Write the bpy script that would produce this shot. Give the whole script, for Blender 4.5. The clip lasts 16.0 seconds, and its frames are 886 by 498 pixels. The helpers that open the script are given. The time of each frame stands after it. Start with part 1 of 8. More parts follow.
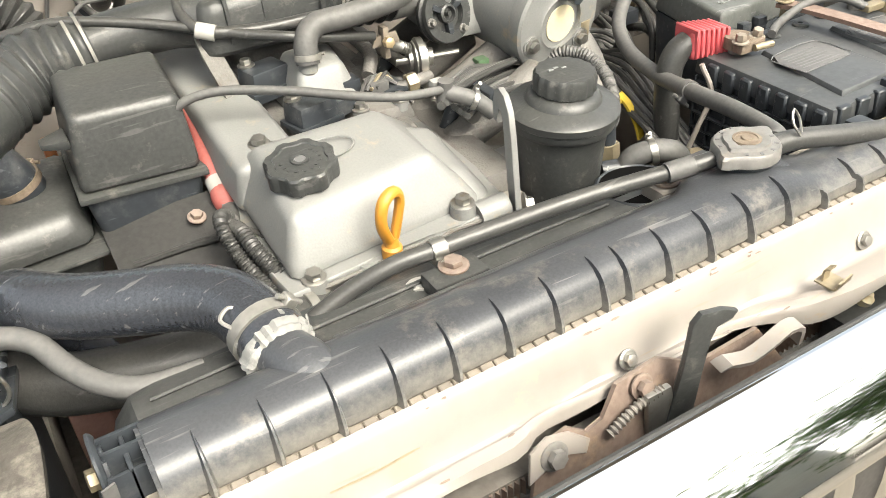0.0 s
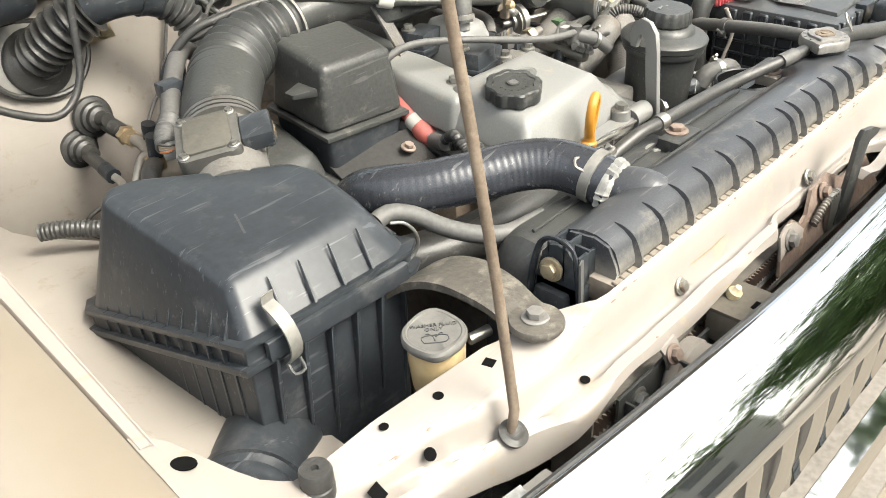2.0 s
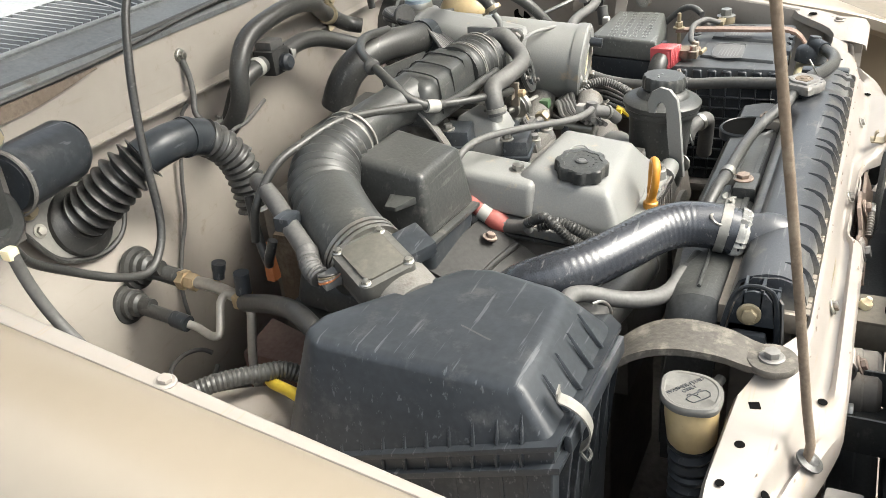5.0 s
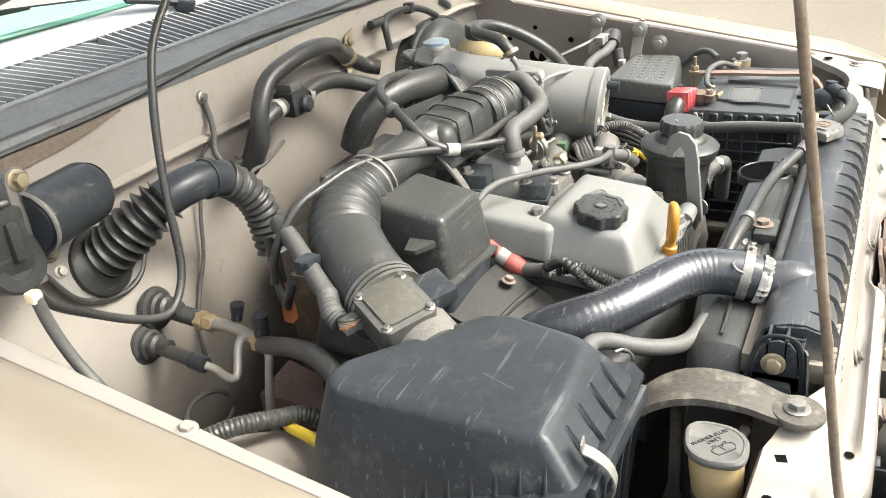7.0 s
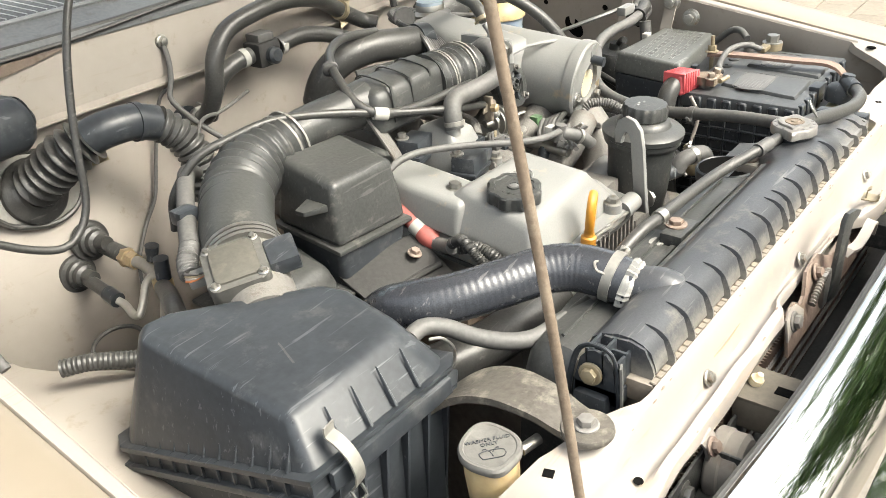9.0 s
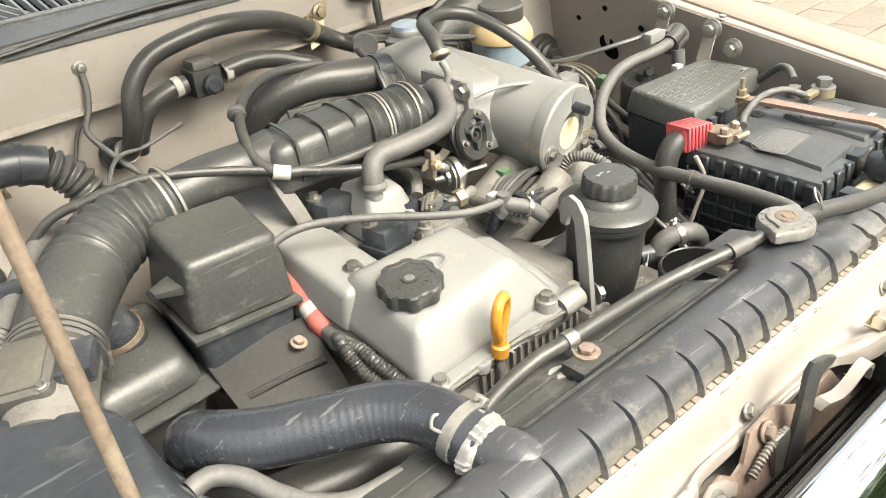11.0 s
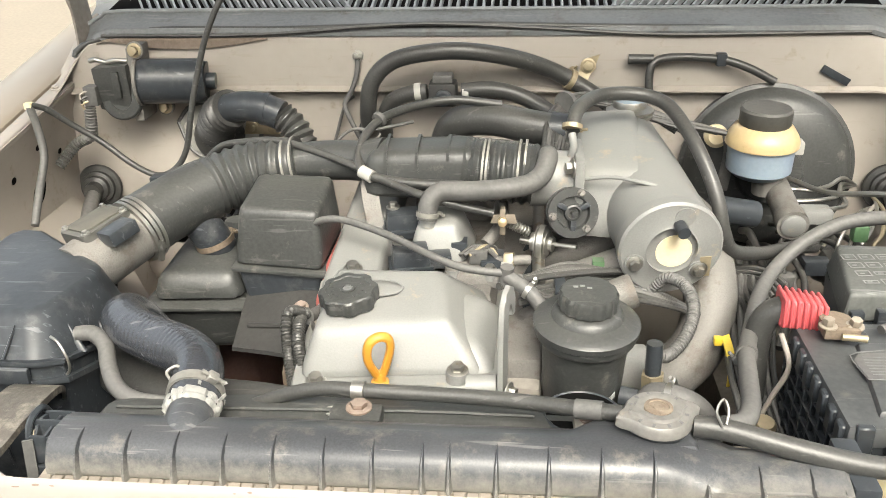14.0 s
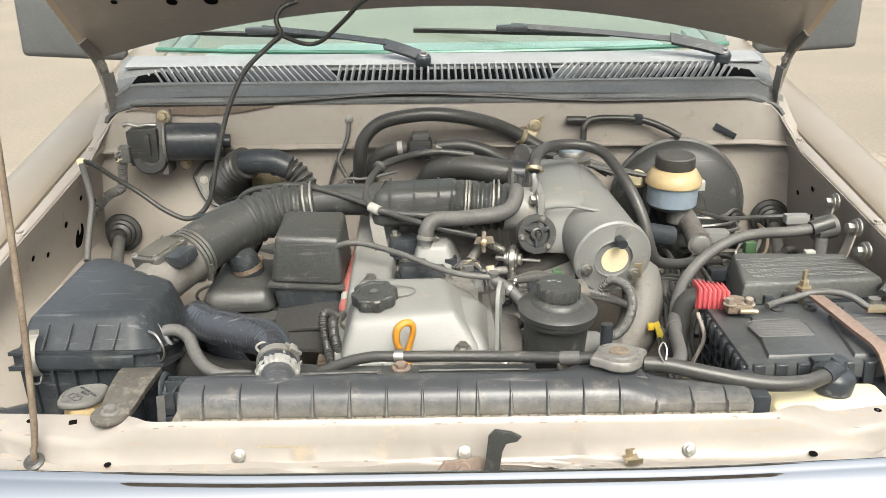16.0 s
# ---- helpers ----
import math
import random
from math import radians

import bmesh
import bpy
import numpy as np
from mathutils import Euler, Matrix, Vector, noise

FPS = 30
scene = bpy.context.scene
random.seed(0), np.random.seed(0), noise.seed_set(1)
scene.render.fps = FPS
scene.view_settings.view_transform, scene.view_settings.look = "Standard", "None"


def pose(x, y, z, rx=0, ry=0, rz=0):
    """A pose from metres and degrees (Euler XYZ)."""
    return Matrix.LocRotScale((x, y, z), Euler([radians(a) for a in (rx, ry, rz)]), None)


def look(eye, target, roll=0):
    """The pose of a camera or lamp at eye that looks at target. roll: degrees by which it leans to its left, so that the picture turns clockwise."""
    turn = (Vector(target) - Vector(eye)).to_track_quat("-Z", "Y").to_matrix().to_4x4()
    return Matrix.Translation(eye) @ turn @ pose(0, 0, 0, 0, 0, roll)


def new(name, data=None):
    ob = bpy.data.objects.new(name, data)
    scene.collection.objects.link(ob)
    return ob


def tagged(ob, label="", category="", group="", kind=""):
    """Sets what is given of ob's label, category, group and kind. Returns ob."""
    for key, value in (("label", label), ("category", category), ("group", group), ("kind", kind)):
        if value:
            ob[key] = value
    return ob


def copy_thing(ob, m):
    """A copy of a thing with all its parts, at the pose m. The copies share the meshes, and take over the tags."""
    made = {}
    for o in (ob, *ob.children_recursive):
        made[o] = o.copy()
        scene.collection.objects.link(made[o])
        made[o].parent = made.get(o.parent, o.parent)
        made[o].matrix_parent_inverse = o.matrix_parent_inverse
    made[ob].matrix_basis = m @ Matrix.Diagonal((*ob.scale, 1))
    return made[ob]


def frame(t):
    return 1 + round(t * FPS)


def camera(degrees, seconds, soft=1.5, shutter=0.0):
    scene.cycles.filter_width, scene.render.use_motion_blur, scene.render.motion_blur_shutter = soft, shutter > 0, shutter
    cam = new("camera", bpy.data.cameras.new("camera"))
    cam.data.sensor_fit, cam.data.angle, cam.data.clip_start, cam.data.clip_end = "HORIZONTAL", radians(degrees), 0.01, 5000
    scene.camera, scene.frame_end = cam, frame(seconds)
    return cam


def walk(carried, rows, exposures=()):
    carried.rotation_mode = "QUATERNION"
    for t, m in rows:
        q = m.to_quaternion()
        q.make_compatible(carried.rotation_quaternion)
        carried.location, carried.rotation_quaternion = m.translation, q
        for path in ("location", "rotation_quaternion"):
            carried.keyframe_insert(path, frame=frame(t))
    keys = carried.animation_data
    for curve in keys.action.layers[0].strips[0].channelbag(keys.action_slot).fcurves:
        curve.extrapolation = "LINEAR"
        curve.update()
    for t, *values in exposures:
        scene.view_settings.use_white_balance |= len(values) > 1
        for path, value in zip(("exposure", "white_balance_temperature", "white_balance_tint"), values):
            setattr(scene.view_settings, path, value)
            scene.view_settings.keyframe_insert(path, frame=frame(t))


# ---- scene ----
cam = camera(54.6, 16.0, soft=0.6)
PATH = [
    (0, (-0.3290, -0.3430, 1.3850), (0.4420, 1.0970, 0.2310), -4.60),
    (0.5, (-0.4760, -0.3320, 1.3950), (0.4640, 1.0130, 0.2520), -3.80),
    (1, (-0.6360, -0.2760, 1.3880), (0.4750, 0.9490, 0.2640), -6.30),
    (1.5, (-0.7430, -0.2750, 1.4000), (0.4200, 0.8990, 0.2740), -4.60),
    (2, (-0.8350, -0.2850, 1.3960), (0.3470, 0.9080, 0.3100), -3.40),
    (2.5, (-0.9360, -0.2790, 1.4080), (0.3050, 0.8670, 0.3390), -6.30),
    (3, (-0.9820, -0.2650, 1.4270), (0.2910, 0.8530, 0.3650), -7.00),
    (3.5, (-0.9920, -0.2030, 1.4290), (0.3310, 0.8580, 0.3690), -6.60),
    (4, (-1.0260, -0.0990, 1.4410), (0.3660, 0.8720, 0.3830), -7.10),
    (4.5, (-1.0560, -0.0290, 1.4470), (0.4190, 0.8420, 0.4150), -7.60),
    (5, (-1.0670, 0.0010, 1.4550), (0.4710, 0.8400, 0.4900), -6.30),
    (5.2, (-1.0690, 0.0070, 1.4570), (0.4710, 0.8520, 0.5010), -6.00),
    (7.3, (-1.0650, 0.0140, 1.4660), (0.5020, 0.8820, 0.5750), -6.00),
    (7.5, (-1.0610, 0.0080, 1.4660), (0.4970, 0.8740, 0.5590), -6.20),
    (8, (-1.0200, -0.0540, 1.4580), (0.5010, 0.8390, 0.5150), -6.30),
    (8.5, (-0.9490, -0.1630, 1.4570), (0.5010, 0.8430, 0.5170), -5.50),
    (8.7, (-0.9280, -0.1990, 1.4510), (0.4760, 0.8650, 0.5040), -5.20),
    (10.8, (-0.5840, -0.2650, 1.4630), (0.5610, 1.0340, 0.4620), -5.10),
    (11, (-0.5510, -0.2710, 1.4610), (0.5570, 1.0660, 0.4670), -5.60),
    (11.5, (-0.3880, -0.3350, 1.4560), (0.5070, 1.1730, 0.4940), -6.00),
    (12, (-0.2480, -0.4050, 1.4540), (0.3830, 1.2390, 0.5060), -4.30),
    (12.5, (-0.1580, -0.3920, 1.4430), (0.2730, 1.3140, 0.4930), -4.70),
    (13, (-0.0750, -0.3400, 1.4480), (0.1240, 1.4080, 0.4970), -1.70),
    (13.5, (-0.0170, -0.3880, 1.4500), (-0.0350, 1.3960, 0.5460), -1.80),
    (14, (0.0740, -0.5230, 1.4650), (-0.1050, 1.2750, 0.6080), -1.40),
    (14.5, (0.0900, -0.6120, 1.4780), (-0.1360, 1.2050, 0.6730), -0.90),
    (15, (0.0360, -0.6830, 1.4930), (-0.0900, 1.1480, 0.6970), 1.10),
    (15.5, (-0.0080, -0.7820, 1.5110), (-0.0170, 1.0710, 0.7580), 0.10),
    (16, (-0.0300, -0.8360, 1.5130), (-0.0070, 1.0350, 0.8080), -0.50),
]

walk(cam, [(t, look(eye, target, roll)) for t, eye, target, roll in PATH], exposures=[(t, e, k, 5) for t, e, k in ((0.0, 2.3, 6900), (1.0, 2.28, 6800), (2.0, 2.25, 6750), (2.5, 2.12, 6750), (5.0, 2.22, 6600), (8.0, 2.42, 6700), (11.0, 2.42, 7050), (12.5, 2.38, 7100), (13.5, 2.36, 6950), (14.0, 2.18, 6850), (14.5, 2.04, 6800), (16.0, 1.82, 6700))])

# ---- daylight: hazy sun from ahead of the car, open sky ----
SUN_EL, SUN_AZ = 50.0, 165.0
world = bpy.data.worlds.new("sky")
scene.world = world
world.use_nodes = True
wn = world.node_tree
sky = wn.nodes.new("ShaderNodeTexSky")
sky.sky_type, sky.sun_disc = "NISHITA", False
sky.sun_elevation, sky.sun_rotation = radians(SUN_EL), radians(SUN_AZ)
sky.dust_density, sky.air_density = 7.0, 1.0
bg = wn.nodes["Background"]
bg.inputs["Strength"].default_value = 0.12
haze = wn.nodes.new("ShaderNodeHueSaturation")
haze.inputs["Saturation"].default_value = 0.45
wn.links.new(sky.outputs[0], haze.inputs["Color"])
wn.links.new(haze.outputs[0], bg.inputs["Color"])
sun = new("sun", bpy.data.lights.new("sun", "SUN"))
sun.data.energy, sun.data.angle, sun.data.color = 0.75, radians(30), (1.0, 0.96, 0.9)
_a, _e = radians(SUN_AZ), radians(SUN_EL)
sun.matrix_world = look((0, 0, 8), (-math.sin(_a) * math.cos(_e) * 8, -math.cos(_a) * math.cos(_e) * 8, 8 - math.sin(_e) * 8))

# ---- materials ----
MATS = {}


def sfilm(N, L, co):
    """Fine ragged noise for the edge of a dirt film."""
    n = N("ShaderNodeTexNoise")
    n.inputs["Scale"].default_value, n.inputs["Detail"].default_value, n.inputs["Roughness"].default_value = 70.0, 8, 0.75
    L(co.outputs["Object"], n.inputs["Vector"])
    return n.outputs[0]


def mat(name, base, rough=0.5, metal=0.0, vary=0.15, grain=180.0, dust=0.0, dustcol=(0.31, 0.295, 0.27), bump=0.15, stain=None, stainamt=0.0, spec=0.5, coat=0.0, rand=0.0, trans=0.0, ior=1.45, dustscale=9.0, sss=0.0, scuff=0.0, scuffcol=(0.3, 0.3, 0.3), film=None):
    """Procedural surface: two scales of tone, dust settled on upward faces, optional blotches of another colour."""
    m = bpy.data.materials.new(name)
    m.use_nodes = True
    t = m.node_tree
    N, L = t.nodes.new, t.links.new
    b = t.nodes["Principled BSDF"]
    co = N("ShaderNodeTexCoord")
    big, fine = N("ShaderNodeTexNoise"), N("ShaderNodeTexNoise")
    big.inputs["Scale"].default_value, big.inputs["Detail"].default_value = dustscale, 6
    fine.inputs["Scale"].default_value, fine.inputs["Detail"].default_value = grain, 4
    L(co.outputs["Object"], big.inputs["Vector"])
    L(co.outputs["Object"], fine.inputs["Vector"])
    # tone
    rm = N("ShaderNodeMapRange")
    rm.inputs[3].default_value, rm.inputs[4].default_value = 1 - vary, 1 + vary
    rm.inputs[1].default_value, rm.inputs[2].default_value = 0.3, 0.7
    mixn = N("ShaderNodeMath")
    mixn.operation = "MULTIPLY_ADD"
    mixn.inputs[1].default_value = 0.45
    half = N("ShaderNodeMath")
    half.operation = "MULTIPLY"
    half.inputs[1].default_value = 0.55
    L(big.outputs[0], half.inputs[0])
    L(fine.outputs[0], mixn.inputs[0])
    L(half.outputs[0], mixn.inputs[2])
    L(mixn.outputs[0], rm.inputs[0])
    col = N("ShaderNodeMix")
    col.data_type, col.blend_type = "RGBA", "MULTIPLY"
    col.inputs[0].default_value = 1.0
    col.inputs[6].default_value = (*base, 1)
    tone = rm.outputs[0]
    if rand:
        oi, rr, mm = N("ShaderNodeObjectInfo"), N("ShaderNodeMapRange"), N("ShaderNodeMath")
        rr.inputs[3].default_value, rr.inputs[4].default_value = 1 - rand, 1 + rand
        mm.operation = "MULTIPLY"
        L(oi.outputs["Random"], rr.inputs[0])
        L(rr.outputs[0], mm.inputs[0])
        L(tone, mm.inputs[1])
        tone = mm.outputs[0]
    L(tone, col.inputs[7])
    out = col.outputs[2]
    if stainamt:
        sn, sr = N("ShaderNodeTexNoise"), N("ShaderNodeMapRange")
        sn.inputs["Scale"].default_value, sn.inputs["Detail"].default_value, sn.inputs["Roughness"].default_value = 28.0, 8, 0.7
        L(co.outputs["Object"], sn.inputs["Vector"])
        sr.inputs[1].default_value, sr.inputs[2].default_value = 0.62 - 0.22 * stainamt, 0.72 - 0.1 * stainamt
        sr.inputs[3].default_value, sr.inputs[4].default_value = 0.0, 0.9
        L(sn.outputs[0], sr.inputs[0])
        sm = N("ShaderNodeMix")
        sm.data_type = "RGBA"
        L(sr.outputs[0], sm.inputs[0])
        L(out, sm.inputs[6])
        sm.inputs[7].default_value = (*stain, 1)
        out = sm.outputs[2]
    if scuff:
        for turn, seed in ((0.5, 0.0), (-0.9, 3.7)):
            mp, sc, st = N("ShaderNodeMapping"), N("ShaderNodeTexNoise"), N("ShaderNodeMapRange")
            mp.inputs["Rotation"].default_value = (0.4, turn, turn)
            mp.inputs["Location"].default_value = (seed, seed, seed)
            mp.inputs["Scale"].default_value = (9.0, 160.0, 90.0)
            L(co.outputs["Object"], mp.inputs["Vector"])
            sc.inputs["Scale"].default_value, sc.inputs["Detail"].default_value, sc.inputs["Roughness"].default_value = 1.0, 3, 0.6
            L(mp.outputs[0], sc.inputs["Vector"])
            st.inputs[1].default_value, st.inputs[2].default_value = 0.645, 0.70
            st.inputs[3].default_value, st.inputs[4].default_value = 0.0, scuff
            L(sc.outputs[0], st.inputs[0])
            sx = N("ShaderNodeMix")
            sx.data_type = "RGBA"
            L(st.outputs[0], sx.inputs[0])
            L(out, sx.inputs[6])
            sx.inputs[7].default_value = (*scuffcol, 1)
            out = sx.outputs[2]
    if film:
        # a dried splash line: dirt between two heights with a ragged edge
        fz0, fz1, fcol, famt = film
        fs, fa, fr, fx = N("ShaderNodeSeparateXYZ"), N("ShaderNodeMath"), N("ShaderNodeMapRange"), N("ShaderNodeMix")
        L(co.outputs["Object"], fs.inputs[0])
        fa.operation = "MULTIPLY_ADD"
        fa.inputs[1].default_value = 0.035
        L(sfilm(N, L, co), fa.inputs[0])
        L(fs.outputs["Z"], fa.inputs[2])
        fr.inputs[1].default_value, fr.inputs[2].default_value = fz1 + 0.0175, fz0 + 0.0175
        fr.inputs[3].default_value, fr.inputs[4].default_value = 0.0, famt
        L(fa.outputs[0], fr.inputs[0])
        fx.data_type = "RGBA"
        L(fr.outputs[0], fx.inputs[0])
        L(out, fx.inputs[6])
        fx.inputs[7].default_value = (*fcol, 1)
        out = fx.outputs[2]
    rin = None
    if dust:
        ge, sp, dr, dm = N("ShaderNodeNewGeometry"), N("ShaderNodeSeparateXYZ"), N("ShaderNodeMapRange"), N("ShaderNodeMath")
        L(ge.outputs["Normal"], sp.inputs[0])
        dr.inputs[1].default_value, dr.inputs[2].default_value = -0.3, 1.0
        dr.inputs[3].default_value, dr.inputs[4].default_value = 0.25 * dust, dust
        L(sp.outputs["Z"], dr.inputs[0])
        dn = N("ShaderNodeMapRange")
        dn.inputs[1].default_value, dn.inputs[2].default_value = 0.35, 0.65
        dn.inputs[3].default_value, dn.inputs[4].default_value = 0.35, 1.15
        L(mixn.outputs[0], dn.inputs[0])
        dm.operation = "MULTIPLY"
        L(dr.outputs[0], dm.inputs[0])
        L(dn.outputs[0], dm.inputs[1])
        dx = N("ShaderNodeMix")
        dx.data_type = "RGBA"
        L(dm.outputs[0], dx.inputs[0])
        L(out, dx.inputs[6])
        dx.inputs[7].default_value = (*dustcol, 1)
        out = dx.outputs[2]
        ra = N("ShaderNodeMath")
        ra.operation, ra.use_clamp = "MULTIPLY_ADD", True
        ra.inputs[1].default_value, ra.inputs[2].default_value = 0.5, rough
        L(dm.outputs[0], ra.inputs[0])
        rin = ra.outputs[0]
    L(out, b.inputs["Base Color"])
    if rin is None:
        rv = N("ShaderNodeMapRange")
        rv.inputs[3].default_value, rv.inputs[4].default_value = max(0.02, rough * 0.8), min(1, rough * 1.25)
        L(big.outputs[0], rv.inputs[0])
        rin = rv.outputs[0]
    L(rin, b.inputs["Roughness"])
    b.inputs["Metallic"].default_value = metal
    b.inputs["Specular IOR Level"].default_value = spec
    b.inputs["Coat Weight"].default_value = coat
    b.inputs["Coat Roughness"].default_value = 0.12
    b.inputs["Transmission Weight"].default_value = trans
    b.inputs["IOR"].default_value = ior
    if sss:
        b.inputs["Subsurface Weight"].default_value = sss
        b.inputs["Subsurface Radius"].default_value = (0.01, 0.008, 0.004)
        b.inputs["Subsurface Scale"].default_value = 0.5
    if bump:
        bp = N("ShaderNodeBump")
        bp.inputs["Strength"].default_value, bp.inputs["Distance"].default_value = bump, 0.002
        L(fine.outputs[0], bp.inputs["Height"])
        L(bp.outputs[0], b.inputs["Normal"])
    MATS[name] = m
    return m


paint = mat("beige_paint", (0.245, 0.223, 0.205), 0.34, vary=0.07, grain=60, dust=0.22, dustcol=(0.25, 0.222, 0.19), bump=0.05, coat=0.2, stain=(0.33, 0.27, 0.2), stainamt=0.16, scuff=0.5, scuffcol=(0.27, 0.2, 0.14))
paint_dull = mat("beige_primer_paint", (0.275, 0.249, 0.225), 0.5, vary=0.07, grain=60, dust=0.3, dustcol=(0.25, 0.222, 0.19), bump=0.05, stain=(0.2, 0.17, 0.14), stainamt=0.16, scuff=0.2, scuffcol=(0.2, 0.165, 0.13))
paint_out = mat("champagne_paint", (0.33, 0.282, 0.225), 0.34, vary=0.03, grain=40, bump=0.0, coat=0.08, metal=0.5)
black_pl = mat("black_plastic", (0.025, 0.029, 0.034), 0.33, vary=0.25, grain=120, dust=0.03, dustcol=(0.2, 0.2, 0.2), bump=0.07, spec=0.38, stain=(0.06, 0.062, 0.064), stainamt=0.32, scuff=0.5, scuffcol=(0.125, 0.13, 0.138))
black_dusty = mat("dusty_black_plastic", (0.03, 0.032, 0.032), 0.36, vary=0.3, grain=260, dust=0.1, dustcol=(0.23, 0.22, 0.2), bump=0.12, stain=(0.11, 0.105, 0.095), stainamt=0.16, scuff=0.25, scuffcol=(0.18, 0.178, 0.17))
tank_pl = mat("glass_filled_black_nylon", (0.034, 0.037, 0.043), 0.3, vary=0.3, grain=520, dust=0.05, spec=0.45, bump=0.05, stain=(0.12, 0.112, 0.1), stainamt=0.26, scuff=0.3, scuffcol=(0.24, 0.235, 0.23), film=(0.984, 1.003, (0.19, 0.18, 0.16), 0.9))
rubber = mat("black_rubber", (0.028, 0.029, 0.029), 0.34, vary=0.3, grain=350, dust=0.11, bump=0.12, dustcol=(0.27, 0.25, 0.22), scuff=0.25, scuffcol=(0.2, 0.195, 0.185))
rubber_gl = mat("glossy_black_rubber", (0.026, 0.029, 0.036), 0.22, vary=0.4, grain=600, dust=0.03, bump=0.1, coat=0.35, scuff=0.22, scuffcol=(0.3, 0.29, 0.28))
rubber_gr = mat("weathered_grey_rubber", (0.06, 0.06, 0.06), 0.5, vary=0.2, grain=200, dust=0.2, bump=0.15)
cable = mat("black_cable_sheath", (0.022, 0.022, 0.023), 0.4, vary=0.2, dust=0.2, bump=0.05)
alu = mat("cast_aluminium", (0.185, 0.187, 0.183), 0.42, metal=0.15, vary=0.14, grain=500, dust=0.28, dustcol=(0.22, 0.215, 0.2), bump=0.08, scuff=0.25, scuffcol=(0.25, 0.23, 0.2), stain=(0.3, 0.25, 0.18), stainamt=0.15)
alu_rough = mat("dull_cast_aluminium", (0.15, 0.145, 0.137), 0.55, metal=0.3, vary=0.25, grain=420, dust=0.3, dustcol=(0.17, 0.155, 0.135), bump=0.4, stain=(0.09, 0.075, 0.06), stainamt=0.35)
cap_st = mat("dull_dusty_steel", (0.19, 0.184, 0.175), 0.42, metal=0.35, vary=0.25, dust=0.2, dustcol=(0.27, 0.255, 0.235), bump=0.15, stain=(0.26, 0.22, 0.18), stainamt=0.2)
steel = mat("plain_steel", (0.33, 0.325, 0.305), 0.35, metal=0.9, vary=0.15, dust=0.2, bump=0.08, stain=(0.25, 0.17, 0.1), stainamt=0.2)
zinc = mat("yellow_zinc_steel", (0.3, 0.25, 0.165), 0.45, metal=0.6, vary=0.2, dust=0.2, bump=0.1)
rust = mat("rusty_steel", (0.15, 0.115, 0.085), 0.7, metal=0.25, vary=0.35, grain=220, dust=0.25, dustcol=(0.2, 0.175, 0.145), bump=0.4, stain=(0.24, 0.2, 0.155), stainamt=0.45)
brown_steel = mat("brown_painted_steel", (0.16, 0.11, 0.085), 0.6, metal=0.2, vary=0.3, dust=0.3, bump=0.3, stain=(0.3, 0.2, 0.12), stainamt=0.3)
chrome = mat("chrome_plate", (0.58, 0.59, 0.6), 0.045, metal=1.0, vary=0.02, bump=0.0)
orange = mat("orange_yellow_plastic", (0.42, 0.19, 0.022), 0.4, vary=0.08, bump=0.05, dust=0.06)
red_pl = mat("red_rubber", (0.42, 0.065, 0.075), 0.42, vary=0.1, dust=0.12, dustcol=(0.5, 0.3, 0.26), bump=0.08)
red_br = mat("red_insulation", (0.3, 0.055, 0.045), 0.5, vary=0.15, dust=0.2, bump=0.1)
yellowed = mat("yellowed_clear_plastic", (0.42, 0.325, 0.175), 0.3, vary=0.12, dust=0.12, bump=0.04, sss=0.3, stain=(0.3, 0.225, 0.115), stainamt=0.15)
cream_pl = mat("cream_plastic", (0.62, 0.54, 0.36), 0.35, vary=0.1, dust=0.15, bump=0.03, sss=0.3)
smoky = mat("smoky_blue_plastic", (0.2, 0.25, 0.3), 0.3, vary=0.12, dust=0.12, bump=0.04, sss=0.2)
yellow_wire = mat("yellow_wire", (0.6, 0.43, 0.03), 0.4, dust=0.1, bump=0.0)
white_tape = mat("white_tape", (0.3, 0.295, 0.275), 0.6, vary=0.1, dust=0.12, bump=0.05)
sealant = mat("white_sealant_on_steel", (0.17, 0.17, 0.163), 0.6, vary=0.25, dust=0.1, bump=0.5, stain=(0.46, 0.45, 0.42), stainamt=0.75)
brass = mat("dull_brass", (0.5, 0.39, 0.24), 0.4, metal=0.6, vary=0.2, dust=0.15, bump=0.1)
alu_tube = mat("pale_aluminium_tube", (0.4, 0.385, 0.35), 0.4, metal=0.5, vary=0.15, dust=0.2, dustcol=(0.5, 0.45, 0.38), bump=0.08)
green_pl = mat("green_connector_plastic", (0.05, 0.12, 0.05), 0.45, dust=0.2, bump=0.0)
orange_rust = mat("orange_clip_plastic", (0.5, 0.17, 0.06), 0.5, dust=0.2, bump=0.05)
label_ink = mat("pale_print", (0.2, 0.205, 0.2), 0.6, vary=0.2, bump=0.0)
emboss = mat("grey_print", (0.12, 0.12, 0.12), 0.55, vary=0.1, bump=0.0)
dark = mat("dark_hollow_steel", (0.03, 0.028, 0.026), 0.85, vary=0.3, dust=0.15, bump=0.1)
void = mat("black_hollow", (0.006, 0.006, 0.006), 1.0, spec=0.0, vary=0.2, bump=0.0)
mud = mat("dirt_covered_steel", (0.13, 0.115, 0.1), 0.85, vary=0.3, grain=90, dust=0.45, bump=0.5)
green_tint = mat("green_tinted_edge", (0.05, 0.14, 0.105), 0.2, vary=0.05, bump=0.0)
rusty_red = mat("maroon_primer_steel", (0.11, 0.05, 0.04), 0.6, vary=0.2, dust=0.3, bump=0.15)
glass = bpy.data.materials.new("windscreen_glass")
glass.use_nodes = True
_g = glass.node_tree
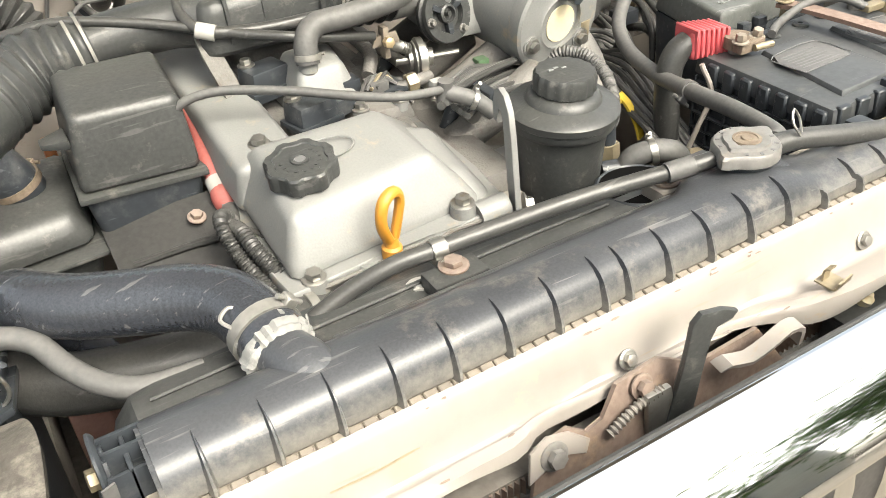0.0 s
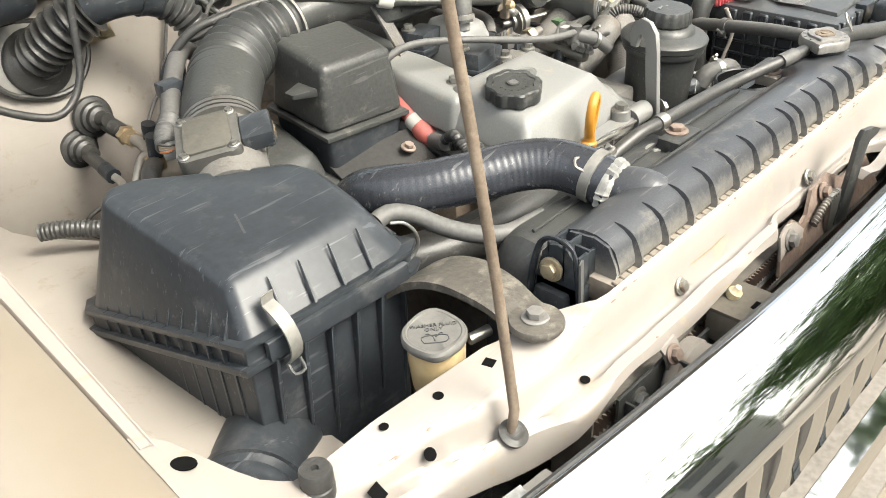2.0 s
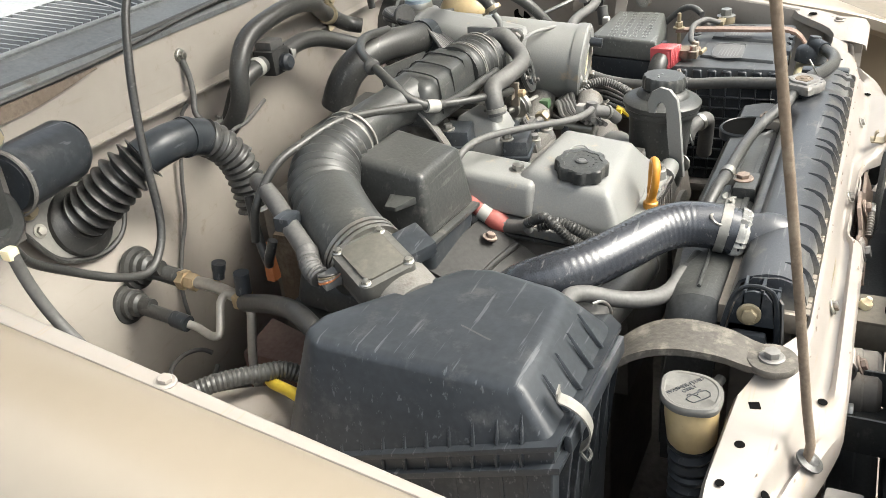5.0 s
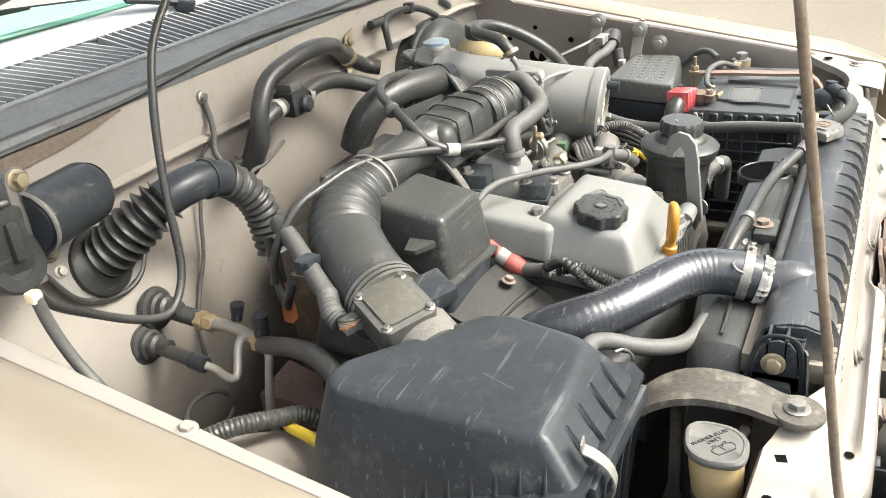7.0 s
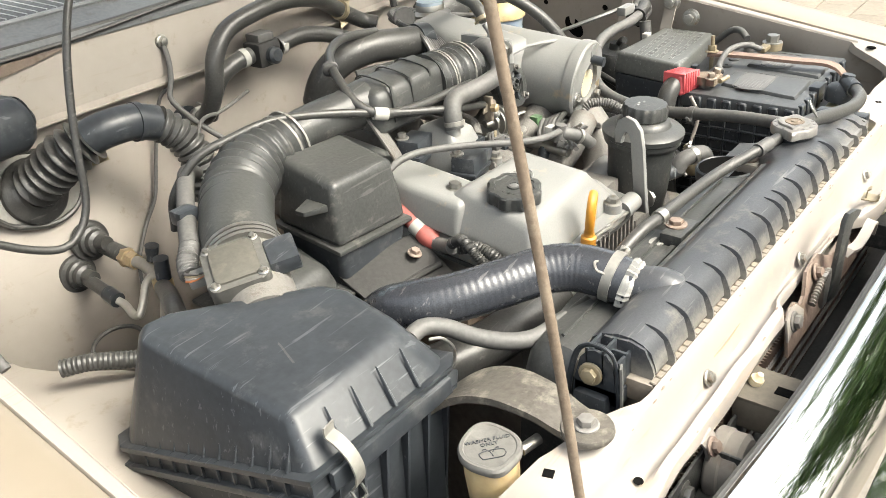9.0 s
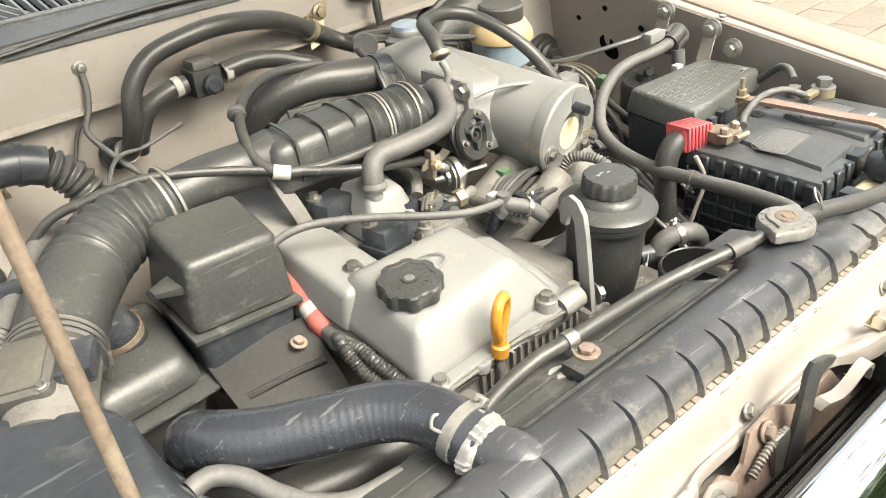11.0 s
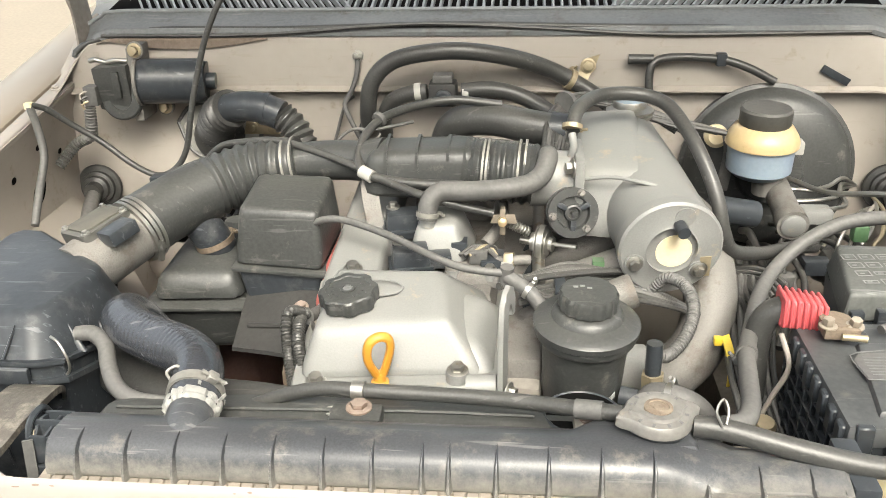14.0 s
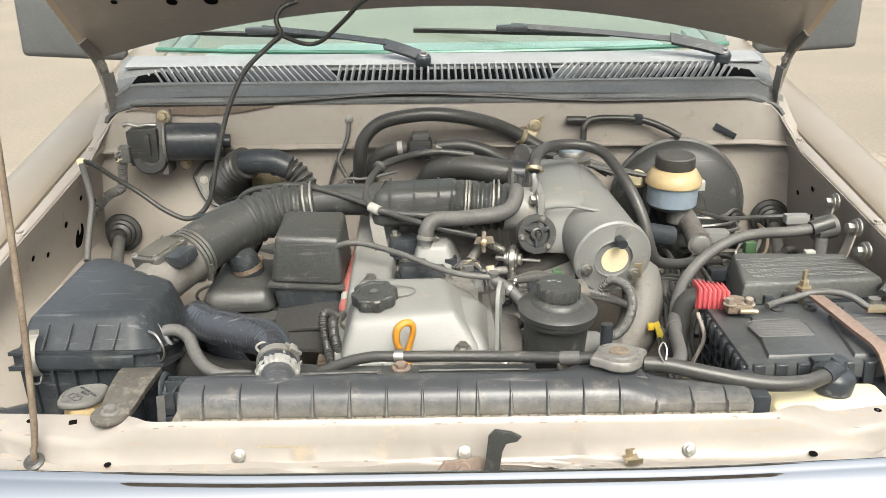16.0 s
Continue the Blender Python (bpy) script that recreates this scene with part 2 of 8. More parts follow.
_tr, _gl, _mx = _g.nodes.new("ShaderNodeBsdfTransparent"), _g.nodes.new("ShaderNodeBsdfGlossy"), _g.nodes.new("ShaderNodeMixShader")
_tr.inputs[0].default_value = (0.8, 0.93, 0.88, 1)
_gl.inputs["Roughness"].default_value = 0.02
_mx.inputs[0].default_value = 0.13
_g.links.new(_tr.outputs[0], _mx.inputs[1])
_g.links.new(_gl.outputs[0], _mx.inputs[2])
_g.links.new(_mx.outputs[0], _g.nodes["Material Output"].inputs[0])

# ---- building helpers ----


def link(name, bm, material, parent=None, label="", sharp=38.0):
    bmesh.ops.recalc_face_normals(bm, faces=bm.faces[:])
    me = bpy.data.meshes.new(name)
    bm.to_mesh(me)
    bm.free()
    me.materials.append(material)
    for p in me.polygons:
        p.use_smooth = True
    me.set_sharp_from_angle(angle=radians(sharp))
    ob = new(name, me)
    if parent is not None:
        ob.parent = parent
        if parent.type == "EMPTY":
            ob.matrix_parent_inverse = Matrix.Translation(parent.location).inverted()
    if label:
        ob["label"] = label
    return ob


def part(name, bm, material, parent, label="", sharp=38.0):
    return link(name, bm, material, parent, label, sharp)


def thing(name, label, category, at=(0, 0, 0), group="", kind=""):
    e = new(name)
    e.location = at
    e.empty_display_size = 0.02
    return tagged(e, label, category, group, kind)


def single(name, bm, material, label, category, group="", kind="", sharp=38.0):
    return tagged(link(name, bm, material, None, "", sharp), label, category, group, kind)


def smooth_path(pts, step=0.006):
    """Points at even steps along a Catmull-Rom curve through pts."""
    p = [Vector(q) for q in pts]
    if len(p) == 2:
        n = max(2, int((p[1] - p[0]).length / step))
        return [p[0].lerp(p[1], i / n) for i in range(n + 1)]
    p = [p[0] * 2 - p[1]] + p + [p[-1] * 2 - p[-2]]
    out = []
    for i in range(1, len(p) - 2):
        a, b, c, d = p[i - 1 : i + 3]
        n = max(2, int((c - b).length / step))
        for k in range(n):
            t = k / n
            out.append(0.5 * (2 * b + (c - a) * t + (2 * a - 5 * b + 4 * c - d) * t * t + (3 * b - a - 3 * c + d) * t**3))
    out.append(p[-2].copy())
    return out


def tube(pts, r, n=14, step=0.006, bm=None, caps=True, flat=1.0):
    """A swept round: r is a radius or a function of the metres run and the share run."""
    bm = bm or bmesh.new()
    path = smooth_path(pts, step)
    run, rings, up = 0.0, [], None
    total = sum((b - a).length for a, b in zip(path, path[1:])) or 1
    for i, c in enumerate(path):
        d = (path[min(i + 1, len(path) - 1)] - path[max(i - 1, 0)]).normalized()
        if up is None:
            up = d.orthogonal().normalized() if abs(d.z) > 0.9 else d.cross(Vector((0, 0, 1))).cross(d).normalized()
        up = (up - d * up.dot(d)).normalized()
        side = d.cross(up)
        if i:
            run += (c - path[i - 1]).length
        rr = r(run, run / total) if callable(r) else r
        rings.append([bm.verts.new(c + rr * (math.cos(2 * math.pi * k / n) * side + flat * math.sin(2 * math.pi * k / n) * up)) for k in range(n)])
    for a, b in zip(rings, rings[1:]):
        for k in range(n):
            bm.faces.new((a[k], a[(k + 1) % n], b[(k + 1) % n], b[k]))
    if caps:
        bm.faces.new(rings[0][::-1])
        bm.faces.new(rings[-1])
    return bm


def ribbed(r, depth, pitch, lo=0.0, hi=1.0):
    """Radius of a corrugated hose between the shares lo and hi of its run."""
    return lambda s, u: r + (depth * math.cos(2 * math.pi * s / pitch) if lo <= u <= hi else 0.0)


def axis_m(at, z=(0, 0, 1), x=None):
    """A frame at a point whose z goes the given way."""
    z = Vector(z).normalized()
    x = Vector(x) if x else (z.orthogonal() if abs(z.z) < 0.99 else Vector((1, 0, 0)))
    y = z.cross(x).normalized()
    x = y.cross(z).normalized()
    return Matrix.Translation(at) @ Matrix((x, y, z)).transposed().to_4x4()


def lathe(profile, n, m, bm=None, wave=None, caps=True):
    """A turned form: (radius, height) pairs about the frame's z. wave(k) scales the radius round the rim."""
    bm = bm or bmesh.new()
    rings = []
    for r, z in profile:
        if r < 1e-6:
            rings.append([bm.verts.new(m @ Vector((0, 0, z)))])
        else:
            rings.append([bm.verts.new(m @ Vector((r * (wave(k) if wave else 1) * math.cos(2 * math.pi * k / n), r * (wave(k) if wave else 1) * math.sin(2 * math.pi * k / n), z))) for k in range(n)])
    for a, b in zip(rings, rings[1:]):
        for k in range(n):
            q = [a[k % len(a)], a[(k + 1) % len(a)], b[(k + 1) % len(b)], b[k % len(b)]]
            q = list(dict.fromkeys(q))
            if len(q) > 2:
                bm.faces.new(q)
    for ring, flip in ((rings[0], True), (rings[-1], False)):
        if caps and len(ring) > 2:
            bm.faces.new(ring[::-1] if flip else ring)
    return bm


def block(c, bevel=0.004, seg=2, bm=None):
    """A hexahedron from 8 corners: the lower four, then the upper four, each going round."""
    own = bmesh.new()
    v = [own.verts.new(Vector(p)) for p in c]
    for f in ((3, 2, 1, 0), (4, 5, 6, 7), (0, 1, 5, 4), (1, 2, 6, 5), (2, 3, 7, 6), (3, 0, 4, 7)):
        own.faces.new([v[i] for i in f])
    if bevel:
        bmesh.ops.bevel(own, geom=own.edges[:], offset=bevel, segments=seg, profile=0.6, affect="EDGES")
    return joined(own, bm)


def joined(own, bm):
    if bm is None:
        return own
    me = bpy.data.meshes.new("tmp")
    own.to_mesh(me)
    own.free()
    bm.from_mesh(me)
    bpy.data.meshes.remove(me)
    return bm


def box(x0, x1, y0, y1, z0, z1, bevel=0.003, seg=2, bm=None, m=None, taper=1.0):
    """A box between bounds; taper scales its top about the middle."""
    cx, cy = (x0 + x1) / 2, (y0 + y1) / 2
    f = lambda x, y, k: (cx + (x - cx) * k, cy + (y - cy) * k)  # noqa: E731
    lo = [(*f(x, y, 1), z0) for x, y in ((x0, y0), (x1, y0), (x1, y1), (x0, y1))]
    hi = [(*f(x, y, taper), z1) for x, y in ((x0, y0), (x1, y0), (x1, y1), (x0, y1))]
    c = [m @ Vector(p) if m else Vector(p) for p in lo + hi]
    return block(c, bevel, seg, bm)


def prism(outline, z0, z1, bevel=0.0, m=None, bm=None, seg=2):
    """An upright slab with the given outline in the frame's x and y."""
    own = bmesh.new()
    lo = [own.verts.new((x, y, z0)) for x, y in outline]
    hi = [own.verts.new((x, y, z1)) for x, y in outline]
    n = len(outline)
    own.faces.new(lo[::-1])
    own.faces.new(hi)
    for i in range(n):
        own.faces.new((lo[i], lo[(i + 1) % n], hi[(i + 1) % n], hi[i]))
    if bevel:
        bmesh.ops.bevel(own, geom=[e for e in own.edges if abs(e.verts[0].co.z - e.verts[1].co.z) < 1e-9], offset=bevel, segments=seg, profile=0.6, affect="EDGES")
    if m:
        bmesh.ops.transform(own, matrix=m, verts=own.verts[:])
    return joined(own, bm)


def sheet(rows, thick=0.002, bm=None):
    """A bent sheet through rows of points, with a thickness."""
    own = bmesh.new()
    g = [[own.verts.new(Vector(p)) for p in row] for row in rows]
    for a, b in zip(g, g[1:]):
        for i in range(len(a) - 1):
            own.faces.new((a[i], a[i + 1], b[i + 1], b[i]))
    bmesh.ops.recalc_face_normals(own, faces=own.faces[:])
    if thick:
        bmesh.ops.solidify(own, geom=own.faces[:], thickness=thick)
    return joined(own, bm)


def strap(pts, width, thick, side, bm=None, step=0.006):
    """A flat strip along a curve; side is the way of its width."""
    path = smooth_path(pts, step)
    w = Vector(side).normalized() * width / 2
    return sheet([[p - w, p + w] for p in path], thick, bm)


def rounded(w, h, r, n=5):
    """A rounded rectangle round the origin."""
    pts = []
    for cx, cy, a in ((w / 2 - r, h / 2 - r, 0), (-w / 2 + r, h / 2 - r, 90), (-w / 2 + r, -h / 2 + r, 180), (w / 2 - r, -h / 2 + r, 270)):
        pts += [(cx + r * math.cos(radians(a + 90 * k / n)), cy + r * math.sin(radians(a + 90 * k / n))) for k in range(n + 1)]
    return pts


def bolt(name, at, parent, r=0.007, h=0.006, way=(0, 0, 1), material=None, label=""):
    """A hexagon bolt head on a washer."""
    m = axis_m(at, way)
    bm = lathe([(r * 1.55, 0), (r * 1.55, 0.0015), (r * 1.3, 0.0022), (r * 1.3, 0.002)], 20, m)
    prism([(r * math.cos(math.pi * k / 3), r * math.sin(math.pi * k / 3)) for k in range(6)], 0.002, h + 0.002, r * 0.14, m, bm)
    return part(name, bm, material or steel, parent, label)


def clamp(at, way, r, parent, material=None, width=0.009, name="hose_clamp"):
    """A band clamp round a hose with its screw ear."""
    m = axis_m(at, way)
    bm = lathe([(r, -width / 2), (r + 0.0015, -width / 2), (r + 0.0015, width / 2), (r, width / 2)], 24, m)
    box(r - 0.001, r + 0.007, -0.005, 0.005, -width / 2, width / 2, 0.001, 1, bm, m)
    tube([m @ Vector((r + 0.004, -0.012, 0)), m @ Vector((r + 0.004, 0.012, 0))], 0.002, 8, bm=bm)
    return part(name, bm, material or steel, parent, "worn metal hose clamp")


def letters(text, size, m, material, parent, name="lettering", depth=0.0004):
    """Raised letters in the frame's xy plane."""
    c = bpy.data.curves.new(name, "FONT")
    c.body, c.size, c.extrude, c.align_x, c.align_y, c.resolution_u = text, size, depth, "CENTER", "CENTER", 2
    c.materials.append(material)
    ob = new(name, c)
    ob.matrix_world = m
    bpy.context.view_layer.update()
    me = bpy.data.meshes.new_from_object(ob.evaluated_get(bpy.context.evaluated_depsgraph_get()))
    bpy.data.objects.remove(ob)
    me.transform(m)
    o = new(name, me)
    o.parent = parent
    if parent.type == "EMPTY":
        o.matrix_parent_inverse = Matrix.Translation(parent.location).inverted()
    return o


# ---- ground and body shell ----
pav = mat("dusty_paver_ground", (0.19, 0.163, 0.128), 0.9, vary=0.2, grain=30, bump=0.3, dustscale=0.6)
bm = bmesh.new()
bmesh.ops.create_grid(bm, x_segments=24, y_segments=24, size=80)
tagged(link("ground", bm, pav), "dusty brown paved ground", "ground", kind="structure")


def fz(y):
    """Height of the fender's inner edge along the bay."""
    return 0.982 + 0.168 * y


def panel_profile(x):
    """Section of the crossmember at x: rear wall, top plane, valley, front lip."""
    a = abs(x)
    k = min(1.0, max(0.0, (a - 0.36) / 0.09))
    k = k * k * (3 - 2 * k)
    yr = float(np.interp(a, (0.36, 0.40, 0.45, 0.56, 0.62, 0.65, 0.70), (0.0215, 0.050, 0.068, 0.074, 0.071, 0.076, 0.09)))
    yc = float(np.interp(a, (0.36, 0.43, 0.50, 0.55, 0.60, 0.70), (0.014, 0.016, 0.024, 0.037, 0.045, 0.05)))
    yf = float(np.interp(a, (0.34, 0.40, 0.43, 0.468, 0.505, 0.54, 0.575, 0.61, 0.70), (-0.050, -0.043, -0.031, -0.020, 0.001, 0.009, 0.022, 0.026, 0.036)))
    yn = float(np.interp(x, (-0.51, -0.468, -0.43, -0.36, -0.08, 0.10, 0.19, 0.36, 0.40), (0.001, -0.011, -0.021, -0.021, -0.020, -0.024, -0.036, -0.042, -0.041))) if -0.51 < x < 0.40 else yf
    g = 1 / (1 + math.exp(-(x + 0.095) * 160)) / (1 + math.exp((x - 0.15) * 160))
    yf = (0.6 * yf + 0.4 * yn) * (1 - g) - 0.020 * g
    w = 0.003 * math.sin(38 * x + 1) * k + 0.0009 * math.sin(61 * x) * math.sin(17 * x + 2)
    dent = 0.004 * math.exp(-(((a - 0.535) / 0.018) ** 2)) - 0.003 * math.exp(-(((a - 0.585) / 0.02) ** 2))
    at = lambda s: yf + (yc - yf) * s  # noqa: E731
    return [
        (yr + 0.004, 0.90),
        (yr + 0.001, 0.979 - 0.019 * k),
        (yr - 0.002, 0.9835 - 0.0175 * k),
        (yc + 0.003 + 0.003 * k, 0.982 - 0.020 * k + w + dent),
        (yc, 0.976 - 0.018 * k + w + dent),
        (yc - 0.004 * (1 - k) - 0.002, 0.958 - 0.006 * k + dent),
        (at(0.81), 0.938 + 0.004 * k - dent),
        (at(0.72), 0.935 + 0.003 * k - w),
        (at(0.625), 0.936 - w),
        (yn + 0.012 + 0.009 * g, 0.945 - 0.006 * g - 0.008 * k + 2 * w + dent),
        (yn + 0.003 + 0.016 * g, 0.943 - 0.006 * g - 0.010 * k + 2 * w),
        (yn + 0.001 + 0.0175 * g, 0.938 - 0.005 * g - 0.012 * k),
        (yn + 0.0175 * g, 0.931 - 0.018 * k + 0.006 * math.sin(29 * x)),
    ]


xs = [-0.70 + 1.40 * i / 112 for i in range(113)]
bm = sheet([[(x, y, z) for y, z in panel_profile(x)] for x in xs], 0.0022)
panel = tagged(link("front_panel", bm, paint, sharp=50), "beige painted front crossmember with chipped edges", "panel", kind="structure")
# rust mark on its face
for k, (x0, x1, dz) in enumerate(((-0.235, -0.17, 0.004), (-0.232, -0.20, -0.004), (-0.215, -0.165, -0.001))):
    part("paint_scratch", strap([(x0, 0.0075, 0.952 + dz), ((x0 + x1) / 2, 0.0068, 0.9515 + dz), (x1, 0.0078, 0.953 + dz)], 0.0016, 0.0006, (0, 0.35, 0.9)), zinc, panel, "rusty brown scratch mark")
for x in (-0.256, 0.003, 0.262):
    bolt("bolt", (x, 0.004, 0.946), panel, 0.0052, 0.004, (0, -0.9, 0.42), steel if x else zinc)
for x, y, z, r, on in ((-0.405, 0.0, 0.9385, 0.0042, (0, -0.1, 1)), (-0.548, 0.030, 0.950, 0.005, (0, -0.7, 0.7)), (0.405, 0.0, 0.9385, 0.0050, (0, -0.1, 1)), (-0.512, 0.055, 0.9640, 0.0042, (0, 0, 1)), (-0.56, 0.062, 0.9645, 0.0036, (0, 0, 1)), (0.50, 0.05, 0.9640, 0.0045, (0, 0, 1))):
    part("hole", lathe([(r * 0.2, 0.0), (r, 0.0006), (r, 0.0012), (0.0, 0.0009)], 18, axis_m((x, y, z + 0.0008), on)), void, panel, "dark drilled hole")
part("square_hole", prism([(-0.0045, -0.0045), (0.0045, -0.0045), (0.0045, 0.0045), (-0.0045, 0.0045)], 0, 0.001, 0, axis_m((-0.460, 0.051, 0.9648), (0, 0, 1), (0.9, 0.3, 0))), void, panel, "dark square hole")
part("square_hole", prism([(-0.005, -0.006), (0.005, -0.006), (0.005, 0.006), (-0.005, 0.006)], 0, 0.001, 0, axis_m((-0.594, 0.0345, 0.9475), (0, -0.75, 0.66), (0.9, 0.3, 0))), void, panel, "dark square hole")
# zinc bracket clip on the panel
part("clip", strap([(0.189, -0.012, 0.951), (0.190, -0.020, 0.9505), (0.191, -0.029, 0.951), (0.1915, -0.031, 0.958)], 0.017, 0.0016, (1, 0.1, 0.1), step=0.002), zinc, panel, "small bent zinc clip")
part("clip", strap([(0.188, -0.016, 0.951), (0.187, -0.017, 0.962), (0.189, -0.021, 0.964)], 0.008, 0.0016, (1, 0.1, 0.1), step=0.002), zinc, panel, "small bent zinc clip")
# paint chipped off along the ridge and the front lip
random.seed(8)
for i in range(44):
    x = random.uniform(-0.60, 0.60)
    sec = panel_profile(x)
    a, b = (sec[3], sec[4]) if i % 3 else (sec[9], sec[10])
    u, w, h = random.uniform(0.1, 0.9), random.uniform(0.0015, 0.006), random.uniform(0.0005, 0.0013)
    n = Vector((0, -(b[1] - a[1]), b[0] - a[0])).normalized() * -1
    at = Vector((x, a[0] + (b[0] - a[0]) * u, a[1] + (b[1] - a[1]) * u)) + n * 0.0012
    part("paint_chip", prism([(w * math.cos(q) * random.uniform(0.6, 1), h * math.sin(q) * random.uniform(0.6, 1)) for q in [math.pi * k / 4 for k in range(8)]], 0, 0.0003, 0, axis_m(at, n, (1, 0, 0))), brown_steel, panel, "chipped brown spot")

# fenders, inner wings
def fender(s, name, label):
    ys = [0.02 + 1.55 * i / 40 for i in range(41)]
    rows, lip = [], []
    for y in [-0.12, -0.09, -0.06, -0.03, 0.0] + ys:
        z = fz(y) - 1.1 * max(0, 0.06 - y) ** 2
        nose = 0.9 * max(0, 0.10 - y)
        rows.append([(s * x, y, z + dz) for x, dz in ((0.7012, -0.018), (0.7014, -0.004), (0.7022, 0.0005), (0.706, 0.003), (0.713, 0.006 - nose * 0.05), (0.735, 0.010 - nose * 0.1), (0.77, 0.008 - nose * 0.2), (0.80, -0.004 - nose * 0.3), (0.826, -0.028 - nose * 0.3), (0.84, -0.065), (0.846, -0.09), (0.852, -0.16), (0.862, -0.175), (0.868, -0.26), (0.87, -0.45))])
        if y > 0.12:
            inner = 0.688 - 0.022 * (y - 0.2)
            lip.append([(s * x, y, z + dz) for x, dz in ((inner, -0.014), (inner + 0.0006, -0.005), (inner + 0.003, -0.003), (0.694, -0.003), (0.6985, -0.002), (0.6998, -0.004), (0.7002, -0.018))])
    fe = tagged(link(name, sheet(rows, 0.002), paint_out, sharp=30), label, "fender", kind="structure")
    part("inner_flange", sheet(lip, 0.002), paint, fe, "beige painted bolted flange", sharp=50)
    for y in (0.468, 0.80):
        bolt("bolt", (s * 0.69, y, fz(y) - 0.0035), fe, 0.006, 0.004, (0, -0.15, 1), paint)
    # apron below the edge
    rows = []
    for y in ys[:30]:
        z = fz(y)
        o = 1 / (1 + math.exp((y - 0.60) * 22))
        q = math.exp(-(((y - 0.50) / 0.12) ** 2))
        sh = min(1.0, max(0.0, (y - 0.44) / 0.06)) * min(1.0, max(0.0, (0.84 - y) / 0.06)) * (1.0 if s < 0 else 0.0)
        q *= 1.0 if s < 0 else 0.3
        o *= 1.0 if s < 0 else 0.2
        rows.append([(s * x, y, zz) for x, zz in ((0.689 - 0.022 * (y - 0.2), z - 0.007), (0.688 - 0.014 * (y - 0.2), z - 0.02), (0.694, z - 0.06), (0.700, 0.96), (0.700 - 0.015 * o, 0.925), (0.695 - 0.07 * o - 0.03 * sh, 0.885 + 0.012 * q + 0.018 * sh), (0.685 - 0.12 * o - 0.03 * q - 0.09 * sh * (1 - 0.6 * o), 0.87 + 0.012 * q + 0.022 * sh), (0.66 - 0.14 * o - 0.04 * q - 0.09 * sh * (1 - 0.6 * o), 0.84 + 0.02 * sh), (0.60 - 0.09 * o, 0.7), (0.60, 0.36))])
    ap = tagged(link(name.replace("fender", "inner_wing"), sheet(rows, 0.002), paint_dull, sharp=50), "beige painted inner wing sheet metal", "inner wing", kind="structure")
    for y, z, r in ((0.62, 1.03, 0.006), (0.70, 1.055, 0.005), (0.55, 1.0, 0.005), (0.76, 1.03, 0.005), (0.48, 1.02, 0.005)):
        part("hole", lathe([(r * 0.3, 0), (r, 0.0006), (r, 0.0014), (0, 0.001)], 16, axis_m((s * (0.692 if z < 1.02 else 0.684), y, z - 0.01), (-s, 0, -0.25))), void, ap, "dark drilled hole")
    part("hole", lathe([(0.005, 0), (0.02, 0.0008), (0.02, 0.0018), (0, 0.0013)], 22, axis_m((s * 0.6985, 0.70, 0.97), (-s, 0, -0.05)) @ Matrix.Diagonal((1.3, 0.8, 1, 1))), void, ap, "dark oval opening")
    return fe, ap


fenL, apL = fender(-1, "fender_1", "champagne painted front fender beside the bay")
fenR, apR = fender(1, "fender_2", "champagne painted front fender beside the battery")

# corner plates where fender and crossmember meet
for s in (-1, 1):
    rows = []
    for x, yb in ((0.625, 0.071), (0.64, 0.075), (0.652, 0.084), (0.661, 0.100), (0.670, 0.122), (0.680, 0.145), (0.690, 0.155), (0.7005, 0.158)):
        lift = (x - 0.625) / 0.0755
        rows.append([(s * x, y, 0.9625 - 0.010 * (q < 0.05) - 0.25 * max(0, 0.045 - y) + lift ** 0.7 * (0.0255 + 0.168 * max(0, y - 0.05)) - 0.004 * math.exp(-(((y - 0.062) / 0.02) ** 2)) * lift - (0.012 if q > 0.97 else 0)) for q in (0, 0.06, 0.2, 0.35, 0.5, 0.65, 0.8, 0.94, 0.98) for y in (0.012 + (yb - 0.012) * q,)])
    cp = tagged(link("corner_plate_%d" % (1 if s < 0 else 2), sheet(rows, 0.0022), paint, sharp=60), "beige painted corner plate with bolt and slot", "panel", kind="structure")
    bolt("bolt", (s * 0.684, 0.066, 0.9825), cp, 0.0065, 0.005, (0, -0.1, 1), paint)
    part("slot", lathe([(0.002, 0), (0.009, 0.0008), (0.009, 0.002), (0, 0.0012)], 22, axis_m((s * 0.684, 0.112, 0.9935), (0, -0.15, 1)) @ Matrix.Diagonal((0.6, 0.95, 1, 1))), void, cp, "dark slotted hole")

# firewall with a lower bulge over the footwells
rows = []
for i in range(61):
    x = -0.715 + 1.43 * i / 60
    b = 0.05 * (1 / (1 + math.exp(-(abs(x) - 0.30) * 40))) * (1 / (1 + math.exp((abs(x) - 0.58) * 40)))
    c = 0.10 * max(0, abs(x) - 0.62) / 0.08
    ztop = 1.20 - 9.0 * max(0, abs(x) - 0.60) ** 2 - 0.002
    rows.append([(x, y - c * 0.3, min(z, ztop - 0.004 * k)) for k, (y, z) in enumerate(((0.88, 1.20), (0.858, 1.192), (0.852, 1.18), (0.852, 1.105), (0.842, 1.100), (0.842, 1.097), (0.866, 1.095), (0.868, 1.06), (0.866 - 0.2 * b, 1.0), (0.862 - 0.8 * b, 0.95), (0.86 - b, 0.90), (0.86 - b, 0.80), (0.90, 0.6), (0.95, 0.4)))])
firewall = tagged(link("firewall", sheet(rows, 0.003), paint_dull, sharp=40), "beige painted firewall with a pressed ledge", "firewall", kind="structure")
